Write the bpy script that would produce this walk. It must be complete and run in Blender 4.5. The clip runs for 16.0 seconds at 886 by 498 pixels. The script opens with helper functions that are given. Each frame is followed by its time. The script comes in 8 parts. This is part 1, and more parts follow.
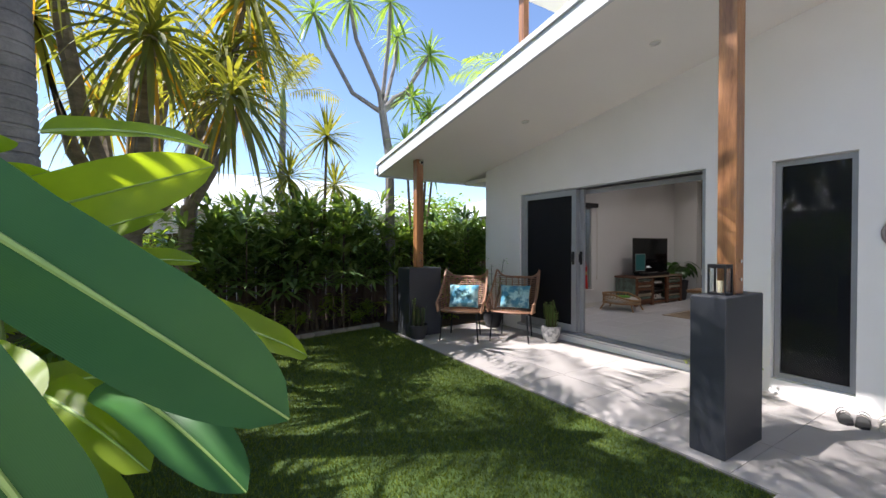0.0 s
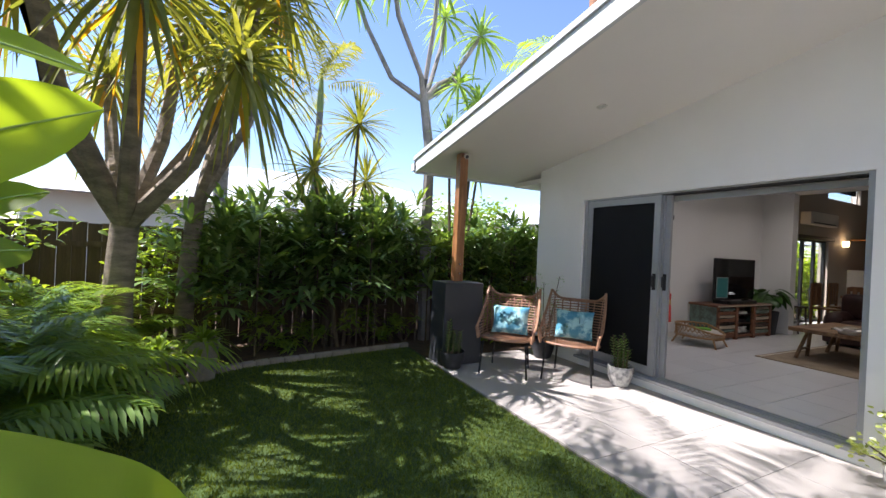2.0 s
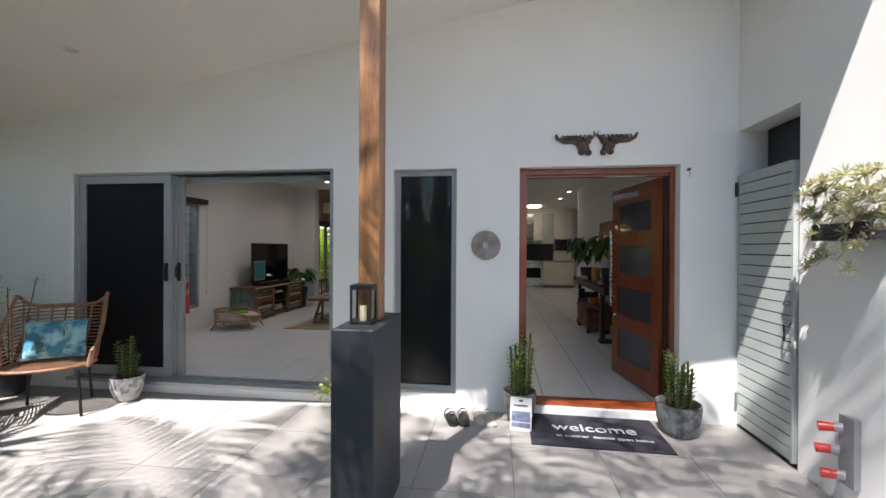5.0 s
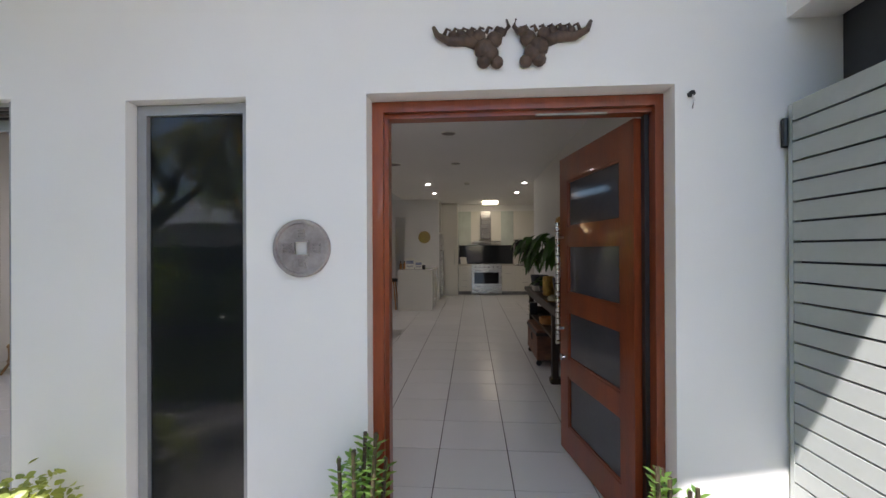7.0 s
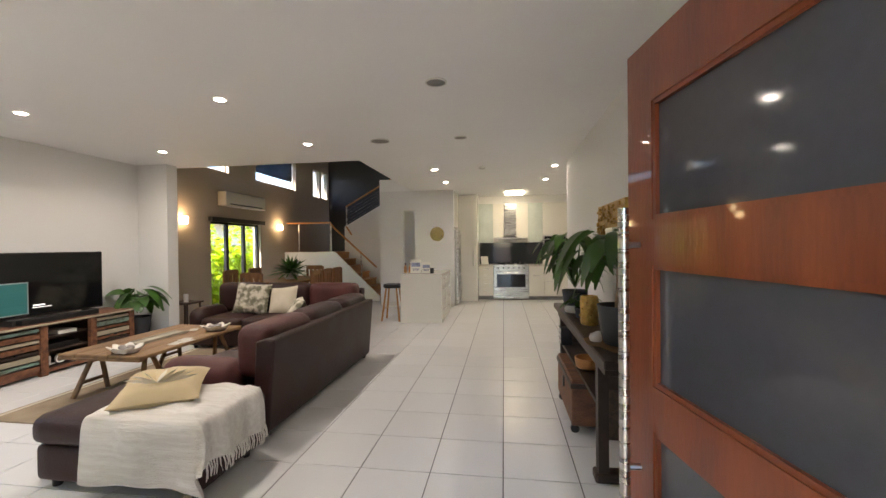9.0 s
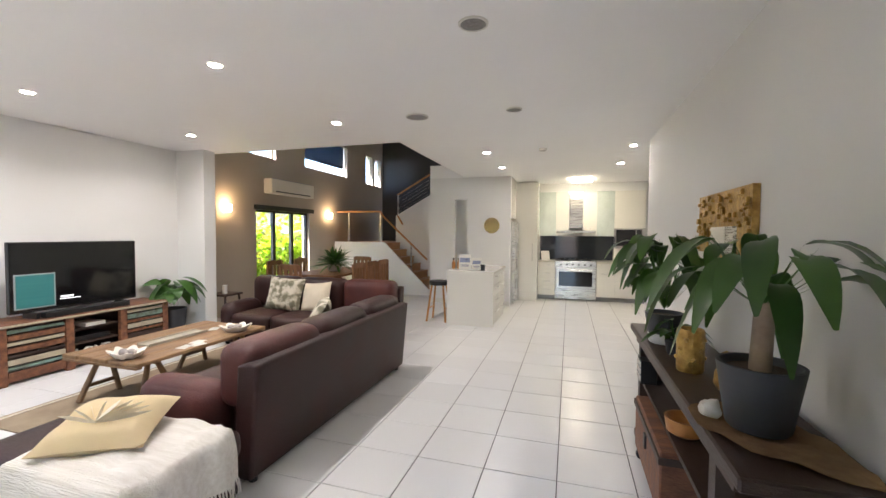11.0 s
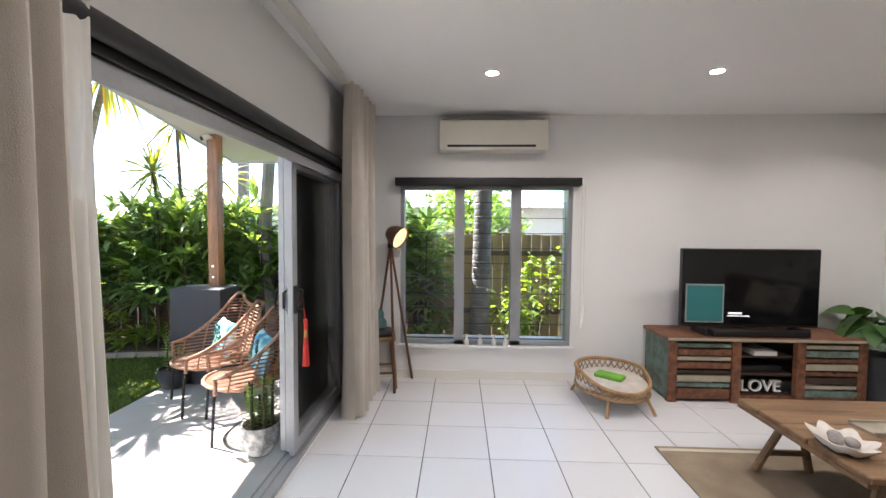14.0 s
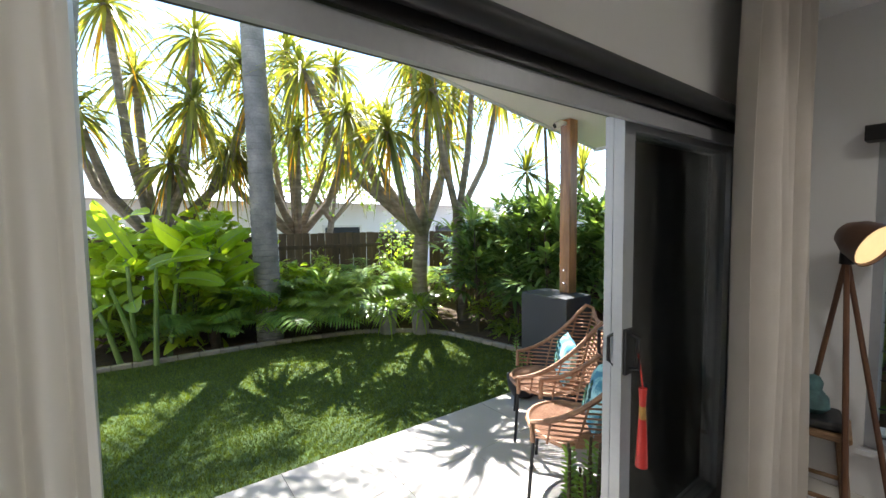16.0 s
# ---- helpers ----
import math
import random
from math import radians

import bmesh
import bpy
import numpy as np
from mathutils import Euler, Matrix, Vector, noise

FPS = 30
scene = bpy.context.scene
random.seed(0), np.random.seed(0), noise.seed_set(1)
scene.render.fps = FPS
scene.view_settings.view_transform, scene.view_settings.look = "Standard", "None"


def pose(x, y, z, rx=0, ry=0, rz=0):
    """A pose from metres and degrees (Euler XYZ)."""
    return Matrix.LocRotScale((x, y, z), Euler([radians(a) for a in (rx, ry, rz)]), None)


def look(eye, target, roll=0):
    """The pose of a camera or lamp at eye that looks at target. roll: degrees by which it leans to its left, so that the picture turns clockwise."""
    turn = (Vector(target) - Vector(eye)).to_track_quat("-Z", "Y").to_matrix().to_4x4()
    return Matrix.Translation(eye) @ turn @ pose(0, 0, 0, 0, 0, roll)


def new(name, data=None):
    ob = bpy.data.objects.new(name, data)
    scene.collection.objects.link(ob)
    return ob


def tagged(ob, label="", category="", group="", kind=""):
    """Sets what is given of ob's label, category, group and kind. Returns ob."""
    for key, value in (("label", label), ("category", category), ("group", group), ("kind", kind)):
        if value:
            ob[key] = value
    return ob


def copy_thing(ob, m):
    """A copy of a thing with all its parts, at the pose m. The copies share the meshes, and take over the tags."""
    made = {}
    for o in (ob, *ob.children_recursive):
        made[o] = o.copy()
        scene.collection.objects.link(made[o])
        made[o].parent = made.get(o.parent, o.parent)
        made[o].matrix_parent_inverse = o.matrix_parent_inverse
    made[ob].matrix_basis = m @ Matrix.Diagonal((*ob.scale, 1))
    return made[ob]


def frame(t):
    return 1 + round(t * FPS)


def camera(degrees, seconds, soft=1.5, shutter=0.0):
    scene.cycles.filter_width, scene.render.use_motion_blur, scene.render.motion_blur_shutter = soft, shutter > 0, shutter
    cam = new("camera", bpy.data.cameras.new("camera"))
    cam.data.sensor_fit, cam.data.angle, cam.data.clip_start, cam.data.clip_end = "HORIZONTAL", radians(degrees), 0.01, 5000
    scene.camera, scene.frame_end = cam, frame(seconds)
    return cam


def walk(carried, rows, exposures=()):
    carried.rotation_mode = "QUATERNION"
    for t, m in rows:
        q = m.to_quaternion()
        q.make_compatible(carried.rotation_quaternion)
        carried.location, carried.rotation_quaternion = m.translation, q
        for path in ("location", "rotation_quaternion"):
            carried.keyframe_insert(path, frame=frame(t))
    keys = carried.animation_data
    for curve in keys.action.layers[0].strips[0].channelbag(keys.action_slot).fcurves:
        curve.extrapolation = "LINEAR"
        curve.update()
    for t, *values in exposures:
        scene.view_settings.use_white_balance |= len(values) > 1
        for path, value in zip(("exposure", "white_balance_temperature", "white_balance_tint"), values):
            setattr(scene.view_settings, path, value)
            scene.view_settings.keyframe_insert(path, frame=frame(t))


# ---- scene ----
cam = camera(94.5, 16.0)
PATH = [
    (0, (-0.561, -4.522, 1.266), (-2.249, -3.45, 1.241), -0.0),
    (0.5, (-0.809, -4.298, 1.257), (-2.666, -3.555, 1.248), 0.5),
    (1, (-0.972, -4.196, 1.27), (-2.909, -3.698, 1.275), 1.8),
    (1.5, (-1.216, -4.123, 1.29), (-3.14, -3.578, 1.286), 2.3),
    (2, (-1.466, -4.06, 1.32), (-3.243, -3.146, 1.318), 2.8),
    (2.5, (-1.726, -3.965, 1.35), (-3.19, -2.603, 1.367), 2.1),
    (3, (-1.794, -3.928, 1.297), (-2.886, -2.254, 1.363), 1.7),
    (3.5, (-1.861, -3.995, 1.287), (-2.614, -2.143, 1.346), 0.7),
    (4, (-1.727, -3.97, 1.305), (-2.261, -2.043, 1.333), 0.2),
    (4.5, (-1.453, -3.833, 1.312), (-1.827, -1.869, 1.319), 0.2),
    (5, (-1.181, -3.554, 1.321), (-1.447, -1.571, 1.315), 0.3),
    (5.2, (-1.098, -3.396, 1.324), (-1.332, -1.41, 1.333), 0.4),
    (7.5, (-0.458, -1.285, 1.345), (-0.598, 0.71, 1.343), -0.3),
    (8, (-0.392, -0.86, 1.375), (-0.585, 1.13, 1.358), -0.1),
    (8.5, (-0.33, -0.47, 1.397), (-0.59, 1.513, 1.385), -0.4),
    (10.8, (-0.275, 0.653, 1.496), (-0.782, 2.586, 1.417), 0.3),
    (11, (-0.273, 0.722, 1.504), (-0.861, 2.632, 1.429), 0.4),
    (11.5, (-0.275, 0.88, 1.524), (-1.121, 2.691, 1.444), 0.4),
    (12, (-0.347, 0.963, 1.504), (-1.509, 2.589, 1.423), 0.3),
    (12.5, (-0.576, 1.009, 1.484), (-2.06, 2.346, 1.403), 0.1),
    (13, (-0.961, 1.101, 1.525), (-2.74, 2.011, 1.441), 0.3),
    (13.5, (-1.33, 1.192, 1.528), (-3.28, 1.627, 1.437), 0.4),
    (14, (-1.683, 1.238, 1.541), (-3.679, 1.159, 1.449), 0.4),
    (14.5, (-2.053, 1.299, 1.568), (-3.944, 0.656, 1.462), 0.6),
    (15, (-2.393, 1.297, 1.589), (-4.052, 0.188, 1.459), 0.2),
    (15.5, (-2.637, 1.201, 1.587), (-4.051, -0.207, 1.452), -0.2),
    (16, (-2.789, 1.018, 1.589), (-3.972, -0.589, 1.466), -0.6),
]
EXPOSURES = [(0.0, 1.45, 6500, 17), (1.5, 1.6, 6500, 18), (3.0, 1.66, 6500, 18), (5.0, 1.5, 6500, 15), (7.3, 2.0, 6650, 17), (8.5, 2.95, 7200, 15),
             (11.0, 3.8, 6500, 14), (12.0, 3.52, 6500, 14), (13.0, 3.4, 6500, 16), (14.5, 2.93, 6500, 15), (16.0, 2.55, 6500, 10)]
walk(cam, [(t, look(eye, target, roll)) for t, eye, target, roll in PATH], EXPOSURES)

# ---- world ----
SUN_WAY = Vector((0.28, 0.565, -1.0)).normalized()
world = bpy.data.worlds.new("sky")
scene.world = world
world.use_nodes = True
wn = world.node_tree.nodes
sky = wn.new("ShaderNodeTexSky")
sky.sky_type, sky.sun_disc = "NISHITA", False
sky.sun_elevation = math.asin(-SUN_WAY.z)
sky.sun_rotation = math.atan2(-SUN_WAY.x, -SUN_WAY.y)
sky.air_density, sky.dust_density, sky.ozone_density = 1.0, 0.15, 4.0
world.node_tree.links.new(sky.outputs[0], wn["Background"].inputs[0])
wn["Background"].inputs[1].default_value = 0.095
sun = new("sun", bpy.data.lights.new("sun", "SUN"))
sun.data.energy, sun.data.angle, sun.data.color = 4.2, radians(0.5), (1.0, 0.975, 0.95)
DOWNLIGHTS = [(-2.715, 3.085), (-2.715, 4.69), (-4.76, 1.47), (-4.76, 3.083), (-4.76, 4.69), (-1.45, 6.71), (-1.45, 8.12), (0.525, 6.73), (0.527, 8.14), (-2.715, 1.47)]
for lx, ly in DOWNLIGHTS:
    lamp = new("downlight_lamp", bpy.data.lights.new("downlight_lamp", "AREA"))
    lamp.data.shape, lamp.data.size, lamp.data.energy, lamp.data.color = "DISK", 0.08, (1.1 if ly < 5 else 0.25), (1.0, 0.965, 0.935)
    lamp.data.spread = radians(145)
    lamp.matrix_world = pose(lx, ly, 2.688)
for lx, ly, lz, e in ((-0.03, 10.0, 2.63, 0.6),):
    lamp = new("kitchen_lamp", bpy.data.lights.new("kitchen_lamp", "AREA"))
    lamp.data.size, lamp.data.energy, lamp.data.color = 0.4, e, (1.0, 0.88, 0.68)
    lamp.matrix_world = pose(lx, ly, lz)
for ly in (6.52, 9.75):
    lamp = new("sconce_lamp", bpy.data.lights.new("sconce_lamp", "POINT"))
    lamp.data.energy, lamp.data.shadow_soft_size, lamp.data.color = 0.4, 0.06, (1.0, 0.70, 0.40)
    lamp.matrix_world = pose(-5.9, ly, 2.05)
sun.matrix_world = look((0, 0, 12), Vector((0, 0, 12)) + SUN_WAY)

# ---- materials ----
MATS = {}


def mat(name, color, rough=0.6, metal=0.0, color2=None, scale=6.0, bump=0.0, bscale=40.0, coords="Object",
        stretch=(1, 1, 1), rnd=0.0, spec=0.5, trans=0.0, alpha=1.0, sub=0.0, emit=None, estr=0.0, coat=0.0, detail=5.0, contrast=0.35, rvar=0.12):
    """A node material: two colours mixed by large and fine noise, roughness that varies, bump, and a shade per object."""
    if name in MATS:
        return MATS[name]
    m = bpy.data.materials.new(name)
    m.use_nodes = True
    nt = m.node_tree
    n, L = nt.nodes, nt.links
    b = n["Principled BSDF"]
    c2 = color2 or tuple(max(0.0, v * 0.8) for v in color)
    tc = n.new("ShaderNodeTexCoord")
    mp = n.new("ShaderNodeMapping")
    mp.inputs["Scale"].default_value = stretch
    L.new(tc.outputs[coords], mp.inputs[0])
    big, fine = n.new("ShaderNodeTexNoise"), n.new("ShaderNodeTexNoise")
    big.inputs["Scale"].default_value, big.inputs["Detail"].default_value = scale, detail
    fine.inputs["Scale"].default_value, fine.inputs["Detail"].default_value = bscale, 6
    L.new(mp.outputs[0], big.inputs[0])
    L.new(mp.outputs[0], fine.inputs[0])
    add = n.new("ShaderNodeMath")
    add.operation = "MULTIPLY_ADD"
    add.inputs[1].default_value = 0.35
    L.new(fine.outputs[0], add.inputs[0])
    L.new(big.outputs[0], add.inputs[2])
    ramp = n.new("ShaderNodeValToRGB")
    ramp.color_ramp.elements[0].position, ramp.color_ramp.elements[1].position = 0.675 - contrast / 2, 0.675 + contrast / 2
    ramp.color_ramp.elements[0].color, ramp.color_ramp.elements[1].color = (*c2, 1), (*color, 1)
    L.new(add.outputs[0], ramp.inputs[0])
    out = ramp.outputs[0]
    if rnd:
        oi, hsv, mr = n.new("ShaderNodeObjectInfo"), n.new("ShaderNodeHueSaturation"), n.new("ShaderNodeMapRange")
        mr.inputs["To Min"].default_value, mr.inputs["To Max"].default_value = 1 - rnd, 1 + rnd
        L.new(oi.outputs["Random"], mr.inputs[0])
        L.new(mr.outputs[0], hsv.inputs["Value"])
        L.new(out, hsv.inputs["Color"])
        out = hsv.outputs[0]
    L.new(out, b.inputs["Base Color"])
    rr = n.new("ShaderNodeMapRange")
    rr.inputs["To Min"].default_value, rr.inputs["To Max"].default_value = max(0.02, rough - rvar), min(1, rough + rvar)
    L.new(big.outputs[0], rr.inputs[0])
    L.new(rr.outputs[0], b.inputs["Roughness"])
    b.inputs["Metallic"].default_value = metal
    b.inputs["Specular IOR Level"].default_value = spec
    b.inputs["Transmission Weight"].default_value = trans
    b.inputs["Coat Weight"].default_value = coat
    if sub:
        b.inputs["Subsurface Weight"].default_value = sub
        b.inputs["Subsurface Radius"].default_value = (0.02, 0.02, 0.01)
    if emit:
        b.inputs["Emission Color"].default_value, b.inputs["Emission Strength"].default_value = (*emit, 1), estr
    if bump:
        bp = n.new("ShaderNodeBump")
        bp.inputs["Strength"].default_value, bp.inputs["Distance"].default_value = bump, 0.01
        L.new(fine.outputs[0], bp.inputs["Height"])
        L.new(bp.outputs[0], b.inputs["Normal"])
    MATS[name] = m
    return m


def leaf_mat(name, color, color2, glow=0.5, rough=0.35, island=True, vein=0.0):
    """A leaf: glossy front, light shining through, a shade of its own for each leaf."""
    m = bpy.data.materials.new(name)
    m.use_nodes = True
    nt = m.node_tree
    n, L = nt.nodes, nt.links
    b, out = n["Principled BSDF"], n["Material Output"]
    geo, ramp, tc, nz = n.new("ShaderNodeNewGeometry"), n.new("ShaderNodeValToRGB"), n.new("ShaderNodeTexCoord"), n.new("ShaderNodeTexNoise")
    nz.inputs["Scale"].default_value = 7
    L.new(tc.outputs["Object"], nz.inputs[0])
    mix = n.new("ShaderNodeMath")
    mix.operation = "MULTIPLY_ADD"
    mix.inputs[1].default_value = 0.5
    L.new(nz.outputs[0], mix.inputs[0])
    sc = n.new("ShaderNodeMath")
    sc.operation = "MULTIPLY"
    sc.inputs[1].default_value = 0.6
    L.new(geo.outputs["Random Per Island"], sc.inputs[0])
    L.new(sc.outputs[0], mix.inputs[2])
    ramp.color_ramp.elements[0].position, ramp.color_ramp.elements[1].position = 0.2, 0.85
    ramp.color_ramp.elements[0].color, ramp.color_ramp.elements[1].color = (*color2, 1), (*color, 1)
    L.new(mix.outputs[0], ramp.inputs[0])
    L.new(ramp.outputs[0], b.inputs["Base Color"])
    b.inputs["Roughness"].default_value = rough
    t, ms = n.new("ShaderNodeBsdfTranslucent"), n.new("ShaderNodeMixShader")
    gam = n.new("ShaderNodeMix")
    gam.data_type, gam.blend_type = "RGBA", "MULTIPLY"
    gam.inputs[0].default_value = 1.0
    gam.inputs[7].default_value = (2.6, 2.4, 0.7, 1)
    L.new(ramp.outputs[0], gam.inputs[6])
    L.new(gam.outputs[2], t.inputs[0])
    ms.inputs[0].default_value = glow
    L.new(b.outputs[0], ms.inputs[1])
    L.new(t.outputs[0], ms.inputs[2])
    L.new(ms.outputs[0], out.inputs[0])
    if vein:
        wv, bp = n.new("ShaderNodeTexWave"), n.new("ShaderNodeBump")
        wv.inputs["Scale"].default_value, wv.inputs["Distortion"].default_value = vein, 0.6
        uv = n.new("ShaderNodeUVMap")
        L.new(uv.outputs[0], wv.inputs[0])
        bp.inputs["Strength"].default_value, bp.inputs["Distance"].default_value = 0.14, 0.003
        L.new(wv.outputs[0], bp.inputs["Height"])
        L.new(bp.outputs[0], b.inputs["Normal"])
    MATS[name] = m
    return m


def glass_mat(name, tint=(1, 1, 1), rough=0.0, mixin=0.12):
    """Thin clear pane: mostly see-through, with a mirror gloss."""
    m = bpy.data.materials.new(name)
    m.use_nodes = True
    n, L = m.node_tree.nodes, m.node_tree.links
    n.remove(n["Principled BSDF"])
    tr, gl, ms, fr = n.new("ShaderNodeBsdfTransparent"), n.new("ShaderNodeBsdfGlossy"), n.new("ShaderNodeMixShader"), n.new("ShaderNodeLayerWeight")
    tr.inputs[0].default_value = (*tint, 1)
    gl.inputs["Roughness"].default_value = rough
    fr.inputs[0].default_value = 0.5
    pw, sc = n.new("ShaderNodeMath"), n.new("ShaderNodeMath")
    pw.operation, sc.operation = "POWER", "MULTIPLY_ADD"
    pw.inputs[1].default_value, sc.inputs[1].default_value, sc.inputs[2].default_value = 4.0, 0.5, 0.02
    L.new(fr.outputs["Facing"], pw.inputs[0])
    L.new(pw.outputs[0], sc.inputs[0])
    L.new(sc.outputs[0], ms.inputs[0])
    L.new(tr.outputs[0], ms.inputs[1])
    L.new(gl.outputs[0], ms.inputs[2])
    L.new(ms.outputs[0], n["Material Output"].inputs[0])
    MATS[name] = m
    return m


RENDER = mat("white_render", (0.85, 0.84, 0.81), 0.85, color2=(0.80, 0.79, 0.76), scale=1.2, bump=0.10, bscale=220)
INWALL = mat("interior_paint", (0.79, 0.785, 0.77), 0.6, color2=(0.765, 0.758, 0.74), scale=0.8, bump=0.06, bscale=220)
WARMWALL = mat("taupe_paint", (0.42, 0.36, 0.30), 0.65, color2=(0.38, 0.33, 0.27), scale=0.8, bump=0.06, bscale=220)
CEIL = mat("ceiling_paint", (0.90, 0.895, 0.885), 0.7, color2=(0.87, 0.865, 0.855), scale=0.6, bump=0.04, bscale=200)
SOFFIT = mat("soffit_paint", (0.82, 0.79, 0.74), 0.6, color2=(0.79, 0.76, 0.71), scale=1.0, bump=0.05, bscale=120)
FASCIA = mat("painted_steel", (0.62, 0.64, 0.64), 0.35, color2=(0.55, 0.57, 0.57), scale=3)
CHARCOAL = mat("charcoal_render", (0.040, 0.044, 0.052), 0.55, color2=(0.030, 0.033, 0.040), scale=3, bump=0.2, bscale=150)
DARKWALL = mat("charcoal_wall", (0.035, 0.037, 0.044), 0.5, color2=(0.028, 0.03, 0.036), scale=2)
POSTWOOD = mat("oiled_post", (0.40, 0.185, 0.07), 0.45, color2=(0.17, 0.07, 0.028), scale=2.5, stretch=(6, 6, 0.5), bump=0.2, bscale=30, coat=0.2)
DOORWOOD = mat("red_timber", (0.285, 0.060, 0.016), 0.35, color2=(0.171, 0.033, 0.009), scale=2.0, stretch=(5, 5, 0.7), bump=0.1, bscale=25, coat=0.3)
PAVER = mat("paver", (0.375, 0.35, 0.328), 0.75, color2=(0.33, 0.308, 0.287), scale=2.0, bump=0.15, bscale=160, rnd=0.03)
GROUT = mat("grout", (0.20, 0.18, 0.16), 0.9, scale=8)
TILEGROUT = mat("tile_grout", (0.055, 0.05, 0.047), 0.9, scale=8)
TILE = mat("floor_tile", (0.72, 0.715, 0.71), 0.26, color2=(0.716, 0.711, 0.706), scale=2, contrast=0.9, rnd=0.025, bscale=60, rvar=0.0)
ALU = mat("grey_aluminium", (0.38, 0.39, 0.40), 0.4, metal=0.35, color2=(0.33, 0.34, 0.35), scale=4)
SCREEN = mat("fly_screen", (0.006, 0.006, 0.008), 0.6, scale=3, spec=0.25)
BLACK = mat("black_plastic", (0.012, 0.012, 0.013), 0.4, scale=5)
STEEL = mat("brushed_steel", (0.62, 0.61, 0.58), 0.28, metal=1.0, color2=(0.5, 0.49, 0.47), scale=3, stretch=(1, 1, 20))
CHROME = mat("chrome", (0.75, 0.75, 0.76), 0.12, metal=1.0, scale=5, rvar=0.05)
SOIL = mat("mulch", (0.10, 0.06, 0.035), 0.95, color2=(0.045, 0.028, 0.018), scale=9, bump=1.0, bscale=70)
KERB = mat("concrete_edge", (0.32, 0.28, 0.23), 0.9, color2=(0.22, 0.19, 0.16), scale=6, bump=0.4, bscale=90)
# Paler copy of the fence timber: sunlight on the palings put into colour.
FENCE_SUNLIT = mat("sunlit_fence_timber", (0.40, 0.28, 0.15), 0.85, color2=(0.27, 0.18, 0.10), scale=3, stretch=(5, 5, 0.6), bump=0.3, bscale=30, rnd=0.2)
FENCE = mat("fence_timber", (0.14, 0.095, 0.060), 0.85, color2=(0.08, 0.055, 0.037), scale=3, stretch=(5, 5, 0.6), bump=0.3, bscale=30, rnd=0.25)
GLASS = glass_mat("clear_glass", (0.93, 0.95, 0.95))
DARKGLASS = glass_mat("tinted_screen_glass", (0.10, 0.10, 0.11))
WHITE2 = mat("gloss_white", (0.78, 0.76, 0.70), 0.14, color2=(0.75, 0.73, 0.67), scale=1.0, rvar=0.04)


# ---- mesh helpers ----
def box(bm, c, s, m=None):
    """A box of size s with its middle at c."""
    r = bmesh.ops.create_cube(bm, size=1.0)
    mm = Matrix.Translation(c) @ Matrix.Diagonal((*s, 1))
    bmesh.ops.transform(bm, matrix=(m @ mm if m else mm), verts=r["verts"])
    return r["verts"]


def span(bm, a, b):
    """A box from corner a to corner b."""
    a, b = Vector(a), Vector(b)
    return box(bm, (a + b) / 2, [max(abs(v), 1e-4) for v in (b - a)])


def bevel(bm, w, seg=2):
    bmesh.ops.bevel(bm, geom=bm.edges[:], offset=w, segments=seg, profile=0.7, affect="EDGES", clamp_overlap=True)
    return bm


def cyl(bm, p, q, r1, r2=None, seg=16, caps=True):
    """A tapered rod from p to q."""
    p, q = Vector(p), Vector(q)
    d = q - p
    r = bmesh.ops.create_cone(bm, cap_ends=caps, segments=seg, radius1=r1, radius2=r1 if r2 is None else r2, depth=d.length)
    bmesh.ops.transform(bm, matrix=Matrix.Translation((p + q) / 2) @ d.to_track_quat("Z", "Y").to_matrix().to_4x4(), verts=r["verts"])
    return r["verts"]


def tube(bm, pts, r, seg=6, r2=None):
    """A rod bent along points."""
    pts = [Vector(p) for p in pts]
    rings = []
    for i, p in enumerate(pts):
        d = (pts[min(i + 1, len(pts) - 1)] - pts[max(i - 1, 0)]).normalized()
        u = d.orthogonal().normalized() if abs(d.z) > 0.95 else d.cross(Vector((0, 0, 1))).normalized()
        v = d.cross(u)
        k = r if r2 is None else r + (r2 - r) * i / max(1, len(pts) - 1)
        rings.append([bm.verts.new(p + (u * math.cos(a) + v * math.sin(a)) * k) for a in [j * 2 * math.pi / seg for j in range(seg)]])
    for a, b in zip(rings, rings[1:]):
        for j in range(seg):
            bm.faces.new((a[j], a[(j + 1) % seg], b[(j + 1) % seg], b[j]))
    bm.faces.new(rings[0][::-1])
    bm.faces.new(rings[-1])


def lathe(bm, prof, seg=24, c=(0, 0, 0), caps=True):
    """A turned body from (radius, height) pairs."""
    c = Vector(c)
    rings = [[bm.verts.new(c + Vector((r * math.cos(a), r * math.sin(a), z))) for a in [j * 2 * math.pi / seg for j in range(seg)]] for r, z in prof]
    for a, b in zip(rings, rings[1:]):
        for j in range(seg):
            bm.faces.new((a[j], a[(j + 1) % seg], b[(j + 1) % seg], b[j]))
    if caps:
        bm.faces.new(rings[0][::-1])
        bm.faces.new(rings[-1])


def mesh_of(name, bm, material, smooth=False):
    bmesh.ops.recalc_face_normals(bm, faces=bm.faces[:])
    me = bpy.data.meshes.new(name)
    bm.to_mesh(me)
    bm.free()
    me.materials.append(material)
    if smooth:
        for f in me.polygons:
            f.use_smooth = True
        me.set_sharp_from_angle(angle=radians(40))
    return me


def part(name, bm, material, parent=None, label="", smooth=False):
    """One mesh object, under a thing or a part."""
    ob = new(name, mesh_of(name, bm, material, smooth))
    if parent:
        ob.parent = parent
    if label:
        ob["label"] = label
    return ob


def thing(name, m, label, category, group="", kind=""):
    """An empty at the base of a thing, to which its parts belong."""
    e = new(name)
    e.empty_display_size = 0.1
    e.matrix_basis = m
    return tagged(e, label, category, group, kind)


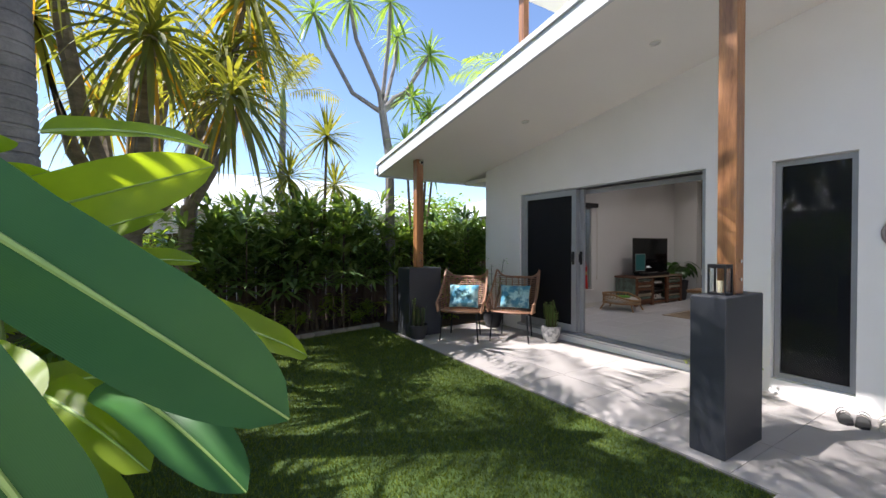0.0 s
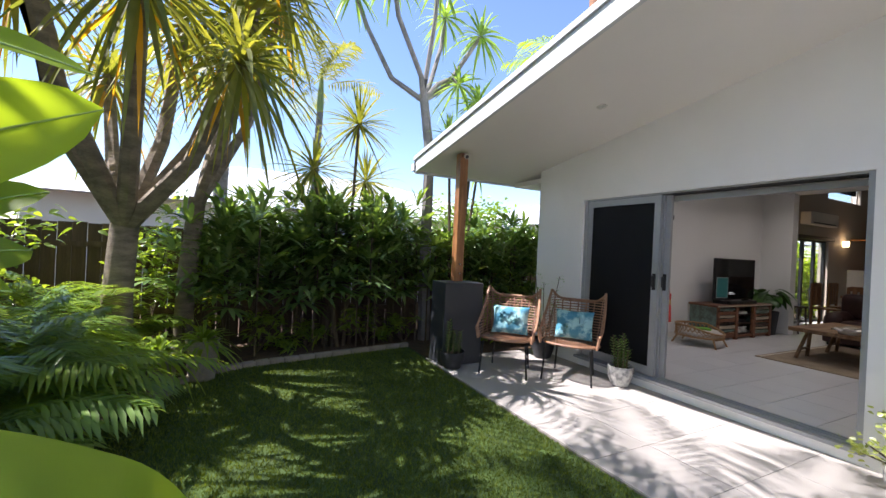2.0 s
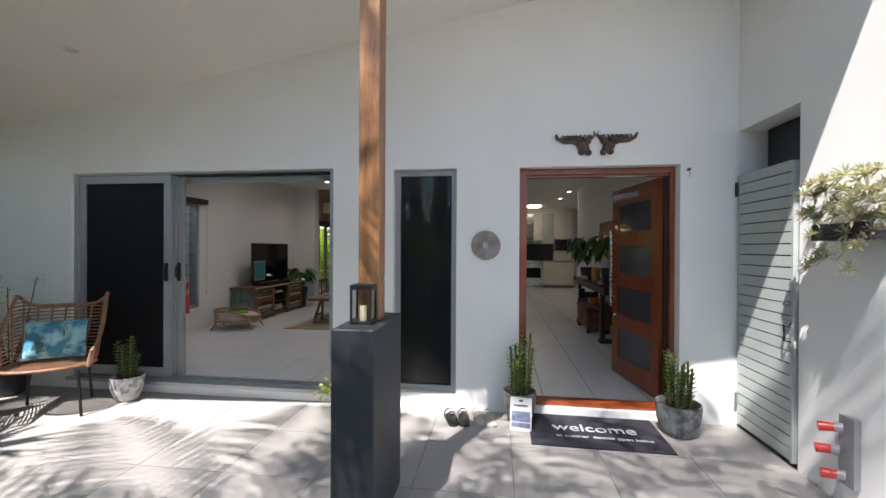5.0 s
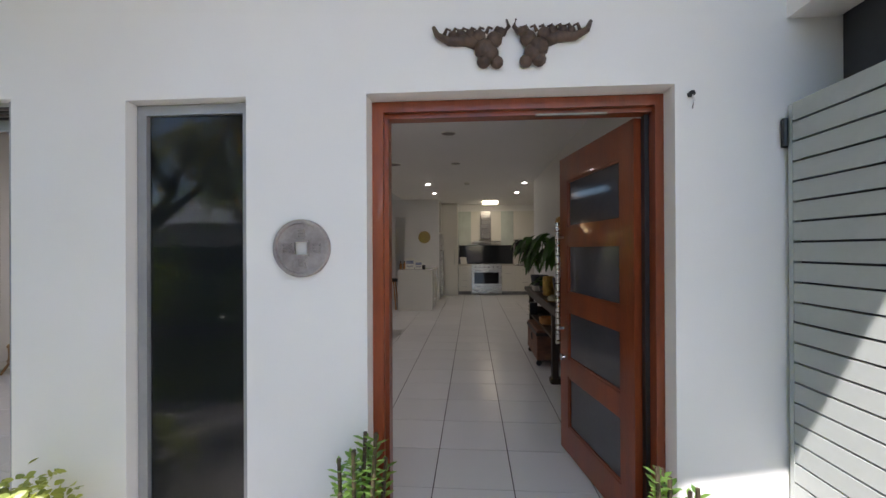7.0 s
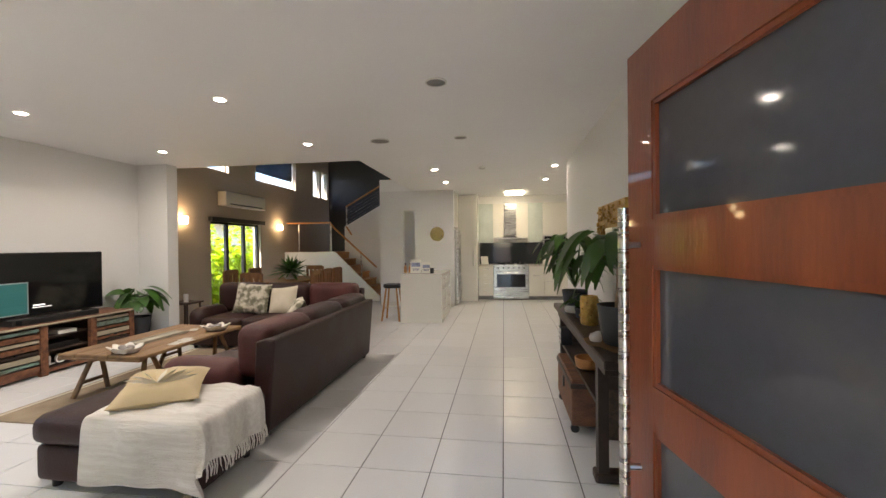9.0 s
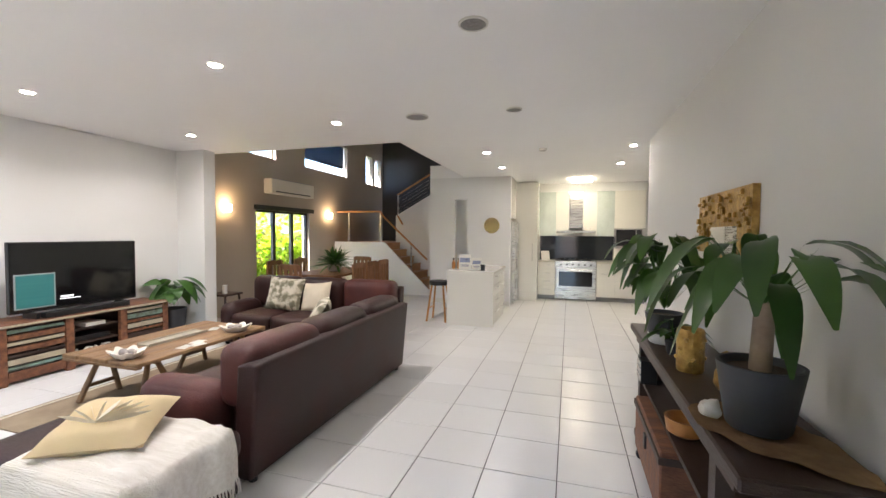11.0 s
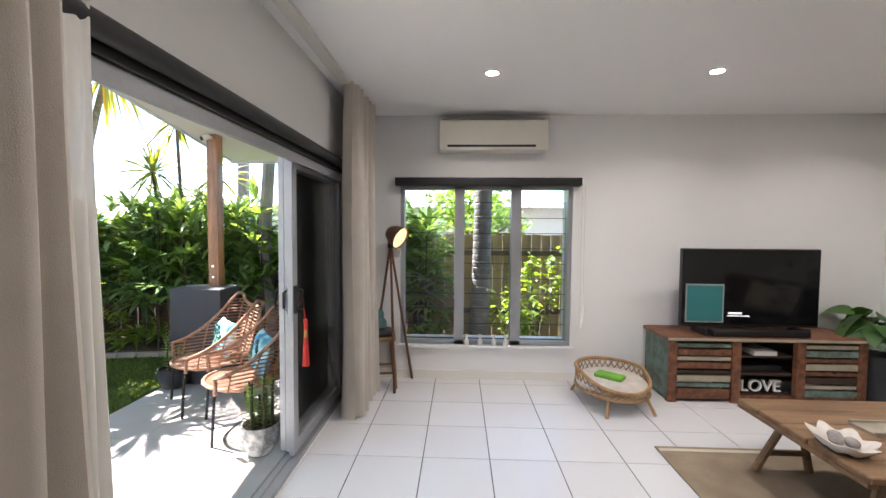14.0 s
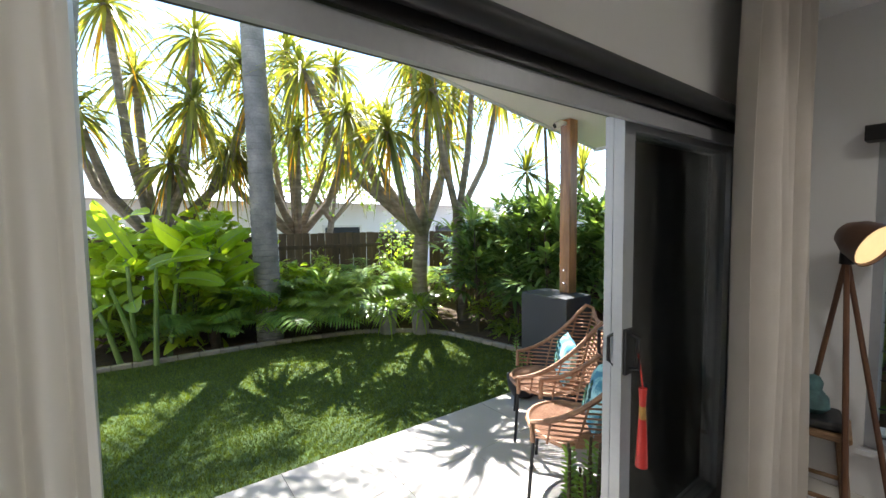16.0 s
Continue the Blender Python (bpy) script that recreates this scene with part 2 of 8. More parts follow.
def solid(name, bm, material, m=None, label="", category="", group="", kind="", smooth=False):
    """A thing of one mesh."""
    ob = part(name, bm, material, None, "", smooth)
    if m is not None:
        ob.matrix_basis = m
    return tagged(ob, label, category, group, kind)


def struct(name, bm, material, label, category, smooth=False):
    return solid(name, bm, material, None, label, category, "", "structure", smooth)


def B():
    return bmesh.new()


def child(name, mesh, parent, m=None):
    """One more object on a shared mesh."""
    ob = new(name, mesh)
    ob.parent = parent
    if m is not None:
        ob.matrix_basis = m
    return ob


# ---- structure ----
PZ, GZ, CZ = -0.09, -0.115, 2.70      # patio, lawn, ceiling
SD = (-5.40, -2.665, 2.04)            # sliding door: from, to, head
SW = (-2.105, -1.54, 0.04, 2.015)       # side window
EN = (-1.0, 0.285, 2.012)             # entry
XL, XR = -5.88, 0.68                  # room's side walls, inside faces


def soffit_z(x):
    return 3.42 + 0.165 * (x + 0.91)


def prism(bm, poly, y0, y1):
    """A polygon in x and z, given depth from y0 to y1."""
    a = [bm.verts.new((x, y0, z)) for x, z in poly]
    b = [bm.verts.new((x, y1, z)) for x, z in poly]
    bm.faces.new(a)
    bm.faces.new(b[::-1])
    for i in range(len(poly)):
        j = (i + 1) % len(poly)
        bm.faces.new((a[j], a[i], b[i], b[j]))


def facade():
    bm = B()
    xs = [-6.27, SD[0], SD[1], SW[0], SW[1], EN[0], EN[1], 3.2]
    gaps = {1: (0.0, SD[2]), 3: (SW[2], SW[3]), 5: (-0.03, EN[2])}
    for i in range(7):
        x0, x1 = xs[i], xs[i + 1]
        top = [(x1, soffit_z(x1) + 0.02), (x0, soffit_z(x0) + 0.02)]
        if i in gaps:
            lo, hi = gaps[i]
            prism(bm, [(x0, -0.3), (x1, -0.3), (x1, lo), (x0, lo)], 0.0, 0.2)
            prism(bm, [(x0, hi), (x1, hi)] + top, 0.0, 0.2)
        else:
            prism(bm, [(x0, -0.3), (x1, -0.3)] + top, 0.0, 0.2)
    bmesh.ops.remove_doubles(bm, verts=bm.verts[:], dist=0.0005)
    return struct("wall_front", bm, RENDER, "white rendered front wall of the house with three openings", "wall")


wall_front = facade()
bm = B()
span(bm, (-5.89, 0.2, 0.0), (SD[0], 0.212, CZ)); span(bm, (SD[1], 0.2, 0), (SW[0], 0.212, CZ)); span(bm, (SW[1], 0.2, 0), (EN[0], 0.212, CZ))
span(bm, (EN[1], 0.2, 0), (XR, 0.212, CZ)); span(bm, (SD[0], 0.2, SD[2]), (SD[1], 0.212, CZ)); span(bm, (SW[0], 0.2, SW[3]), (SW[1], 0.212, CZ)); span(bm, (EN[0], 0.2, EN[2]), (EN[1], 0.212, CZ)); span(bm, (SW[0], 0.2, 0), (SW[1], 0.212, SW[2]))
struct("wall_front_lining", bm, INWALL, "off-white painted inner face of the front wall", "wall")

# left wall with the louvre window
WY0, WY1, WZ0, WZ1 = 0.63, 2.38, 0.36, 2.0
bm = B()
span(bm, (-6.27, 0.2, -0.3), (XL, WY0, CZ + 0.1)); span(bm, (-6.27, WY1, -0.3), (XL, 5.42, CZ + 0.1))
span(bm, (-6.27, WY0, -0.3), (XL, WY1, WZ0)); span(bm, (-6.27, WY0, WZ1), (XL, WY1, CZ + 0.1))
struct("wall_left", bm, INWALL, "off-white painted side wall around the louvre window", "wall")
bm = B()
span(bm, (-6.3, 5.42, -0.1), (-5.37, 5.62, CZ + 0.1))
struct("wall_pier", bm, INWALL, "white painted wall return beside the dining area", "wall")
# right wall
bm = B()
span(bm, (XR, 0.2, -0.1), (XR + 0.14, 6.48, CZ + 0.1)); span(bm, (XR + 0.14, 6.38, -0.1), (2.4, 6.48, CZ + 0.1)); span(bm, (2.4, 6.38, -0.1), (2.5, 11.4, CZ + 0.1))
struct("wall_right", bm, INWALL, "off-white painted side wall beside the entry", "wall")
# kitchen back wall, partition with doorway, far walls
bm = B()
span(bm, (-1.62, 11.12, -0.1), (2.5, 11.27, CZ + 0.1))
struct("wall_kitchen", bm, INWALL, "white kitchen back wall", "wall")
bm = B()
span(bm, (-3.2, 9.25, -0.1), (-2.64, 9.37, CZ)); span(bm, (-2.36, 9.25, -0.1), (-1.44, 9.37, CZ)); span(bm, (-2.64, 9.25, 2.24), (-2.36, 9.37, CZ))
span(bm, (-2.15, 9.37, -0.1), (-2.05, 11.2, CZ))
struct("wall_partition", bm, INWALL, "white partition wall with a narrow doorway", "wall")
# dining void
VX, VY1, VZ = -6.09, 12.9, 5.3
DWY0, DWY1, DWZ = 7.27, 8.97, 1.96
bm = B()
hi = [(7.0, 7.85), (8.82, 10.70), (11.77, 12.2), (12.34, 12.76)]
span(bm, (VX - 0.2, 5.62, -0.1), (VX, DWY0, 3.0)); span(bm, (VX - 0.2, DWY1, -0.1), (VX, VY1, 2.96)); span(bm, (VX - 0.2, DWY0, DWZ), (VX, DWY1, 3.0))
span(bm, (VX - 0.2, DWY1, 2.96), (VX, hi[2][0], 3.0))
ys = [5.62] + [v for p in hi for v in p] + [VY1]
for a, b in zip(ys[::2], ys[1::2]):
    span(bm, (VX - 0.2, a, 3.0 if a < 11.2 else 2.96), (VX, b, 3.8))
span(bm, (VX - 0.2, 5.62, 3.8), (VX, VY1, VZ))
bmesh.ops.remove_doubles(bm, verts=bm.verts[:], dist=0.0005)
struct("wall_dining", bm, WARMWALL, "taupe painted double-height dining wall with clerestory windows", "wall")
bm = B()
span(bm, (VX - 0.2, VY1, -0.1), (-2.15, VY1 + 0.12, VZ))
struct("wall_stair", bm, DARKWALL, "dark charcoal painted wall behind the staircase", "wall")
bm = B()
span(bm, (VX, 5.62, CZ + 0.28), (-2.43, 5.75, VZ)); span(bm, (-2.43, 5.62, CZ + 0.28), (-2.31, VY1, VZ))
struct("wall_void", bm, INWALL, "white upper walls round the double-height void", "wall")
bm = B()
span(bm, (VX, 5.62, VZ), (-2.31, VY1, VZ + 0.12))
struct("ceiling_void", bm, CEIL, "white high ceiling over the dining void", "ceiling")
bm = B()
span(bm, (XL - 0.2, 0.2, CZ), (XR + 0.14, 5.75, CZ + 0.28)); span(bm, (-2.43, 5.75, CZ), (2.5, 11.27, CZ + 0.28)); span(bm, (-3.2, 9.25, CZ), (-2.43, 9.37, CZ + 0.28))
struct("ceiling", bm, CEIL, "flat white plasterboard ceiling with downlights", "ceiling")
# cornice shadow lines and skirting
bm = B()
span(bm, (XL, 0.212, 0), (XL + 0.012, 5.42, 0.09)); span(bm, (XR - 0.012, 0.212, 0), (XR, 6.48, 0.09)); span(bm, (-3.2, 9.238, 0), (-2.64, 9.25, 0.09)); span(bm, (-2.36, 9.238, 0), (-1.44, 9.25, 0.09)); span(bm, (SD[1], 0.212, 0), (SW[0], 0.224, .09)); span(bm, (SW[1], 0.212, 0), (EN[0], 0.224, .09))
struct("baseboard", bm, WHITE2, "low white skirting along the room walls", "skirting")

# floor: tiles on a grout bed
TS, TX, TY = 0.452, -0.32, 4.168
bm = B()
span(bm, (-6.27, 0.12, -0.3), (2.5, 13.0, -0.004))
floor = struct("floor", bm, TILEGROUT, "large glossy off-white square floor tiles with dark joints", "floor")

# patio bed, lawn, beds, ground
bm = B()
span(bm, (-6.2, -1.80, -0.4), (3.2, 0.0, PZ - 0.012)); span(bm, (-1.45, -9.0, -0.4), (3.2, -1.80, PZ - 0.012))
patio = struct("patio", bm, GROUT, "light grey stone-look paved patio with narrow joints", "patio")
bm = B()
bmesh.ops.create_grid(bm, x_segments=2, y_segments=2, size=900)
bmesh.ops.translate(bm, verts=bm.verts[:], vec=(0, 0, -0.35))
struct("ground", bm, SOIL, "bare earth ground around the house", "ground")

# roof over the patio
bm = B()
X0, X1, YF = -6.95, 3.2, -1.75
prism(bm, [(X0, soffit_z(X0)), (X1, soffit_z(X1)), (X1, soffit_z(X1) + 0.06), (X0, soffit_z(X0) + 0.06)], YF + 0.04, 0.35)
struct("ceiling_patio", bm, SOFFIT, "cream painted raking soffit over the patio", "ceiling")
bm = B()
prism(bm, [(X0 - 0.05, soffit_z(X0) - 0.02), (X1, soffit_z(X1) - 0.02), (X1, soffit_z(X1) + 0.15), (X0 - 0.05, soffit_z(X0) + 0.15)], YF, YF + 0.04)
prism(bm, [(X0 - 0.05, soffit_z(X0) + 0.155), (X1, soffit_z(X1) + 0.155), (X1, soffit_z(X1) + 0.21), (X0 - 0.05, soffit_z(X0) + 0.21)], YF - 0.02, YF + 0.10)
span(bm, (X0 - 0.05, YF, soffit_z(X0) - 0.03), (X0, 6.0, soffit_z(X0) + 0.14))
span(bm, (X0 - 0.16, YF, soffit_z(X0) + 0.02), (X0 - 0.05, 6.0, soffit_z(X0) + 0.12))
struct("fascia", bm, FASCIA, "pale grey metal fascia and barge capping of the roof", "fascia")
bm = B()
prism(bm, [(X0, soffit_z(X0) + 0.16), (X1, soffit_z(X1) + 0.16), (X1, soffit_z(X1) + 0.2), (X0, soffit_z(X0) + 0.2)], YF + 0.1, 5.6)
struct("roof", bm, FASCIA, "pale grey sheet metal roof over the front rooms", "roof")
bm = B()
span(bm, (-6.9, 0.0, 2.37), (-6.27, 5.6, 2.44))
struct("eave_side", bm, SOFFIT, "boxed eave lining along the side wall", "eave")

# wing wall with the gate opening
bm = B()
span(bm, (0.72, -6.5, -0.3), (0.92, -0.67, 4.2)); span(bm, (0.72, -0.67, 2.26), (0.92, 0.0, 4.2))
struct("wall_wing", bm, RENDER, "white rendered side wall with a gate opening", "wall")
# Unseen dark wall added behind the gate opening to stand for shade.
bm = B()
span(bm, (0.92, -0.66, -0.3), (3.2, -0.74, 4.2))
struct("wall_passage", bm, CHARCOAL, "unseen dark wall added behind the gate in place of shade", "wall")

# Black sheet added here: the darkness above the gate is only shade.
bm = B(); span(bm, (0.93, -0.655, -0.3), (0.96, -0.004, 2.6)); struct("wall_passage_end", bm, DARKWALL, "black sheet added just behind the gate in place of shade", "wall")

# upper storey seen above the roof
bm = B(); span(bm, (-5.9, 0.3, 5.55), (-1.0, 6.2, 5.75)); struct("roof_upper", bm, SOFFIT, "cream eave of the upper storey", "roof")
bm = B(); span(bm, (-5.6, 5.62, 2.9), (-2.2, 5.72, 5.55)); struct("wall_upper", bm, RENDER, "white rendered wall of the upper storey", "wall")
# Unseen cover added to shut daylight out behind the gate.
bm = B(); span(bm, (0.92, -0.74, 2.6), (3.2, 0.0, 2.7)); struct("ceiling_passage", bm, CHARCOAL, "unseen dark cover added to keep daylight from behind the gate", "ceiling")

# ---- garden ----
LEAF = leaf_mat("leaf_deep_green", (0.19, 0.30, 0.085), (0.09, 0.165, 0.05), 0.42, 0.32)
RHAPIS = leaf_mat("leaf_lady_palm", (0.21, 0.31, 0.13), (0.088, 0.16, 0.062), 0.32, 0.24)
LEAFB = leaf_mat("leaf_bright", (0.21, 0.29, 0.055), (0.10, 0.17, 0.034), 0.48, 0.3)
LEAFY = leaf_mat("leaf_olive", (0.21, 0.21, 0.06), (0.08, 0.105, 0.035), 0.45, 0.45)
LEAFO = leaf_mat("leaf_dying", (0.55, 0.30, 0.03), (0.30, 0.16, 0.03), 0.5, 0.5)
BANANA = leaf_mat("leaf_banana", (0.27, 0.37, 0.035), (0.14, 0.23, 0.025), 0.6, 0.30, vein=9.0)
BROAD = leaf_mat("leaf_lime", (0.33, 0.42, 0.06), (0.15, 0.24, 0.035), 0.5, 0.28)
# Darker copy of the banana leaf: tree shade is put into this colour.
PADDLE_SHADED = leaf_mat("leaf_paddle_shaded", (0.038, 0.125, 0.030), (0.022, 0.085, 0.020), 0.12, 0.38, vein=9.0)
PADDLE_SHADED.node_tree.nodes["Principled BSDF"].inputs["Specular IOR Level"].default_value = 0.28
TRUNK = mat("pandanus_bark", (0.30, 0.25, 0.19), 0.9, color2=(0.15, 0.12, 0.09), scale=5, stretch=(1, 1, 3), bump=0.7, bscale=35)
RING = mat("palm_bark", (0.27, 0.25, 0.23), 0.85, color2=(0.15, 0.14, 0.13), scale=4, bump=0.5, bscale=40)
CANE = mat("cane", (0.12, 0.09, 0.05), 0.8, color2=(0.07, 0.05, 0.03), scale=10, bump=0.3)
TURF = leaf_mat("turf_blades", (0.120, 0.165, 0.020), (0.050, 0.080, 0.010), 0.25, 0.6)
TURFBASE = mat("turf_backing", (0.045, 0.085, 0.011), 0.9, color2=(0.028, 0.055, 0.008), scale=5, bump=0.8, bscale=260)


class Leaves:
    """Collects many leaves into one mesh."""

    def __init__(self):
        self.v, self.f = [], []

    def strap(self, base, way, length, width, droop=0.4, seg=4, fold=0.25, wide=0.35, twist=0.0, oval=False):
        base, way = Vector(base), Vector(way).normalized()
        side = way.cross(Vector((0, 0, 1)))
        side = side.normalized() if side.length > 0.05 else Vector((1, 0, 0))
        if twist:
            side = (Matrix.Rotation(twist, 3, way) @ side)
        prev = None
        for i in range(seg + 1):
            t = i / seg
            p = base + way * (length * t * (1 - 0.18 * droop * t)) + Vector((0, 0, -droop * length * t * t))
            w = width * (min(1.0, t / wide) * 0.75 + 0.25 if t < wide else (1 - (t - wide) / (1 - wide)) ** 0.75 + 0.02)
            if oval:
                w = width * max(0.05, math.sin(math.pi * (0.02 + 0.96 * t ** 0.85)) ** 0.75)
            nrm = side.cross(way)
            k = len(self.v)
            self.v += [p - side * w * 0.5 + nrm * fold * w * 0.5, p, p + side * w * 0.5 + nrm * fold * w * 0.5]
            if prev is not None:
                self.f += [(prev, prev + 1, k + 1, k), (prev + 1, prev + 2, k + 2, k + 1)]
            prev = k

    def head(self, c, n, length, width, rnd, lo=-35, hi=85, droop=0.35, seg=4, axis=None):
        """A rosette of strap leaves round c."""
        for i in range(n):
            a = i * 2.39996 + rnd.uniform(-0.3, 0.3)
            e = radians(hi + (lo - hi) * ((i + 0.5) / n) ** 0.8 + rnd.uniform(-8, 8))
            w = Vector((math.cos(a) * math.cos(e), math.sin(a) * math.cos(e), math.sin(e)))
            if axis is not None:
                w = (Vector((0, 0, 1)).rotation_difference(axis)) @ w
            self.strap(c, w, length * rnd.uniform(0.75, 1.1), width, droop * rnd.uniform(0.6, 1.4), seg, twist=rnd.uniform(-.4, .4))

    def fan(self, base, way, stalk, n, length, width, rnd, droop=0.35):
        """A fan of leaflets on a stalk."""
        base, way = Vector(base), Vector(way).normalized()
        self.strap(base, way, stalk * 1.05, 0.010, 0.0, 1)
        c = base + way * stalk
        side = way.cross(Vector((0, 0, 1)))
        side = side.normalized() if side.length > 0.05 else Vector((1, 0, 0))
        for j in range(n):
            a = radians(-80 + 160 * j / (n - 1) + rnd.uniform(-5, 5))
            d = way * math.cos(a) + side * math.sin(a) + Vector((0, 0, rnd.uniform(-0.1, 0.15)))
            self.strap(c, d, length * rnd.uniform(0.8, 1.1) * (0.75 + 0.25 * math.cos(a)), width, droop * rnd.uniform(0.6, 1.4), 3, wide=0.45)

    def frond(self, base, way, length, n, leaflet, width, rnd, droop=0.5, hang=0.3):
        """A feather palm frond."""
        base, way = Vector(base), Vector(way).normalized()
        side = way.cross(Vector((0, 0, 1)))
        side = side.normalized() if side.length > 0.05 else Vector((1, 0, 0))
        pts = [base + way * (length * t) + Vector((0, 0, -droop * length * t * t)) for t in [i / 8 for i in range(9)]]
        for i in range(8):
            d = pts[i + 1] - pts[i]
            self.strap(pts[i], d, d.length * 1.05, 0.022 * (1 - i / 9), 0, 1, wide=0.01)
        for i in range(n):
            t = 0.12 + 0.86 * i / (n - 1)
            p = base + way * (length * t) + Vector((0, 0, -droop * length * t * t))
            tan = (way + Vector((0, 0, -2 * droop * t))).normalized()
            k = leaflet * (math.sin(math.pi * min(1, t * 0.85 + 0.12)) ** 0.6)
            for s in (-1, 1):
                d = tan * 0.55 + side * s * 0.85 + Vector((0, 0, rnd.uniform(-0.1, 0.12)))
                self.strap(p, d, k * rnd.uniform(0.85, 1.1), width, hang * rnd.uniform(0.6, 1.4), 2, wide=0.4)

    def oval(self, base, way, length, width, droop=0.3, roll=0.0):
        """A broad leaf, four quads long, cupped."""
        self.strap(base, way, length, width, droop, 8 if length > 0.22 else 5, fold=0.22, twist=roll, oval=True)

    def mesh(self, name, material):
        me = bpy.data.meshes.new(name)
        me.from_pydata(self.v, [], self.f)
        me.materials.append(material)
        for p in me.polygons:
            p.use_smooth = True
        return me

    def part(self, name, material, parent, label=""):
        ob = new(name, self.mesh(name, material))
        ob.parent = parent
        if label:
            ob["label"] = label
        return ob


def banana_mesh(length, width, droop, seed, cup=0.25, tear=0.0):
    """One big paddle leaf with a midrib, lying along +y and arching down, with ripples across."""
    rnd = random.Random(seed)
    nu, nv = 22, 5
    v, f, uv = [], [], []
    ph = rnd.uniform(0, 6)
    for i in range(nu + 1):
        t = i / nu
        y = length * (t - 0.12 * droop * t * t)
        z = 0.10 * length * t - droop * length * t * t
        w = width * 0.5 * (min(1, t / 0.13) ** 0.6) * (1 - max(0, (t - 0.62) / 0.38) ** 2.2) ** 0.55 if 0 < t < 1 else 0.004
        for j in range(-nv, nv + 1):
            s = j / nv
            rip = math.sin(t * 26 + ph + abs(s) * 2) * 0.012 * abs(s) + math.sin(t * 9 + ph * 2 + s) * 0.03 * abs(s)
            v.append((s * w, y - abs(s) * w * 0.15, z + cup * w * abs(s) ** 1.3 + rip * width * 2.2 * (w / width)))
            uv.append((s, t * 3 - abs(s) * 0.5))
    c = 2 * nv + 1
    for i in range(nu):
        for j in range(2 * nv):
            f.append((i * c + j, i * c + j + 1, (i + 1) * c + j + 1, (i + 1) * c + j))
    me = bpy.data.meshes.new("leaf")
    me.from_pydata(v, [], f)
    lay = me.uv_layers.new(name="uv")
    for lp in me.loops:
        lay.data[lp.index].uv = uv[lp.vertex_index]
    me.materials.append(BANANA)
    for p in me.polygons:
        p.use_smooth = True
    return me


RIB = mat("leaf_midrib", (0.30, 0.42, 0.12), 0.4, color2=(0.22, 0.34, 0.09), scale=6)


def banana_leaf(parent, base, tip, width, droop, seed, face=(0.2, 0.3, 1.0), cup=0.25):
    """A paddle leaf from its stalk's top to its tip, its face turned to the light, with its midrib as a part of it."""
    base, tip = Vector(base), Vector(tip)
    d = tip - base
    me = banana_mesh(d.length * 1.04, width, droop, seed, cup)
    end = Vector(me.vertices[len(me.vertices) - 6].co)
    q = end.rotation_difference(d)
    ax = d.normalized()
    nrm = Vector(face) - ax * ax.dot(Vector(face))
    want, side = ax.cross(nrm.normalized()), q @ Vector((1, 0, 0))
    ang = math.atan2(side.cross(want).dot(ax), side.dot(want))
    q = Matrix.Rotation(ang, 4, ax).to_quaternion() @ q
    ob = new("leaf", me)
    ob.parent = parent
    ob.matrix_basis = Matrix.LocRotScale(base, q, None)
    bm = B()
    mid = [me.vertices[i * 11 + 5].co + Vector((0, 0, 0.002)) for i in range(0, 23)]
    tube(bm, mid, 0.009, 6, 0.002)
    part("midrib", bm, RIB, ob, "pale green leaf midrib", True)
    return ob


def ringed_trunk(bm, base, top, r1, r2, step=0.085):
    base, top = Vector(base), Vector(top)
    n = int((top - base).length / step)
    prof = []
    for i in range(n):
        z = (top - base).length * i / n
        r = r1 + (r2 - r1) * i / n
        prof += [(r * 1.0, z), (r * 1.015, z + step * 0.72), (r * 0.955, z + step * 0.8), (r * 0.955, z + step * 0.95)]
    lathe(bm, prof, 20)
    bmesh.ops.transform(bm, matrix=Matrix.Translation(base) @ (top - base).to_track_quat("Z", "Y").to_matrix().to_4x4(), verts=bm.verts[:])


def palm_tree(x, y, h, r, crown, seed, fronds=12, lean=(0, 0), material=None, leaflets=26, label="", ringed=True, lw=0.045):
    """A feather palm with a ringed trunk."""
    rnd = random.Random(seed)
    t = thing("palm_tree", pose(x, y, GZ - 0.1), label or "tall feather palm with a grey ringed trunk in the garden bed", "palm")
    bm = B()
    top = Vector((lean[0], lean[1], h))
    ringed_trunk(bm, (0, 0, 0), top, r, r * 0.8) if ringed else tube(bm, [(0, 0, 0), top * 0.5 + Vector((lean[1] * .1, 0, 0)), top], r, 10, r * 0.7)
    part("trunk", bm, RING, t, "", True)
    bm = B()
    lathe(bm, [(r * 0.8, 0), (r * 0.85, 0.2), (r * 0.6, 0.7), (r * 0.3, 1.0)], 14, top)
    part("crownshaft", bm, mat("crownshaft", (0.20, 0.27, 0.10), 0.5, color2=(0.14, 0.2, 0.06), scale=3), t, "smooth green crownshaft", True)
    lv = Leaves()
    for i in range(fronds):
        a = i * 2.39996
        e = radians(rnd.uniform(5, 70))
        lv.frond(top + Vector((0, 0, 0.6)), (math.cos(a) * math.cos(e), math.sin(a) * math.cos(e), math.sin(e)), crown * rnd.uniform(0.85, 1.1), leaflets, crown * 0.30, lw, rnd, 0.45, 0.35)
    lv.part("crown", material or LEAFB, t)
    return t


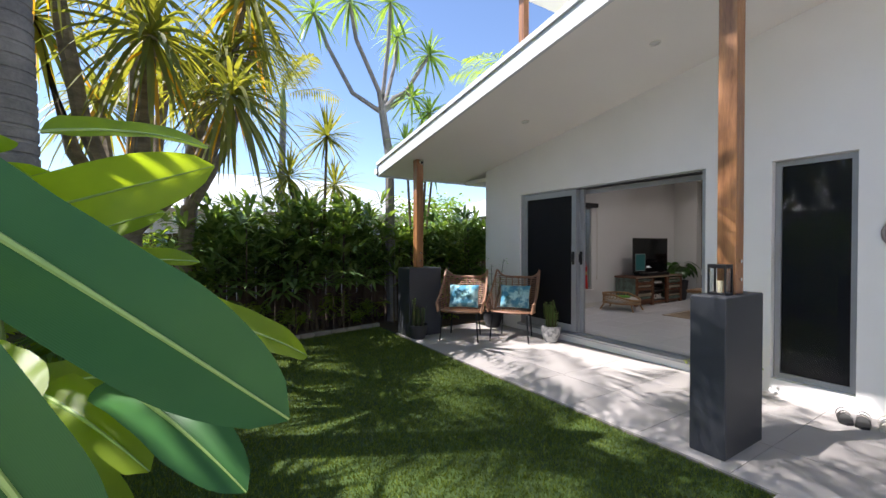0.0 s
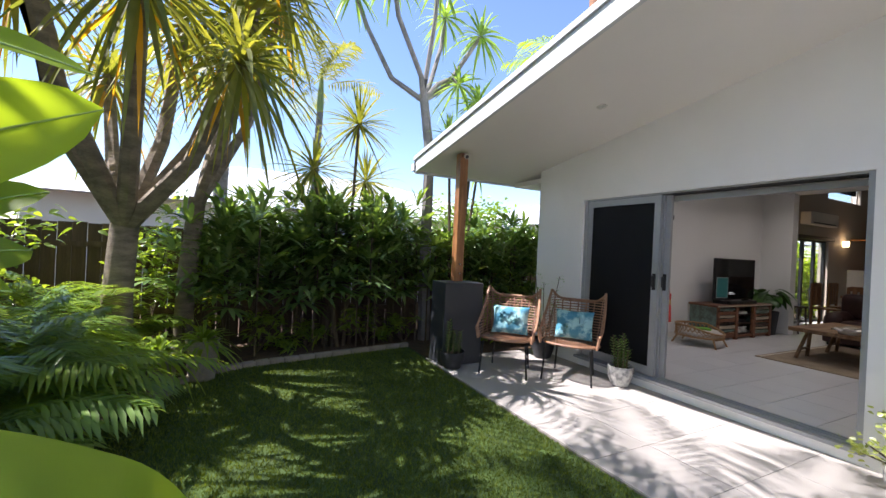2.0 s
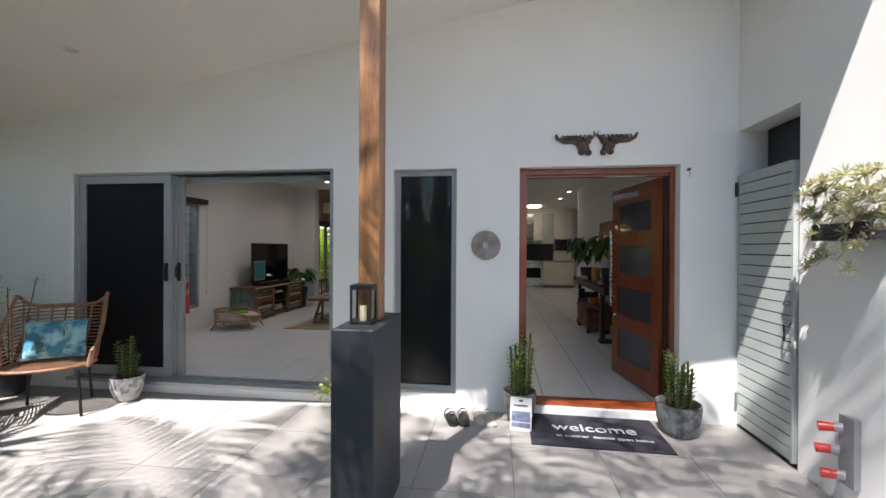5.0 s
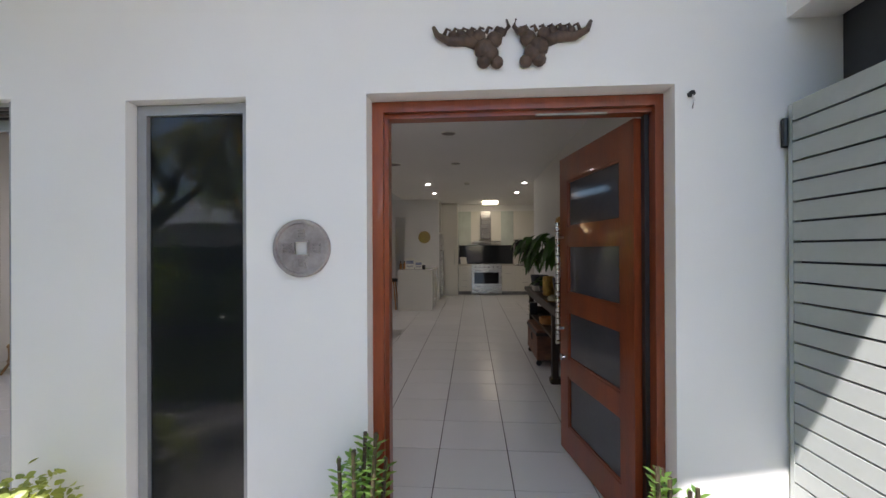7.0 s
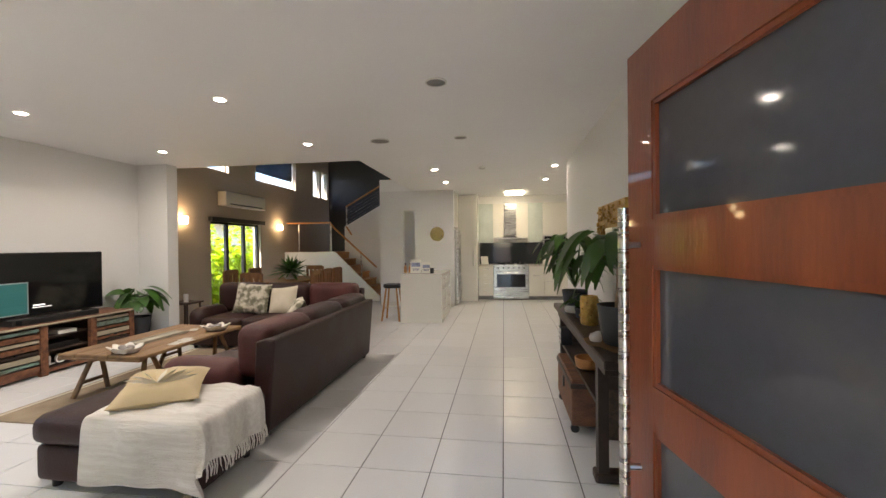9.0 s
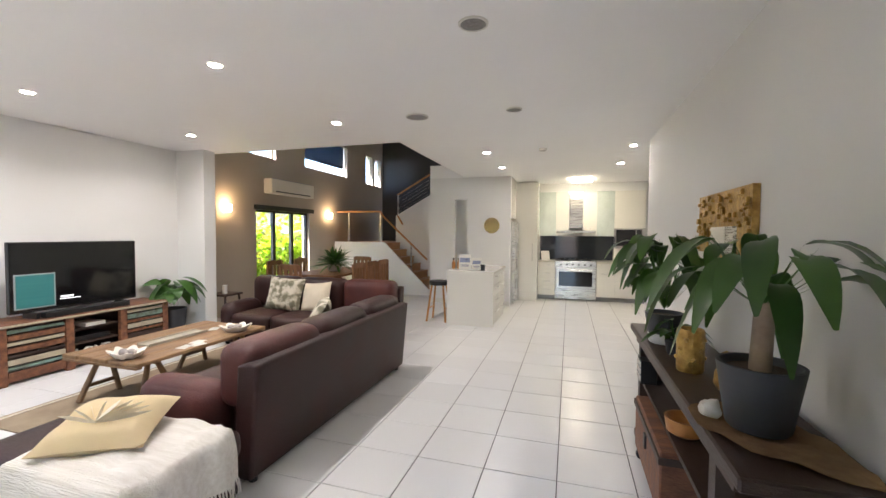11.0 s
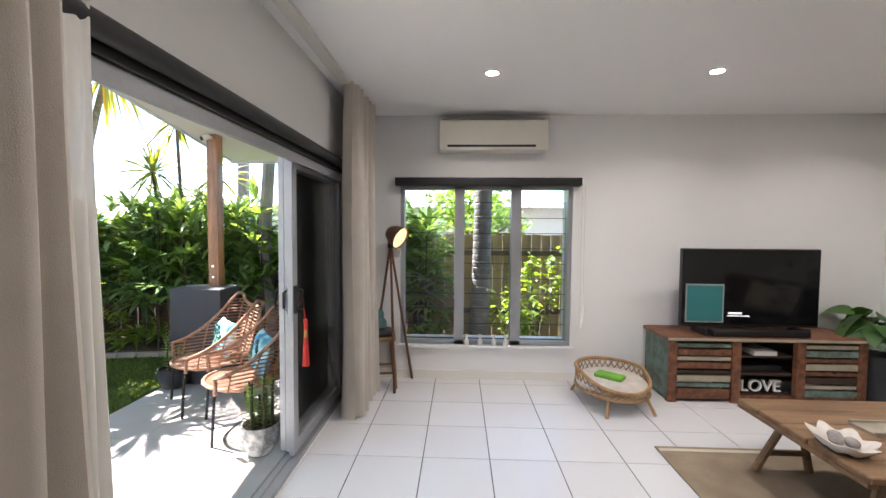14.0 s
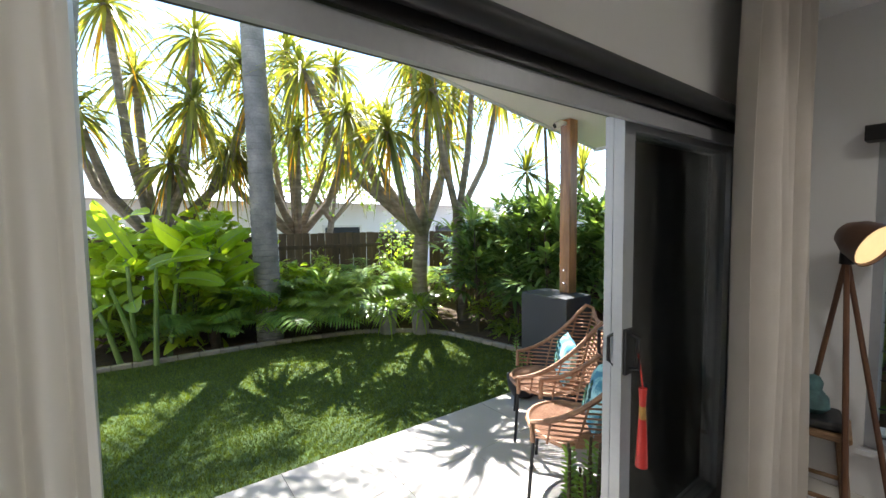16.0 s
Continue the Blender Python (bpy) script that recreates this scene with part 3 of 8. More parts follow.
def pandanus(x, y, limbs, seed, leaf=0.95, trunk_r=0.13, base_h=1.5, lean=(0, 0)):
    """A screw pine: a short trunk, forking limbs, a rosette on each limb."""
    rnd = random.Random(seed)
    t = thing("pandanus_tree", pose(x, y, GZ - 0.1), "branching screw pine with strappy olive and yellow leaf heads", "tree", "screw pines in the garden bed")
    fork = Vector((lean[0], lean[1], base_h))
    bm = B()
    tube(bm, [(0, 0, 0), fork * 0.5 + Vector((0.05, -0.03, 0)), fork], trunk_r, 10, trunk_r * 0.85)
    part("trunk", bm, TRUNK, t, "", True)
    lv, old = Leaves(), Leaves()
    for i, (dx, dy, dz) in enumerate(limbs):
        end = fork + Vector((dx, dy, dz))
        mid = fork + Vector((dx * 0.62, dy * 0.62, dz * 0.38))
        bm = B()
        tube(bm, [fork + Vector((0, 0, -0.1)), mid, end], trunk_r * 0.6, 8, trunk_r * 0.38)
        part("limb", bm, TRUNK, t, "", True)
        ax = (end - mid).normalized()
        lv.head(end, 82, leaf, 0.058, rnd, -45, 88, 0.55, 5, ax)
        old.head(end - ax * 0.12, 6, leaf * 0.8, 0.05, rnd, -70, -25, 0.5, 4, ax)
    lv.part("crown", LEAFY, t)
    old.part("dead_leaves", LEAFO, t, "orange and yellow dying leaves")
    return t


def dracaena(x, y, stems, seed, r=0.022, label="", leaf=0.5, n=38, width=0.035, material=None, name="dracaena_plant"):
    """Thin canes, each with a spiky rosette at its top."""
    rnd = random.Random(seed)
    t = thing(name, pose(x, y, GZ - 0.05), label or "spiky dracaena on thin canes in the garden bed", "plant")
    lv = Leaves()
    for px, py, tx, ty, tz in stems:
        bm = B()
        tube(bm, [(px, py, 0), ((px + tx) / 2 + rnd.uniform(-.05, .05), (py + ty) / 2, tz * 0.5), (tx, ty, tz)], r, 6, r * 0.7)
        part("cane", bm, CANE, t, "", True)
        lv.head((tx, ty, tz), n, leaf, width, rnd, -40, 88, 0.25, 3)
    lv.part("crown", material or LEAF, t)
    return t


def rhapis(x, y, h, seed, canes=6, spread=0.34):
    """A lady palm clump: canes with fans of broad leaflets."""
    rnd = random.Random(seed)
    t = thing("lady_palm", pose(x, y, GZ - 0.05), "dark green lady palm clump against the timber fence", "plant", "lady palms along the fence")
    lv = Leaves()
    for i in range(canes):
        a, k = rnd.uniform(0, 6.3), rnd.uniform(0, spread)
        px, py = math.cos(a) * k, math.sin(a) * k * 1.2
        hh = h * rnd.uniform(0.72, 1.0)
        bm = B()
        tube(bm, [(px, py, 0), (px * 1.1, py * 1.1, hh * 0.5), (px * 1.25, py * 1.25, hh * 0.93)], 0.014, 6, 0.010)
        part("cane", bm, CANE, t, "", True)
        for j in range(11):
            z = hh * (0.46 + 0.52 * j / 10)
            b = j * 2.4 + rnd.uniform(-0.4, 0.4)
            e = radians(rnd.uniform(0, 55) + 25 * (j / 10))
            lv.fan((px * 1.2, py * 1.2, z), (math.cos(b) * math.cos(e), math.sin(b) * math.cos(e), math.sin(e)), rnd.uniform(0.14, 0.32), 8, rnd.uniform(0.40, 0.54), 0.075, rnd, 0.30)
    lv.part("crown", RHAPIS, t)
    return t


def bush(x, y, z, rx, ry, rz, n, leaf, width, material, seed, label, name="shrub", stems=5, group=""):
    """A leafy shrub: twigs and many small leaves with gaps."""
    rnd = random.Random(seed)
    t = thing(name, pose(x, y, z), label, "shrub", group)
    tips = []
    for i in range(stems):
        bm = B()
        a = rnd.uniform(0, 6.3)
        e = Vector((math.cos(a) * rx * rnd.uniform(.2, .7), math.sin(a) * ry * rnd.uniform(.2, .7), rz * rnd.uniform(1.0, 1.7)))
        tube(bm, [(0, 0, 0), e * 0.5 + Vector((rnd.uniform(-.05, .05), 0, 0)), e], 0.012, 5, 0.004)
        part("branch", bm, CANE, t, "", True)
        tips.append(e)
    lv = Leaves()
    clumps = [Vector((rnd.gauss(0, .5) * rx, rnd.gauss(0, .5) * ry, rz + rnd.gauss(0, .5) * rz)) for _ in range(max(6, n // 28))] + tips
    for i in range(n):
        c = rnd.choice(clumps)
        p = c + Vector((rnd.gauss(0, .12) * rx, rnd.gauss(0, .12) * ry, rnd.gauss(0, .12) * rz))
        p.z = max(p.z, 0.03)
        a, e = rnd.uniform(0, 6.3), rnd.uniform(-0.4, 0.9)
        lv.oval(p, (math.cos(a) * math.cos(e), math.sin(a) * math.cos(e), math.sin(e)), leaf * rnd.uniform(.6, 1.2), width * rnd.uniform(.7, 1.2), 0.35, rnd.uniform(-1, 1))
    lv.part("foliage", material, t)
    return t


# lawn, bed edging and bed soil
EDGE = [(-1.45, -5.25), (-2.43, -5.17), (-3.8, -5.10), (-5.1, -4.96), (-5.85, -4.66), (-6.45, -4.05), (-6.68, -3.1), (-6.93, -1.75)]


def smooth_line(pts, n=6):
    out = []
    for i in range(len(pts) - 1):
        p0, p1, p2, p3 = [Vector((*pts[max(0, min(len(pts) - 1, k))], 0)) for k in (i - 1, i, i + 1, i + 2)]
        for j in range(n):
            t = j / n
            out.append(0.5 * ((2 * p1) + (p2 - p0) * t + (2 * p0 - 5 * p1 + 4 * p2 - p3) * t * t + (3 * p1 - p0 - 3 * p2 + p3) * t ** 3))
    out.append(Vector((*pts[-1], 0)))
    return out


edge = smooth_line(EDGE)
bm = B()
vs = [bm.verts.new((p.x, p.y, GZ)) for p in edge] + [bm.verts.new((-6.2, -1.75, GZ)), bm.verts.new((-6.2, -1.80, GZ)), bm.verts.new((-1.45, -1.80, GZ))]
bm.faces.new(vs)
bmesh.ops.triangulate(bm, faces=bm.faces[:])
lawn = struct("lawn", bm, TURFBASE, "deep green artificial turf lawn with sun dapples", "lawn")


def in_lawn(x, y):
    inside = False
    poly = [(p.x, p.y) for p in edge] + [(-6.2, -1.80), (-1.45, -1.80)]
    for (x0, y0), (x1, y1) in zip(poly, poly[1:] + poly[:1]):
        if (y0 > y) != (y1 > y) and x < (x1 - x0) * (y - y0) / (y1 - y0) + x0:
            inside = not inside
    return inside


rg = random.Random(5)
gv, gf = [], []
while len(gf) < 90000:
    x, y = rg.uniform(-6.95, -1.45), rg.uniform(-5.5, -1.8)
    if not in_lawn(x, y):
        continue
    a, h = rg.uniform(0, 6.28), rg.uniform(0.012, 0.028)
    k = len(gv)
    c, s = math.cos(a) * 0.0045, math.sin(a) * 0.0045
    gv += [(x - c, y - s, GZ), (x + c, y + s, GZ), (x + rg.uniform(-.012, .012), y + rg.uniform(-.012, .012), GZ + h)]
    gf.append((k, k + 1, k + 2))
me = bpy.data.meshes.new("turf")
me.from_pydata(gv, [], gf)
me.materials.append(TURF)
tagged(new("turf", me), "short dense green artificial grass blades", "grass", kind="stuff")

bm = B()
out = [bm.verts.new((p.x, p.y, GZ - 0.01)) for p in edge]
far = [bm.verts.new((x, y, GZ + 0.03)) for x, y in [(-1.45, -9), (-2.43, -9), (-3.8, -9), (-5.1, -9), (-8.6, -9), (-8.6, -4.5), (-8.6, -3.0), (-8.6, -1.75)]]
step = (len(out) - 1) // (len(far) - 1)
for i in range(len(far) - 1):
    chunk = out[i * step:(i + 1) * step + 1]
    bm.faces.new(chunk + [far[i + 1], far[i]])
bmesh.ops.triangulate(bm, faces=bm.faces[:])
s2 = [bm.verts.new(p) for p in ((-8.6, -1.75, GZ + .02), (-6.2, -1.75, GZ - .02), (-6.2, 0, GZ - .02), (-6.27, 0, GZ - .02), (-6.27, 13, GZ - .02), (-8.6, 13, GZ + .02))]
bm.faces.new(s2)
struct("garden_bed", bm, SOIL, "brown bark mulch garden bed", "garden bed")
for i in range(len(edge) - 1):
    p, q = edge[i], edge[i + 1]
    if i == 0:
        kerb = thing("garden_edging", pose(0, 0, 0), "weathered concrete edging along the lawn", "edging", kind="structure")
    bm = B()
    d = (q - p)
    box(bm, (0, 0, 0), (d.length - 0.006, 0.075, 0.11))
    bevel(bm, 0.010, 1)
    ob = part("edging_block", bm, KERB, kerb)
    ob.matrix_basis = Matrix.Translation((p + q) / 2 + Vector((0, 0, GZ + 0.005))) @ Matrix.Rotation(math.atan2(d.y, d.x), 4, "Z")

# timber fences
def fence(p, q, h, z=GZ, material=None):
    p, q = Vector((*p, z)), Vector((*q, z))
    d = q - p
    t = thing("fence", Matrix.Translation(p) @ Matrix.Rotation(math.atan2(d.y, d.x), 4, "Z"), "weathered brown timber paling fence", "fence", "boundary fences", "structure")
    bm = B()
    box(bm, (0, 0, h / 2), (0.138, 0.016, h))
    pale = mesh_of("paling", bm, material or FENCE)
    n = int(d.length / 0.145)
    for i in range(n):
        child("paling", pale, t, pose(0.07 + i * d.length / n, (i % 2) * 0.012, -0.02 * ((i * 7) % 3) / 3))
    bm = B()
    span(bm, (0, 0.02, h * 0.25), (d.length, 0.06, h * 0.25 + 0.07)); span(bm, (0, 0.02, h * 0.8), (d.length, 0.06, h * 0.8 + 0.07))
    part("rails", bm, FENCE, t)
    return t


fence((-7.95, 0.0), (-8.1, -6.7), 1.55)
# Side stretch takes the paler copy, with its sunlight painted in.
fence((-7.85, 12.5), (-7.95, 0.0), 1.6, GZ, FENCE_SUNLIT)
fence((-8.1, -6.9), (-1.3, -7.1), 1.55)

# trees and palms
palm_tree(-4.30, -5.45, 5.4, 0.19, 2.6, 3, 13, (0.1, -0.1), LEAFB)
pandanus(-6.804, -5.064, [(1.5, 0.3, 1.75), (0.5, 1.0, 2.1), (-0.4, 0.4, 2.3), (0.7, -0.7, 2.0), (1.2, 1.0, 1.4), (-0.9, -0.4, 1.7), (0.2, 0.1, 2.9), (1.9, -0.4, 2.5)], 4, 1.0, 0.15, 1.7)
pandanus(-5.429, -7.739, [(1.2, 0.5, 1.6), (0.2, 0.9, 2.0), (-0.9, 0.5, 1.7), (0.4, -0.5, 2.6), (1.7, -0.3, 2.3), (-1.4, 0.0, 2.5), (0.2, 0.3, 3.6), (1.1, 0.8, 3.1), (-0.7, 0.6, 3.4)], 8, 1.0, 0.14, 1.6)
pandanus(-3.019, -7.219, [(0.9, 0.6, 1.8), (-0.5, 0.9, 2.1), (-1.1, -0.1, 1.5), (0.2, -0.3, 2.7), (1.2, 0.0, 2.2), (-0.2, 0.5, 1.2), (-0.6, 0.5, 3.2), (0.5, 0.5, 3.4), (-1.5, 0.4, 2.6)], 9, 1.0, 0.14, 1.6)
pandanus(-7.34, -4.551, [(0.3, 0.8, 2.4), (-0.8, 0.2, 2.2), (1.0, 0.6, 2.6)], 12, 0.95, 0.11, 2.0, (0.2, 0.1))
palm_tree(-12.2, -4.42, 4.1, 0.17, 2.2, 21, 11, (0.1, 0.1), LEAFY, 20, "small feather palm beyond the back fence", lw=0.06)
palm_tree(-12.0, -2.4, 4.7, 0.10, 2.0, 22, 9, (0.2, 0.1), LEAFY, 20, "slender feather palm beyond the back fence", lw=0.06)
dracaena(-7.25, -2.6, [(0, 0, 0.15, 0.03, 3.15), (0.1, -0.1, -0.1, -0.5, 2.5), (-.1, .1, -0.3, 0.3, 2.45)], 31, 0.03, "spiky dracaena heads rising above the hedge", 0.72, 84, 0.035, LEAFY)
palm_tree(-1.7, -6.9, 6.4, 0.2, 2.5, 5, 13, (-0.6, 1.5), LEAFB, 26, "tall feather palm shading the entry paving")
# pale forking tree with spiky heads
tr = thing("dragon_tree", pose(-7.302, -1.326, GZ - 0.1), "tall forking pale-barked tree with spiky leaf heads", "tree")
bm = B()
tube(bm, [(0, 0, 0), (0.12, -0.1, 1.6), (0.0, -0.05, 3.0), (-0.12, -0.15, 3.95)], 0.10, 8, 0.07)
part("trunk", bm, RING, tr, "", True)
lv = Leaves()
rr = random.Random(77)
for ex, ey, ez, sx, sy in ((0.3, -0.9, 5.4, .35, .1), (0.15, -0.1, 5.7, .2, .0), (-0.5, 0.35, 5.5, -.4, .2), (0.3, 0.6, 4.9, .1, .5), (-0.7, -1.2, 5.6, -.3, -.5), (0.1, 0.35, 4.15, .1, .3)):
    bm = B()
    tube(bm, [(-0.12, -0.15, 3.85), (-0.12 + sx * 0.5, -0.15 + sy * 0.5 + ey * 0.2, 4.15), ((ex - .12) * 0.75, ey * 0.8, (ez + 4.2) / 2 + 0.1), (ex, ey, ez)], 0.045, 7, 0.03)
    part("limb", bm, RING, tr, "", True)
    lv.head((ex, ey, ez), 44, 0.62, 0.05, rr, -50, 88, 0.4, 4)
lv.part("crown", LEAF, tr)
dracaena(-7.338, -0.828, [(0, 0, 0.1, 0.25, 3.9), (0.1, -0.1, 0.0, -0.2, 3.3), (-.1, .1, -0.2, 0.5, 2.9)], 33, 0.03, "spiky dracaena behind the patio post", 0.6, 50, 0.05, LEAF)

# lady palms along the fence
for i, (x, y, h) in enumerate(((-7.381, -4.252, 1.75), (-7.318, -3.758, 1.85), (-7.255, -3.263, 1.95), (-7.341, -2.764, 1.95), (-7.228, -2.271, 2.1), (-7.314, -1.772, 2.1), (-7.201, -1.279, 2.0), (-7.438, -0.825, 1.8), (-7.718, -3.795, 1.9), (-7.694, -2.902, 2.0), (-7.67, -2.009, 2.0), (-7.322, -0.233, 1.7), (-7.25, 0.30, 1.9), (-7.45, 0.72, 1.9))):
    rhapis(x, y, h, 100 + i)
# low feather palms and ferns in the bed behind the lawn
def low_palm(x, y, n, length, seed, material=LEAF, label="low feather palm in the garden bed", name="low_palm", lw=0.038):
    rnd = random.Random(seed)
    t = thing(name, pose(x, y, GZ), label, "palm", "low palms in the bed")
    bm = B()
    lathe(bm, [(0.06, 0), (0.07, 0.1), (0.04, 0.3)], 8)
    part("stem", bm, CANE, t, "", True)
    lv = Leaves()
    for i in range(n):
        a, e = i * 2.4 + rnd.uniform(-.3, .3), radians(rnd.uniform(25, 78))
        lv.frond((0, 0, 0.25), (math.cos(a) * math.cos(e), math.sin(a) * math.cos(e), math.sin(e)), length * rnd.uniform(.75, 1.1), 22, length * 0.26, lw, rnd, 0.45)
    lv.part("fronds", material, t)
    return t


for i, (x, y, n, L, mt) in enumerate(((-4.569, -5.482, 16, 1.5, LEAF), (-5.365, -5.358, 16, 1.45, LEAFB), (-3.832, -5.903, 16, 1.15, LEAF), (-5.665, -5.398, 14, .75, LEAFB), (-3.079, -5.728, 14, .75, LEAF), (-6.376, -5.823, 14, 1.3, LEAFB), (-6.95, -4.911, 12, .7, LEAFB), (-5.017, -5.419, 14, 1.4, LEAFB), (-5.671, -5.597, 14, 1.5, LEAF), (-3.426, -5.667, 12, 1.0, LEAF), (-4.389, -6.183, 14, 1.6, LEAFB), (-2.488, -6.044, 12, 1.2, LEAFB), (-5.095, -6.459, 12, 1.7, LEAFB), (-6.231, -6.026, 12, 1.5, LEAF), (-3.571, -5.464, 9, .6, LEAF), (-1.983, -5.812, 10, 1.0, LEAF), (-3.576, -5.662, 20, .85, LEAFB), (-4.224, -5.642, 22, 1.2, LEAF), (-4.921, -5.57, 22, 1.5, LEAFB), (-5.32, -5.558, 20, 1.4, LEAF), (-6.764, -5.413, 18, 1.5, LEAFB))):
    low_palm(x, y, n, L, 300 + i, mt)
for i, (x, y, r, z, mt) in enumerate(((-7.167, -3.713, .35, .28, LEAFB), (-7.201, -3.116, .3, .2, LEAFB), (-7.229, -2.321, .3, .3, LEAFB), (-7.163, -1.727, .3, .22, LEAFB), (-4.673, -5.628, .4, .3, LEAFB), (-6.675, -5.813, .45, .55, LEAFB), (-2.779, -5.737, .35, .3, LEAF), (-5.486, -6.148, .5, .7, LEAFB), (-7.026, -0.341, .3, .45, LEAFB), (-7.535, -4.396, .4, .5, LEAFB))):
    bush(x, y, GZ, r, r, z, 210, 0.16, 0.035, mt, 400 + i, "low leafy shrub in the mulch bed", group="shrubs in the bed")

# paddle-leaf clump beside the path
bt = thing("banana_plant", pose(-2.72, -5.17, GZ), "clump of large bright paddle leaves beside the path", "plant")
for i, (sx, sy, tx, ty, tz) in enumerate(((0, 0, .25, .1, 1.0), (-.15, .1, -.2, .0, 1.2), (.2, -.15, .45, -.2, .9), (.05, -.25, .1, -.3, 1.5), (-.3, -.2, -.5, -.3, 1.5))):
    bm = B()
    tube(bm, [(sx, sy, 0), ((sx + tx) / 2, (sy + ty) / 2, tz * 0.55), (tx, ty, tz)], 0.035, 8, 0.018)
    part("stalk", bm, mat("green_stalk", (0.16, 0.24, 0.06), 0.5, color2=(0.10, 0.16, 0.04), scale=4), bt, "", True)
for i, (b0, t0, w, dr, fc) in enumerate((
        ((-0.59, -0.18, 1.45), (-0.18, 0.76, 1.76), 0.29, 0.12, (0.85, 0.45, 0.12)),
        ((0.05, 0.20, 1.80), (-0.15, 0.75, 1.85), 0.16, 0.25, (0.5, 0.1, 0.7)),
        ((0.58, 0.50, 1.19), (0.43, 1.07, 0.92), 0.19, 0.25, (0.55, 0.0, 0.75)),
        ((1.10, 0.22, 1.52), (1.42, 0.78, 1.095), 0.20, 0.06, (0.85, 0.15, 0.42)),
        ((1.34, 0.32, 1.28), (1.46, 0.54, 0.93), 0.15, 0.1, (0.9, 0.3, 0.2)),
        ((0.40, 0.25, 0.92), (0.78, 0.56, 0.76), 0.17, 0.25, (0.5, 0.0, 0.8)),
        ((0.50, 0.45, 0.95), (0.95, 0.78, 0.72), 0.18, 0.25, (0.5, 0.0, 0.8)),
        ((0.55, 0.1, 1.05), (0.85, 0.35, 1.0), 0.20, 0.3, (0.7, 0.3, 0.5)),
        ((0.05, 0.2, 1.25), (0.10, 0.70, 1.30), 0.18, 0.3, (0.5, 0.0, 1)),
        ((-0.1, 0.0, 1.2), (-0.75, 0.45, 1.35), 0.22, 0.3, (0.3, 0.6, 0.8)),
        ((-0.3, -0.2, 1.4), (-1.0, -0.2, 1.75), 0.22, 0.25, (0.2, 0.6, 0.6)),
        ((0.1, -0.3, 1.5), (0.5, -0.8, 1.9), 0.22, 0.3, (0.5, 0.6, 0.6)),
        ((0.0, -0.1, 1.3), (0.35, 0.05, 2.0), 0.20, 0.1, (0.6, 0.7, 0.2)),
        ((-0.4, -0.1, 1.2), (-0.55, 0.55, 1.55), 0.20, 0.3, (0.5, 0.3, 0.6)),
        ((0.2, 0.0, 0.8), (0.55, 0.5, 0.5), 0.18, 0.4, (0.5, 0.3, 0.8)),
        ((0.0, 0.0, 0.8), (0.0, 0.65, 0.78), 0.20, 0.4, (0.5, 0.2, 0.8)),
        ((-0.4, -0.3, 1.0), (-0.9, 0.25, 0.95), 0.20, 0.4, (0.4, 0.5, 0.6)),
        ((0.5, -0.2, 1.0), (0.95, -0.55, 1.3), 0.20, 0.3, (0.6, 0.6, 0.5)),
        ((0.7, 0.1, 0.8), (1.1, 0.2, 0.55), 0.18, 0.4, (0.5, 0.4, 0.8)))):
    lf = banana_leaf(bt, b0, t0, w, dr, 500 + i, fc)
    # Nearest and lowest leaves take the copy darkened for shade.
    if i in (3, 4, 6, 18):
        lf.data.materials[0] = PADDLE_SHADED
        lf["label"] = "deep green paddle leaf with shade put into its colour"
b2 = thing("banana_plant", pose(-3.483, -5.914, GZ), "taller paddle-leaf clump behind the bed", "plant")
rb = random.Random(91)
for i in range(34):
    a = i * 2.4
    bz = rb.uniform(0.6, 1.5)
    banana_leaf(b2, (0.25 * math.cos(a), 0.25 * math.sin(a), bz), ((0.6 + 0.25 * (i % 3)) * math.cos(a), (0.5 + 0.2 * (i % 3)) * math.sin(a), bz + rb.uniform(-0.1, 0.4)), 0.22, 0.28, 600 + i, (rb.uniform(-.5, .5), 0.7, 0.8))
    if i % 3 == 0:
        bm = B()
        tube(bm, [(0.08 * math.cos(a), 0.08 * math.sin(a), 0), (0.25 * math.cos(a), 0.25 * math.sin(a), bz)], 0.03, 8, 0.015)
        part("stalk", bm, MATS["green_stalk"], b2, "", True)

# broad-leaved shrubs in the sun beside the palm
for i, (x, y, rx, rz, n, L) in enumerate(((-3.229, -5.773, .75, .85, 420, .30), (-2.493, -6.243, .7, .95, 380, .30), (-3.743, -6.303, .6, 1.05, 300, .28), (-2.08, -5.71, .5, .6, 240, .26), (-4.879, -5.87, .5, .6, 240, .24))):
    bush(x, y, GZ, rx, rx * .7, rz, n, L, L * .42, BROAD, 750 + i, "sunlit shrub with broad lime green leaves", "broadleaf_shrub", 9, "broad-leaved shrubs in the bed")
# side passage planting, seen through the windows
palm_tree(-7.225, 1.512, 4.6, 0.13, 1.8, 41, 9, (0.0, 0.1), LEAFB, 20, "slim palm in the side passage by the window")
for i, (x, y, r, z, n, mt) in enumerate(((-7.453, 2.303, .45, .75, 420, LEAFB), (-7.143, 0.874, .3, .35, 200, LEAF), (-7.545, 0.767, .4, .85, 320, LEAFB), (-7.364, 1.903, .35, .45, 220, LEAFB), (-7.53, 3.149, .4, .8, 260, LEAFB), (-7.199, 11.677, .5, 1.0, 360, LEAFB), (-7.514, 0.071, .4, .8, 320, LEAFB), (-7.136, -0.735, .35, .5, 260, LEAFB), (-7.651, -4.988, .5, .9, 360, LEAFB), (-7.085, -6.197, .6, 1.0, 420, LEAFB))):
    bush(x, y, GZ, r, r, z, n, 0.13, 0.05, mt, 700 + i, "bright leafy shrub against the boundary fence", group="shrubs along the fence")
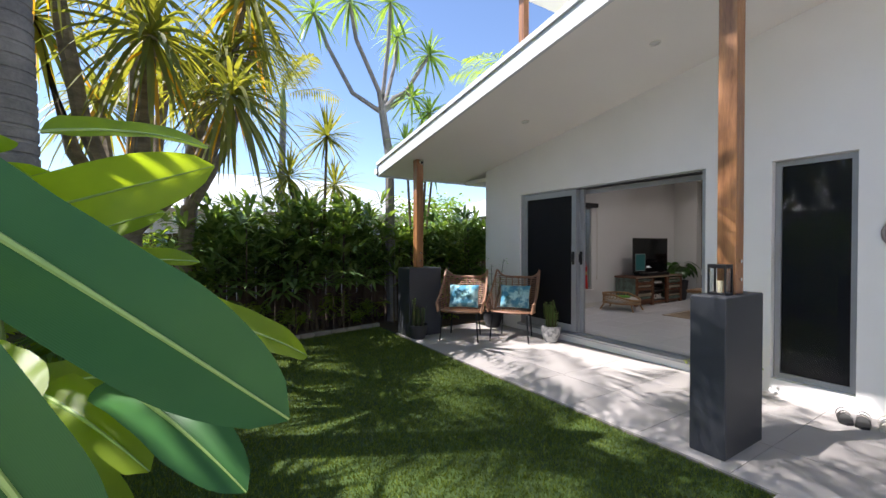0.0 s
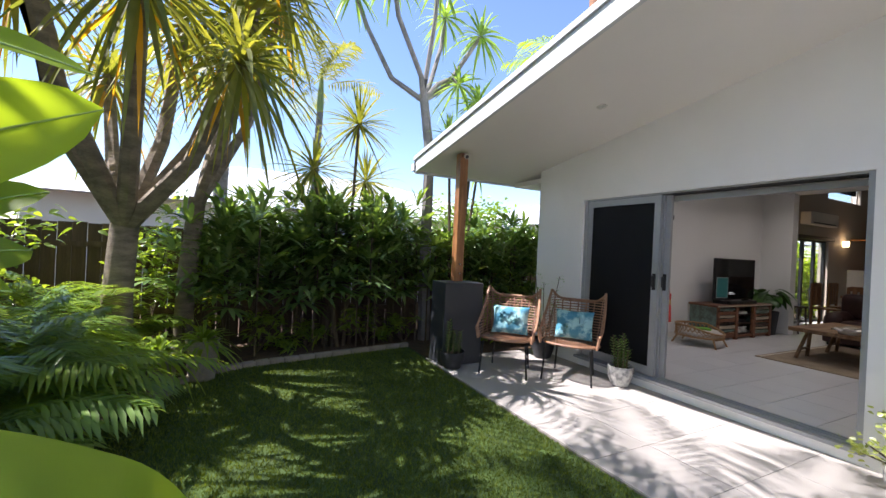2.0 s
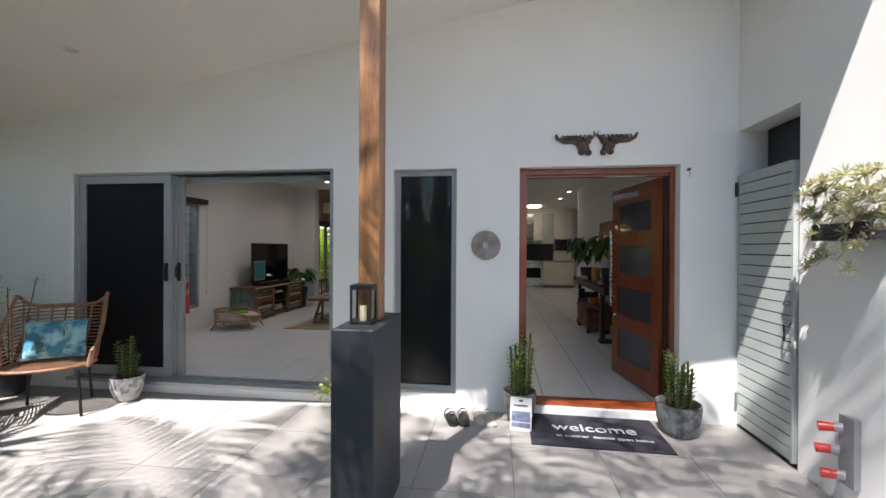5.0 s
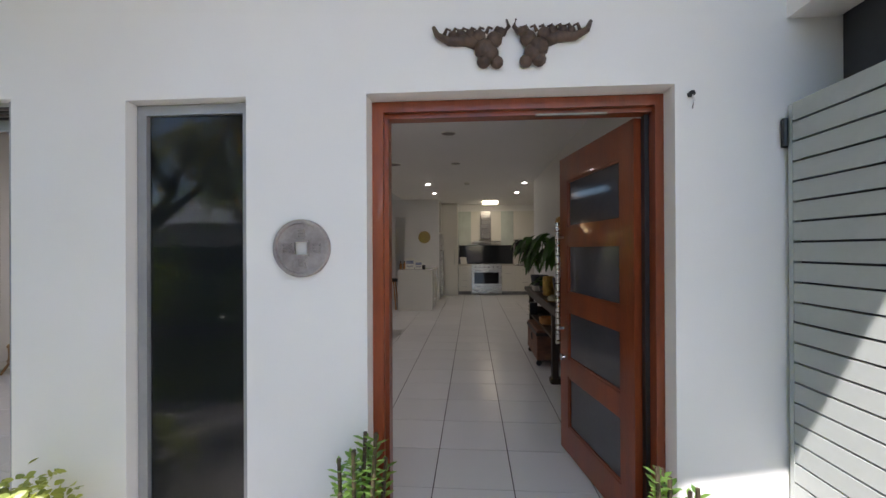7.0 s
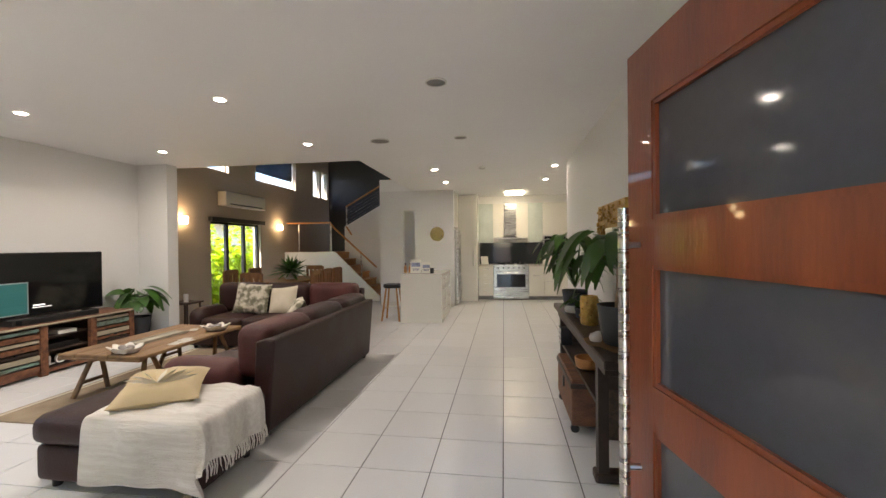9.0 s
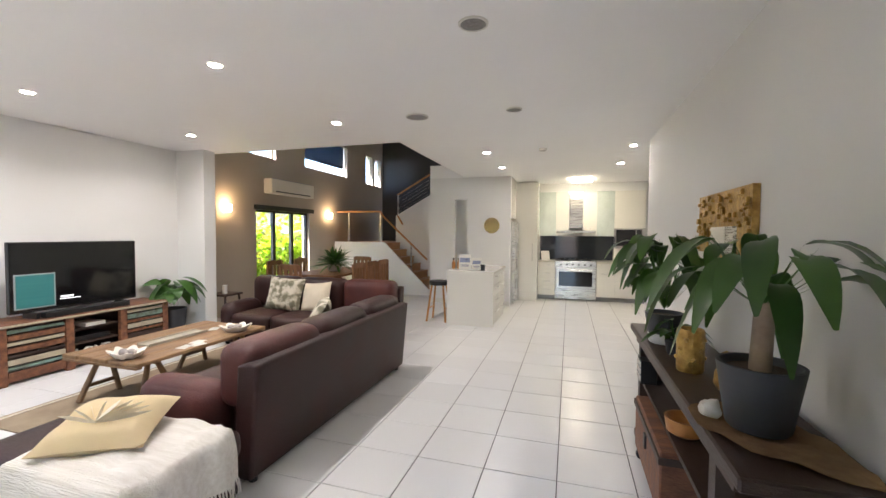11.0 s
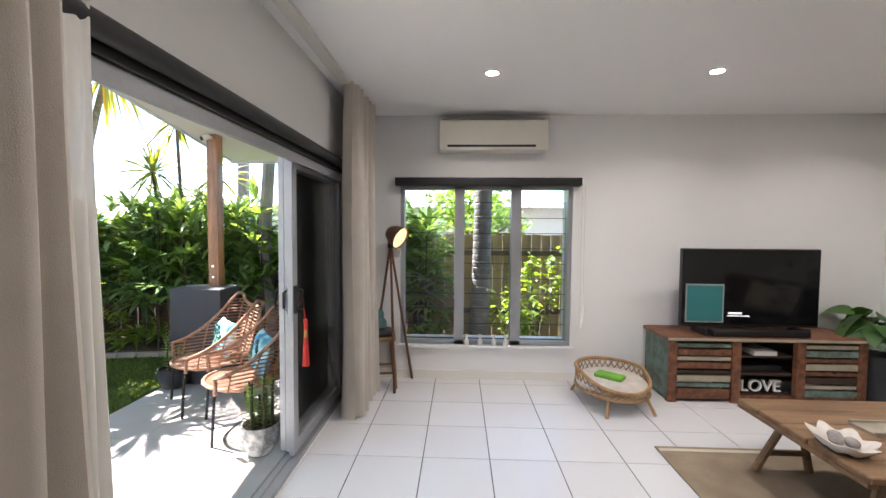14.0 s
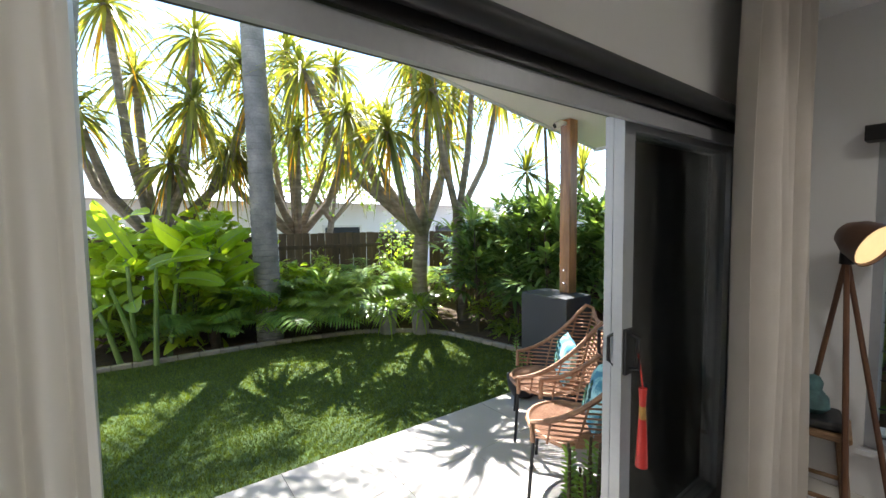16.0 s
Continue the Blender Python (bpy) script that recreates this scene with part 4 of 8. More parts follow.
for i, (x, y, z) in enumerate(((-7.115, 7.406, .8), (-6.944, 8.194, .9), (-6.972, 8.99, .95), (-6.904, 9.682, 1.0), (-7.034, 10.382, 1.0), (-6.816, 11.07, 1.0))):
    bush(x, y, GZ, .55, .55, z, 520, .20, .085, BROAD, 780 + i, "sunlit shrub filling the view from the dining window", "broadleaf_shrub", 7, "shrubs outside the dining window")
low_palm(-7.054, 7.801, 12, 1.4, 811, LEAFB, "bright feather palm outside the dining window")
low_palm(-6.988, 8.394, 12, 1.3, 812, LEAFB, "bright feather palm outside the dining window")
# tall leafy tree behind the hedge
def leafy_tree(x, y, h, r, n, seed, material, label):
    rnd = random.Random(seed)
    t = thing("tree", pose(x, y, GZ - .1), label, "tree")
    bm = B(); tube(bm, [(0, 0, 0), (.1, .05, h * .3), (-.05, .1, h * .55)], .14, 8, .09); part("trunk", bm, TRUNK, t, "", True)
    lv, tips = Leaves(), []
    for k in range(9):
        a, e = k * 2.4, rnd.uniform(.3, 1.2)
        tip = Vector((math.cos(a) * math.cos(e) * r, math.sin(a) * math.cos(e) * r, h * .55 + r * 1.1 * math.sin(e)))
        bm = B(); tube(bm, [(-.05, .1, h * .52), tip * .6 + Vector((0, 0, h * .2)), tip], .05, 6, .015); part("limb", bm, TRUNK, t, "", True)
        tips += [tip, tip * .8 + Vector((0, 0, h * .12)), tip + Vector((rnd.gauss(0, r * .3), rnd.gauss(0, r * .3), rnd.gauss(0, r * .25)))]
    for k in range(n):
        p = rnd.choice(tips) + Vector((rnd.gauss(0, r * .2), rnd.gauss(0, r * .2), rnd.gauss(0, r * .17)))
        a, e = rnd.uniform(0, 6.3), rnd.uniform(-.6, .8)
        lv.oval(p, (math.cos(a) * math.cos(e), math.sin(a) * math.cos(e), math.sin(e)), .15 * rnd.uniform(.6, 1.2), .07, .3, rnd.uniform(-1, 1))
    lv.part("crown", material, t)


leafy_tree(-10.77, 1.464, 2.7, 1.1, 1600, 52, LEAF, "leafy tree beyond the side fence")
leafy_tree(-7.095, -10.268, 3.6, 1.8, 2600, 53, LEAF, "leafy tree behind the garden fence")


def neighbour(m, w, d_, h, label):
    """A low house with a hip roof, windows and a door-high wall."""
    t = thing("neighbour_house", m, label, "house", "neighbouring houses")
    bm = B(); span(bm, (-w / 2, -d_ / 2, 0), (w / 2, d_ / 2, h)); part("wall", bm, RENDER, t)
    bm = B()
    e = .5
    lo = [bm.verts.new(p) for p in ((-w / 2 - e, -d_ / 2 - e, h), (w / 2 + e, -d_ / 2 - e, h), (w / 2 + e, d_ / 2 + e, h), (-w / 2 - e, d_ / 2 + e, h))]
    r0, r1 = bm.verts.new((-w / 2 + d_ / 2, 0, h + d_ * .2)), bm.verts.new((w / 2 - d_ / 2, 0, h + d_ * .2))
    bm.faces.new(lo[::-1]); bm.faces.new((lo[0], lo[1], r1, r0)); bm.faces.new((lo[1], lo[2], r1)); bm.faces.new((lo[2], lo[3], r0, r1)); bm.faces.new((lo[3], lo[0], r0))
    part("roof", bm, FASCIA, t, "pale metal hip roof")
    for s in (-1, 1):
        for x in (-w * .3, 0, w * .3):
            bm = B(); box(bm, (x, s * (d_ / 2 + .01), h * .55), (1.3, .06, 1.0)); wi = part("window", bm, WHITE2, t)
            bm = B(); box(bm, (x, s * (d_ / 2 + .045), h * .55), (1.15, .02, .86)); part("pane", bm, OVGL, wi, "dark window glass")


OVGL = mat("far_window_glass", (.03, .035, .04), .1, scale=3)
neighbour(pose(-17, -1.5, -0.35, 0, 0, 90), 13, 8, 2.5, "white single-storey house with a pale roof behind the fence")
neighbour(pose(-8, -15.5, -0.35), 14, 8, 2.6, "white single-storey house with a pale roof beyond the garden")
neighbour(pose(-14.5, 12, -0.35, 0, 0, 90), 14, 8, 2.6, "white single-storey house with a pale roof beside the passage")

# ---- patio things ----
RATTAN = mat("rattan", (0.36, 0.20, 0.12), 0.55, color2=(0.24, 0.12, 0.07), scale=14, bump=0.3, bscale=60)
DARKMETAL = mat("dark_metal", (0.03, 0.03, 0.032), 0.45, metal=0.6, scale=5)
CONC = mat("mottled_pot", (0.55, 0.54, 0.51), 0.85, color2=(0.22, 0.22, 0.22), scale=16, bump=0.4, bscale=60, contrast=0.25)
CONCD = mat("dark_mottled_pot", (0.30, 0.30, 0.30), 0.85, color2=(0.10, 0.10, 0.105), scale=14, bump=0.4, bscale=60, contrast=0.25)
DARKPOT = mat("dark_pot", (0.035, 0.037, 0.043), 0.6, color2=(0.025, 0.026, 0.03), scale=6)
CUSH = mat("tropical_cushion", (0.35, 0.62, 0.66), 0.85, color2=(0.05, 0.22, 0.33), scale=9, bump=0.2, bscale=200, contrast=0.12)
GATE = mat("gate_paint", (0.42, 0.45, 0.43), 0.5, color2=(0.38, 0.41, 0.39), scale=3, rnd=0.03)
SUCC = leaf_mat("leaf_succulent", (0.20, 0.34, 0.09), (0.09, 0.19, 0.05), 0.25, 0.4)
SUCG = leaf_mat("leaf_glaucous", (0.45, 0.50, 0.42), (0.30, 0.24, 0.22), 0.15, 0.6)
STONE = mat("carved_stone", (0.40, 0.36, 0.34), 0.8, color2=(0.24, 0.21, 0.20), scale=10, bump=0.5, bscale=70)
CARVED = mat("carved_dark_wood", (0.12, 0.075, 0.05), 0.55, color2=(0.05, 0.03, 0.022), scale=20, bump=0.5, bscale=60)


def plinth(x0, x1, y0, y1, top, label):
    bm = B()
    span(bm, (x0, y0, PZ), (x1, y1, top))
    bevel(bm, 0.006, 1)
    return solid("plinth", bm, CHARCOAL, None, label, "plinth", "patio plinths")


def post(x, y, z0, label, s=0.115):
    bm = B()
    box(bm, (0, 0, (soffit_z(x) - z0 - 0.004) / 2), (s, s, soffit_z(x) - z0 - 0.004))
    bevel(bm, 0.004, 1)
    t = thing("timber_post", pose(x, y, z0), label, "post", "patio posts")
    part("shaft", bm, POSTWOOD, t)
    for z in (0.10, 0.22):
        for sg in (-1, 1):
            bm = B()
            cyl(bm, (sg * s * 0.5, 0, z), (sg * (s * 0.5 + 0.012), 0, z), 0.012, seg=6)
            part("bolt", bm, CHROME, t, "small steel bolt")
    return t


plinth(-1.97, -1.755, -1.69, -1.15, 0.93, "dark charcoal rendered plinth under the timber post")
plinth(-6.17, -5.80, -1.77, -1.23, 0.91, "dark charcoal rendered plinth at the lawn's corner")
post(-1.865, -1.38, 0.93, "square oiled timber post on a charcoal plinth")
post(-6.11, -1.45, 0.91, "square dark-oiled timber post at the patio's end")
# lantern light on the plinth
t = thing("lantern", pose(-1.865, -1.52, 0.931), "black box lantern with clear sides at the post", "lantern")
bm = B()
span(bm, (-.055, -.05, 0), (.055, .05, .015)); span(bm, (-.055, -.05, .175), (.055, .05, .2))
for sx in (-1, 1):
    for sy in (-1, 1):
        span(bm, (sx * .055, sy * .05, .015), (sx * .045, sy * .04, .175))
part("frame", bm, BLACK, t)
for sx, sy, w, d in ((0, -.045, .09, .003), (-.05, 0, .003, .08), (.05, 0, .003, .08)):
    bm = B()
    box(bm, (sx, sy, .095), (w, d, .158))
    g = part("pane", bm, GLASS, t, "clear lantern pane")
    g.visible_shadow = False
bm = B()
cyl(bm, (0, 0, .015), (0, 0, .09), .018, seg=12)
part("candle", bm, mat("candle_wax", (0.75, 0.66, 0.45), 0.5, scale=5), t, "cream candle", True)

# security camera on the left post
t = thing("security_camera", pose(-6.0, -1.45, 2.49), "small white security camera on the post's top", "camera device")
bm = B(); cyl(bm, (-0.05, 0, 0.03), (0.0, 0, 0.03), .02, seg=12); part("mount", bm, WHITE2, t, "", True)
bm = B(); cyl(bm, (0.0, 0.0, 0.03), (0.06, -0.03, 0.0), .03, seg=16); part("housing", bm, WHITE2, t, "", True)
bm = B(); cyl(bm, (0.06, -0.03, 0.0), (0.068, -0.034, -0.004), .022, seg=16); part("eyepiece", bm, BLACK, t, "black glass front", True)


def butterfly_chair(m):
    """A rattan wing chair on four thin steel legs."""
    t = thing("rattan_chair", m, "woven brown rattan wing-back chair on thin dark legs", "chair", "rattan chairs on the patio")
    legs = ((-.24, -.26), (.24, -.26), (-.2, .22), (.2, .22))
    for x, y in legs:
        bm = B()
        cyl(bm, (x * 1.12, y * 1.1, 0), (x, y, .38), .011, .011, 8)
        part("leg", bm, DARKMETAL, t, "thin dark steel leg", True)
    # seat: hoop with canes
    bm = B()
    n = 22
    hoop = [(0.31 * math.cos(a) * (1.0 if math.sin(a) < 0 else 0.92), 0.30 * math.sin(a) - 0.02, 0.40 + 0.015 * math.sin(a) ** 2) for a in [i * 2 * math.pi / n for i in range(n + 1)]]
    tube(bm, hoop, .014, 6)
    for i in range(-12, 13):
        x = i * .0235
        y = 0.29 * math.sqrt(max(0, 1 - (x / .31) ** 2))
        tube(bm, [(x, -y - .02, .402), (x, -.02, .392), (x, y - .02, .402)], .0085, 4)
    part("seat", bm, RATTAN, t, "woven rattan seat", True)["kind"] = "stuff"
    # back: flat middle, two wings folded forward, ears at the top corners
    bm = B()
    def prof(u, v):
        """u from -1 (one arm) to 1 (other arm), v from 0 (seat) to 1 (top)."""
        w, s = abs(u), (1 if u > 0 else -1)
        k = max(0.0, (w - 0.5) / 0.5)
        x = s * (0.27 * min(1.0, w / 0.5) + 0.035 * math.sin(k * 3.14159 * 0.6)) * (1.0 + 0.16 * v * (1 - 0.5 * k))
        y = 0.23 - 0.46 * k ** 1.15 + 0.15 * v * (1 - k) + 0.03 * math.cos(w * 3)
        top = 0.455 + 0.105 * math.exp(-((w - 0.56) / 0.13) ** 2) if w < 0.56 else 0.13 + 0.43 * (1 - (w - 0.56) / 0.44) ** 1.7
        return (x, y, 0.40 + v * top)
    rim = [prof(u, 1.0) for u in [-1 + i / 20 for i in range(41)]]
    tube(bm, [prof(-1, 0)] + rim + [prof(1, 0)], .016, 6)
    part("rim", bm, RATTAN, t, "thick wrapped rattan rim", True)
    bm = B()
    for k in range(1, 17):
        z = 0.40 + k * 0.031
        run = []
        for i in range(61):
            u = -1 + i / 30
            h = prof(u, 1.0)[2] - 0.40
            v = (z - 0.40) / h
            if v <= 1.0:
                run.append(prof(u, v))
            else:
                if len(run) > 1:
                    tube(bm, run, .0065, 4)
                run = []
        if len(run) > 1:
            tube(bm, run, .0065, 4)
    for i in range(-6, 7):
        u = i / 6.5
        tube(bm, [prof(u, v) for v in (0, .35, .7, 1)], .008, 4)
    part("backrest", bm, RATTAN, t, "horizontal woven rattan canes", True)
    return t


def pillow_bm(w, h, d, seed=1, n=12):
    """A soft pillow standing in x and z."""
    rnd = random.Random(seed)
    bm = B()
    grid = {}
    for s in (-1, 1):
        for i in range(n + 1):
            for j in range(n + 1):
                u, v = -1 + 2 * i / n, -1 + 2 * j / n
                k = max(0.0, (1 - u ** 4) * (1 - v ** 4)) ** 0.6
                pin = 1 - 0.06 * (1 - abs(u)) - 0.0
                x, z = u * w / 2 * (1 - 0.07 * (1 - v * v) * abs(u)), v * h / 2 * (1 - 0.07 * (1 - u * u) * abs(v))
                y = s * d / 2 * k + 0.006 * math.sin(9 * u + seed) * math.sin(7 * v + seed) * k
                edge = i in (0, n) or j in (0, n)
                key = (i, j, 0 if edge else s)
                if key not in grid:
                    grid[key] = bm.verts.new((x, 0 if edge else y, z))
        for i in range(n):
            for j in range(n):
                q = [grid.get((a, b, s)) or grid.get((a, b, 0)) for a, b in ((i, j), (i + 1, j), (i + 1, j + 1), (i, j + 1))]
                try:
                    bm.faces.new(q)
                except ValueError:
                    pass
    return bm


def cushion(m, w, h, d, material, label, seed=1, name="cushion"):
    return solid(name, pillow_bm(w, h, d, seed), material, m, label, "cushion", "", "", True)


def palm_print(seed):
    """Little palm motifs raised on the face of a cushion."""
    rnd = random.Random(seed)
    lv = Leaves()
    for i in range(6):
        cx, cz = rnd.uniform(-.15, .15), rnd.uniform(-.10, .10)
        for j in range(9):
            a = j * 0.7 + rnd.uniform(-.2, .2)
            k = 1 - max(abs(cx / .22), abs(cz / .17)) ** 4
            lv.strap((cx, -0.066 * k ** .6 - 0.006, cz), (math.cos(a), 0.0, math.sin(a)), .06, .016, 0.1, 2, 0)
    return lv


PRINT = mat("print_dark_blue", (0.03, 0.11, 0.17), 0.85, color2=(0.10, 0.20, 0.10), scale=20)
chair = butterfly_chair(pose(-5.42, -1.10, PZ, 0, 0, 44))
chair2 = copy_thing(chair, pose(-4.98, -0.52, PZ, 0, 0, 36))
for (m, sd) in ((pose(-5.42, -1.10, PZ, 0, 0, 44), 3), (pose(-4.98, -0.52, PZ, 0, 0, 36), 4)):
    c = cushion(m @ pose(0, 0.12, 0.585, -14, 0, 0), .44, .34, .13, CUSH, "turquoise cushion with a palm leaf print on the chair", sd)
    ob = new("leaf_print", palm_print(sd).mesh("leaf_print", PRINT))
    ob.parent = c
    ob["label"] = "dark blue printed palm leaves"
    ob["kind"] = "stuff"


def pot_profile(r, h, lip=0.012):
    return [(r * 0.55, 0), (r * 0.68, 0.01), (r * 0.92, h * 0.45), (r, h * 0.9), (r, h), (r - lip, h), (r - lip - .005, h * 0.85), (0.005, h * 0.84)]


def euphorbia(m, r, h, stalks, sh, material, seed, label):
    """Upright stems densely set with small leaves, in a round pot."""
    rnd = random.Random(seed)
    t = thing("potted_succulent", m, label, "potted plant", "potted succulents on the patio")
    bm = B(); lathe(bm, pot_profile(r, h), 24); part("pot", bm, material, t, "", True)
    bm = B(); lathe(bm, [(r * .88, h * .86), (r * .5, h * .875), (.004, h * .88)], 18); part("soil", bm, SOIL, t)
    lv = Leaves()
    bm = B()
    for i in range(stalks):
        a, k = i * 2.4, r * 0.6 * math.sqrt((i + .3) / stalks)
        x, y = math.cos(a) * k, math.sin(a) * k
        hh = sh * rnd.uniform(.55, 1.0)
        tx, ty = x * 1.25 + rnd.uniform(-.02, .02), y * 1.25 + rnd.uniform(-.02, .02)
        bm = B(); tube(bm, [(x, y, h * .85), (tx, ty, h + hh)], .011, 6, .008); part("stem", bm, CANE, t, "", True)
        n = int(hh / 0.030) * 4
        for j in range(n):
            f = j / n
            b = j * 1.57 + (j // 4) * 0.35
            p = Vector((x + (tx - x) * f, y + (ty - y) * f, h * .9 + hh * f))
            lv.strap(p, (math.cos(b), math.sin(b), .55), .056, .026, .1, 3, .2, .5)
    lv.part("leaves", SUCC, t)
    return t


euphorbia(pose(-4.56, -0.2, PZ), .135, .22, 7, .36, CONC, 1, "upright green succulent in a pale mottled concrete pot")
euphorbia(pose(-1.0, -0.16, PZ), .135, .25, 9, .48, CONCD, 2, "upright green succulent in a grey pot beside the entry")
euphorbia(pose(0.19, -0.22, PZ), .16, .24, 9, .44, CONCD, 3, "upright green succulent in a wide mottled grey pot by the door")
euphorbia(pose(-5.72, -1.68, PZ), .15, .20, 5, .40, DARKPOT, 4, "tall thin succulent in a dark pot beside the plinth")
# jade bush by the sliding door's end
t = thing("potted_jade", pose(-2.37, -0.27, PZ), "sprawling yellow-green jade plant in a mottled pot", "potted plant")
bm = B(); lathe(bm, pot_profile(.12, .18), 22); part("pot", bm, CONC, t, "", True)
rj = random.Random(8)
lv, bm = Leaves(), B()
for i in range(16):
    a, e = i * 2.4, rj.uniform(.1, 1.3)
    tip = Vector((math.cos(a) * math.cos(e) * .22, math.sin(a) * math.cos(e) * .2, .17 + .30 * math.sin(e)))
    bm = B(); tube(bm, [(0, 0, .14), tip * .55 + Vector((0, 0, .07)), tip], .008, 5, .005); part("stem", bm, CANE, t, "", True)
    for j in range(30):
        p = tip + Vector((rj.gauss(0, .045), rj.gauss(0, .045), rj.gauss(0, .04)))
        b = rj.uniform(0, 6.3)
        lv.oval(p, (math.cos(b), math.sin(b), rj.uniform(-.2, .8)), .04, .028, .1, rj.uniform(-1, 1))
lv.part("leaves", leaf_mat("leaf_jade", (0.36, 0.40, 0.13), (0.17, 0.22, 0.06), 0.25, 0.35), t)
# slender shrub behind the chairs, in a dark pot
t = thing("potted_shrub", pose(-5.772, -0.25, PZ), "thin twiggy grey-green shrub in a dark pot behind the chairs", "potted plant")
bm = B(); lathe(bm, pot_profile(.16, .26), 20); part("pot", bm, DARKPOT, t, "", True)
rj = random.Random(18)
lv, bm = Leaves(), B()
for i in range(10):
    a = rj.uniform(0, 6.3)
    tip = Vector((math.cos(a) * rj.uniform(.08, .3), math.sin(a) * rj.uniform(.05, .22), rj.uniform(.7, 1.15)))
    bm = B(); tube(bm, [(0, 0, .2), tip * .55, tip], .009, 5, .004); part("stem", bm, CANE, t, "", True)
    for j in range(16):
        p = tip * (1 - .45 * rj.random() ** 2) + Vector((rj.gauss(0, .03), rj.gauss(0, .03), 0))
        b = rj.uniform(0, 6.3)
        lv.strap(p, (math.cos(b), math.sin(b), .6), .07, .018, .2, 2)
lv.part("leaves", SUCC, t)
# potted lilies at the back of the lawn
for i, (x, y) in enumerate(((-5.84, -4.60), (-6.24, -4.28))):
    t = thing("potted_lily", pose(x, y, GZ), "strappy green lily in a tall taupe pot at the lawn's edge", "potted plant", "potted lilies")
    bm = B(); lathe(bm, [(.12, 0), (.15, .36), (.16, .40), (.14, .40), (.13, .35), (.005, .34)], 22); part("pot", bm, mat("taupe_pot", (.30, .27, .22), .8, color2=(.2, .18, .15), scale=8, bump=.2), t, "", True)
    lv = Leaves()
    lv.head((0, 0, .36), 60, .5, .045, random.Random(i), -5, 85, .55, 5)
    lv.part("leaves", LEAFB, t)

# round coin ornament
t = thing("wall_ornament", pose(-1.283, -0.002, 1.345, 90, 0, 0), "round carved stone coin ornament with a square hole", "ornament")
bm = B()
R, HB = .125, .027
n = 40
def ring_pt(a, r):
    return Vector((math.cos(a) * r, math.sin(a) * r, 0))
rim_in = [ring_pt(i * 2 * math.pi / n, R * .86) for i in range(n)]
for z0, z1, ro, ri in ((0.0, .03, R, R * .86),):
    loops = []
    for r, z in ((ro, z0), (ro, z1 * .8), (ro * .97, z1), (ri * 1.02, z1), (ri, z1 * .7), (ri, z0)):
        loops.append([bm.verts.new((math.cos(i * 2 * math.pi / n) * r, math.sin(i * 2 * math.pi / n) * r, z)) for i in range(n)])
    for a, b in zip(loops, loops[1:]):
        for i in range(n):
            bm.faces.new((a[i], a[(i + 1) % n], b[(i + 1) % n], b[i]))
part("rim", bm, STONE, t, "", True)
bm = B()
sq = [bm.verts.new((x, y, .016)) for x, y in ((-HB, -HB), (HB, -HB), (HB, HB), (-HB, HB))]
circ = [bm.verts.new((*(ring_pt(i * 2 * math.pi / n - math.pi * .75, R * .87).xy), .016)) for i in range(n)]
q = n // 4
for k in range(4):
    bm.faces.new([sq[k]] + [sq[(k + 1) % 4]] + [circ[i % n] for i in range((k + 1) * q, k * q - 1, -1)])
part("face", bm, STONE, t)
bm = B()
for sx, sy, w, h in ((0, -HB - .004, .068, .008), (0, HB + .004, .068, .008), (-HB - .004, 0, .008, .052), (HB + .004, 0, .008, .052)):
    box(bm, (sx, sy, .02), (w, h, .012))
part("inner_rim", bm, STONE, t)
rj = random.Random(3)
for k, (cx, cy) in enumerate(((0, .064), (0, -.064), (-.066, 0), (.066, 0))):
    for j in range(4):
        bm = B(); box(bm, (cx + rj.uniform(-.004, .004), cy - .019 + j * .0125, .0195), (rj.uniform(.032, .048), .0058, .011)); bevel(bm, .0015, 1); part("raised_stroke", bm, STONE, t)
    for j in range(2):
        bm = B(); box(bm, (cx - .014 + j * .028, cy + rj.uniform(-.006, .006), .0193), (.0062, rj.uniform(.026, .044), .0105)); bevel(bm, .0015, 1); part("raised_stroke", bm, STONE, t)



def dragon(m, flip):
    """A carved horned mask bracket: curled horn, brow, snout and feet."""
    t = solid("wall_carving", B(), CARVED, m, "dark carved horned wooden wall ornament above the entry", "ornament", "carved wall ornaments")
    bm = B()
    s = flip
    tube(bm, [(s * .06, 0, .02), (s * .0, -.01, .035), (-s * .07, -.015, .03), (-s * .12, -.02, .055), (-s * .135, -.02, .09)], .03, 10, .008)
    for cx, cz, r in ((.08, -.01, .045), (.12, .03, .035), (.055, .045, .03), (.02, .055, .024), (-.02, .058, .022), (-.055, .055, .02), (.075, -.06, .03), (.13, -.065, .028), (.10, -.03, .04), (.145, .06, .022)):
        r_ = bmesh.ops.create_icosphere(bm, subdivisions=2, radius=r)
        bmesh.ops.transform(bm, matrix=Matrix.Translation((s * cx, -.015, cz)) @ Matrix.Diagonal((1, .8, 1, 1)), verts=r_["verts"])
    for k in range(7):
        x = -.09 + k * .035
        tube(bm, [(s * x, -.02, .055), (s * (x + .012), -.03, .075), (s * (x + .028), -.025, .07)], .009, 6, .004)
    tube(bm, [(s * .155, -.02, .05), (s * .18, -.02, .08), (s * .17, -.02, .11)], .014, 8, .004)
    bm.to_mesh(t.data)
    for f in t.data.polygons:
        f.use_smooth = True
    bm.free()
    return t


dragon(pose(-0.57, 0.0, 2.185), 1)
dragon(pose(-0.19, 0.0, 2.185), -1)

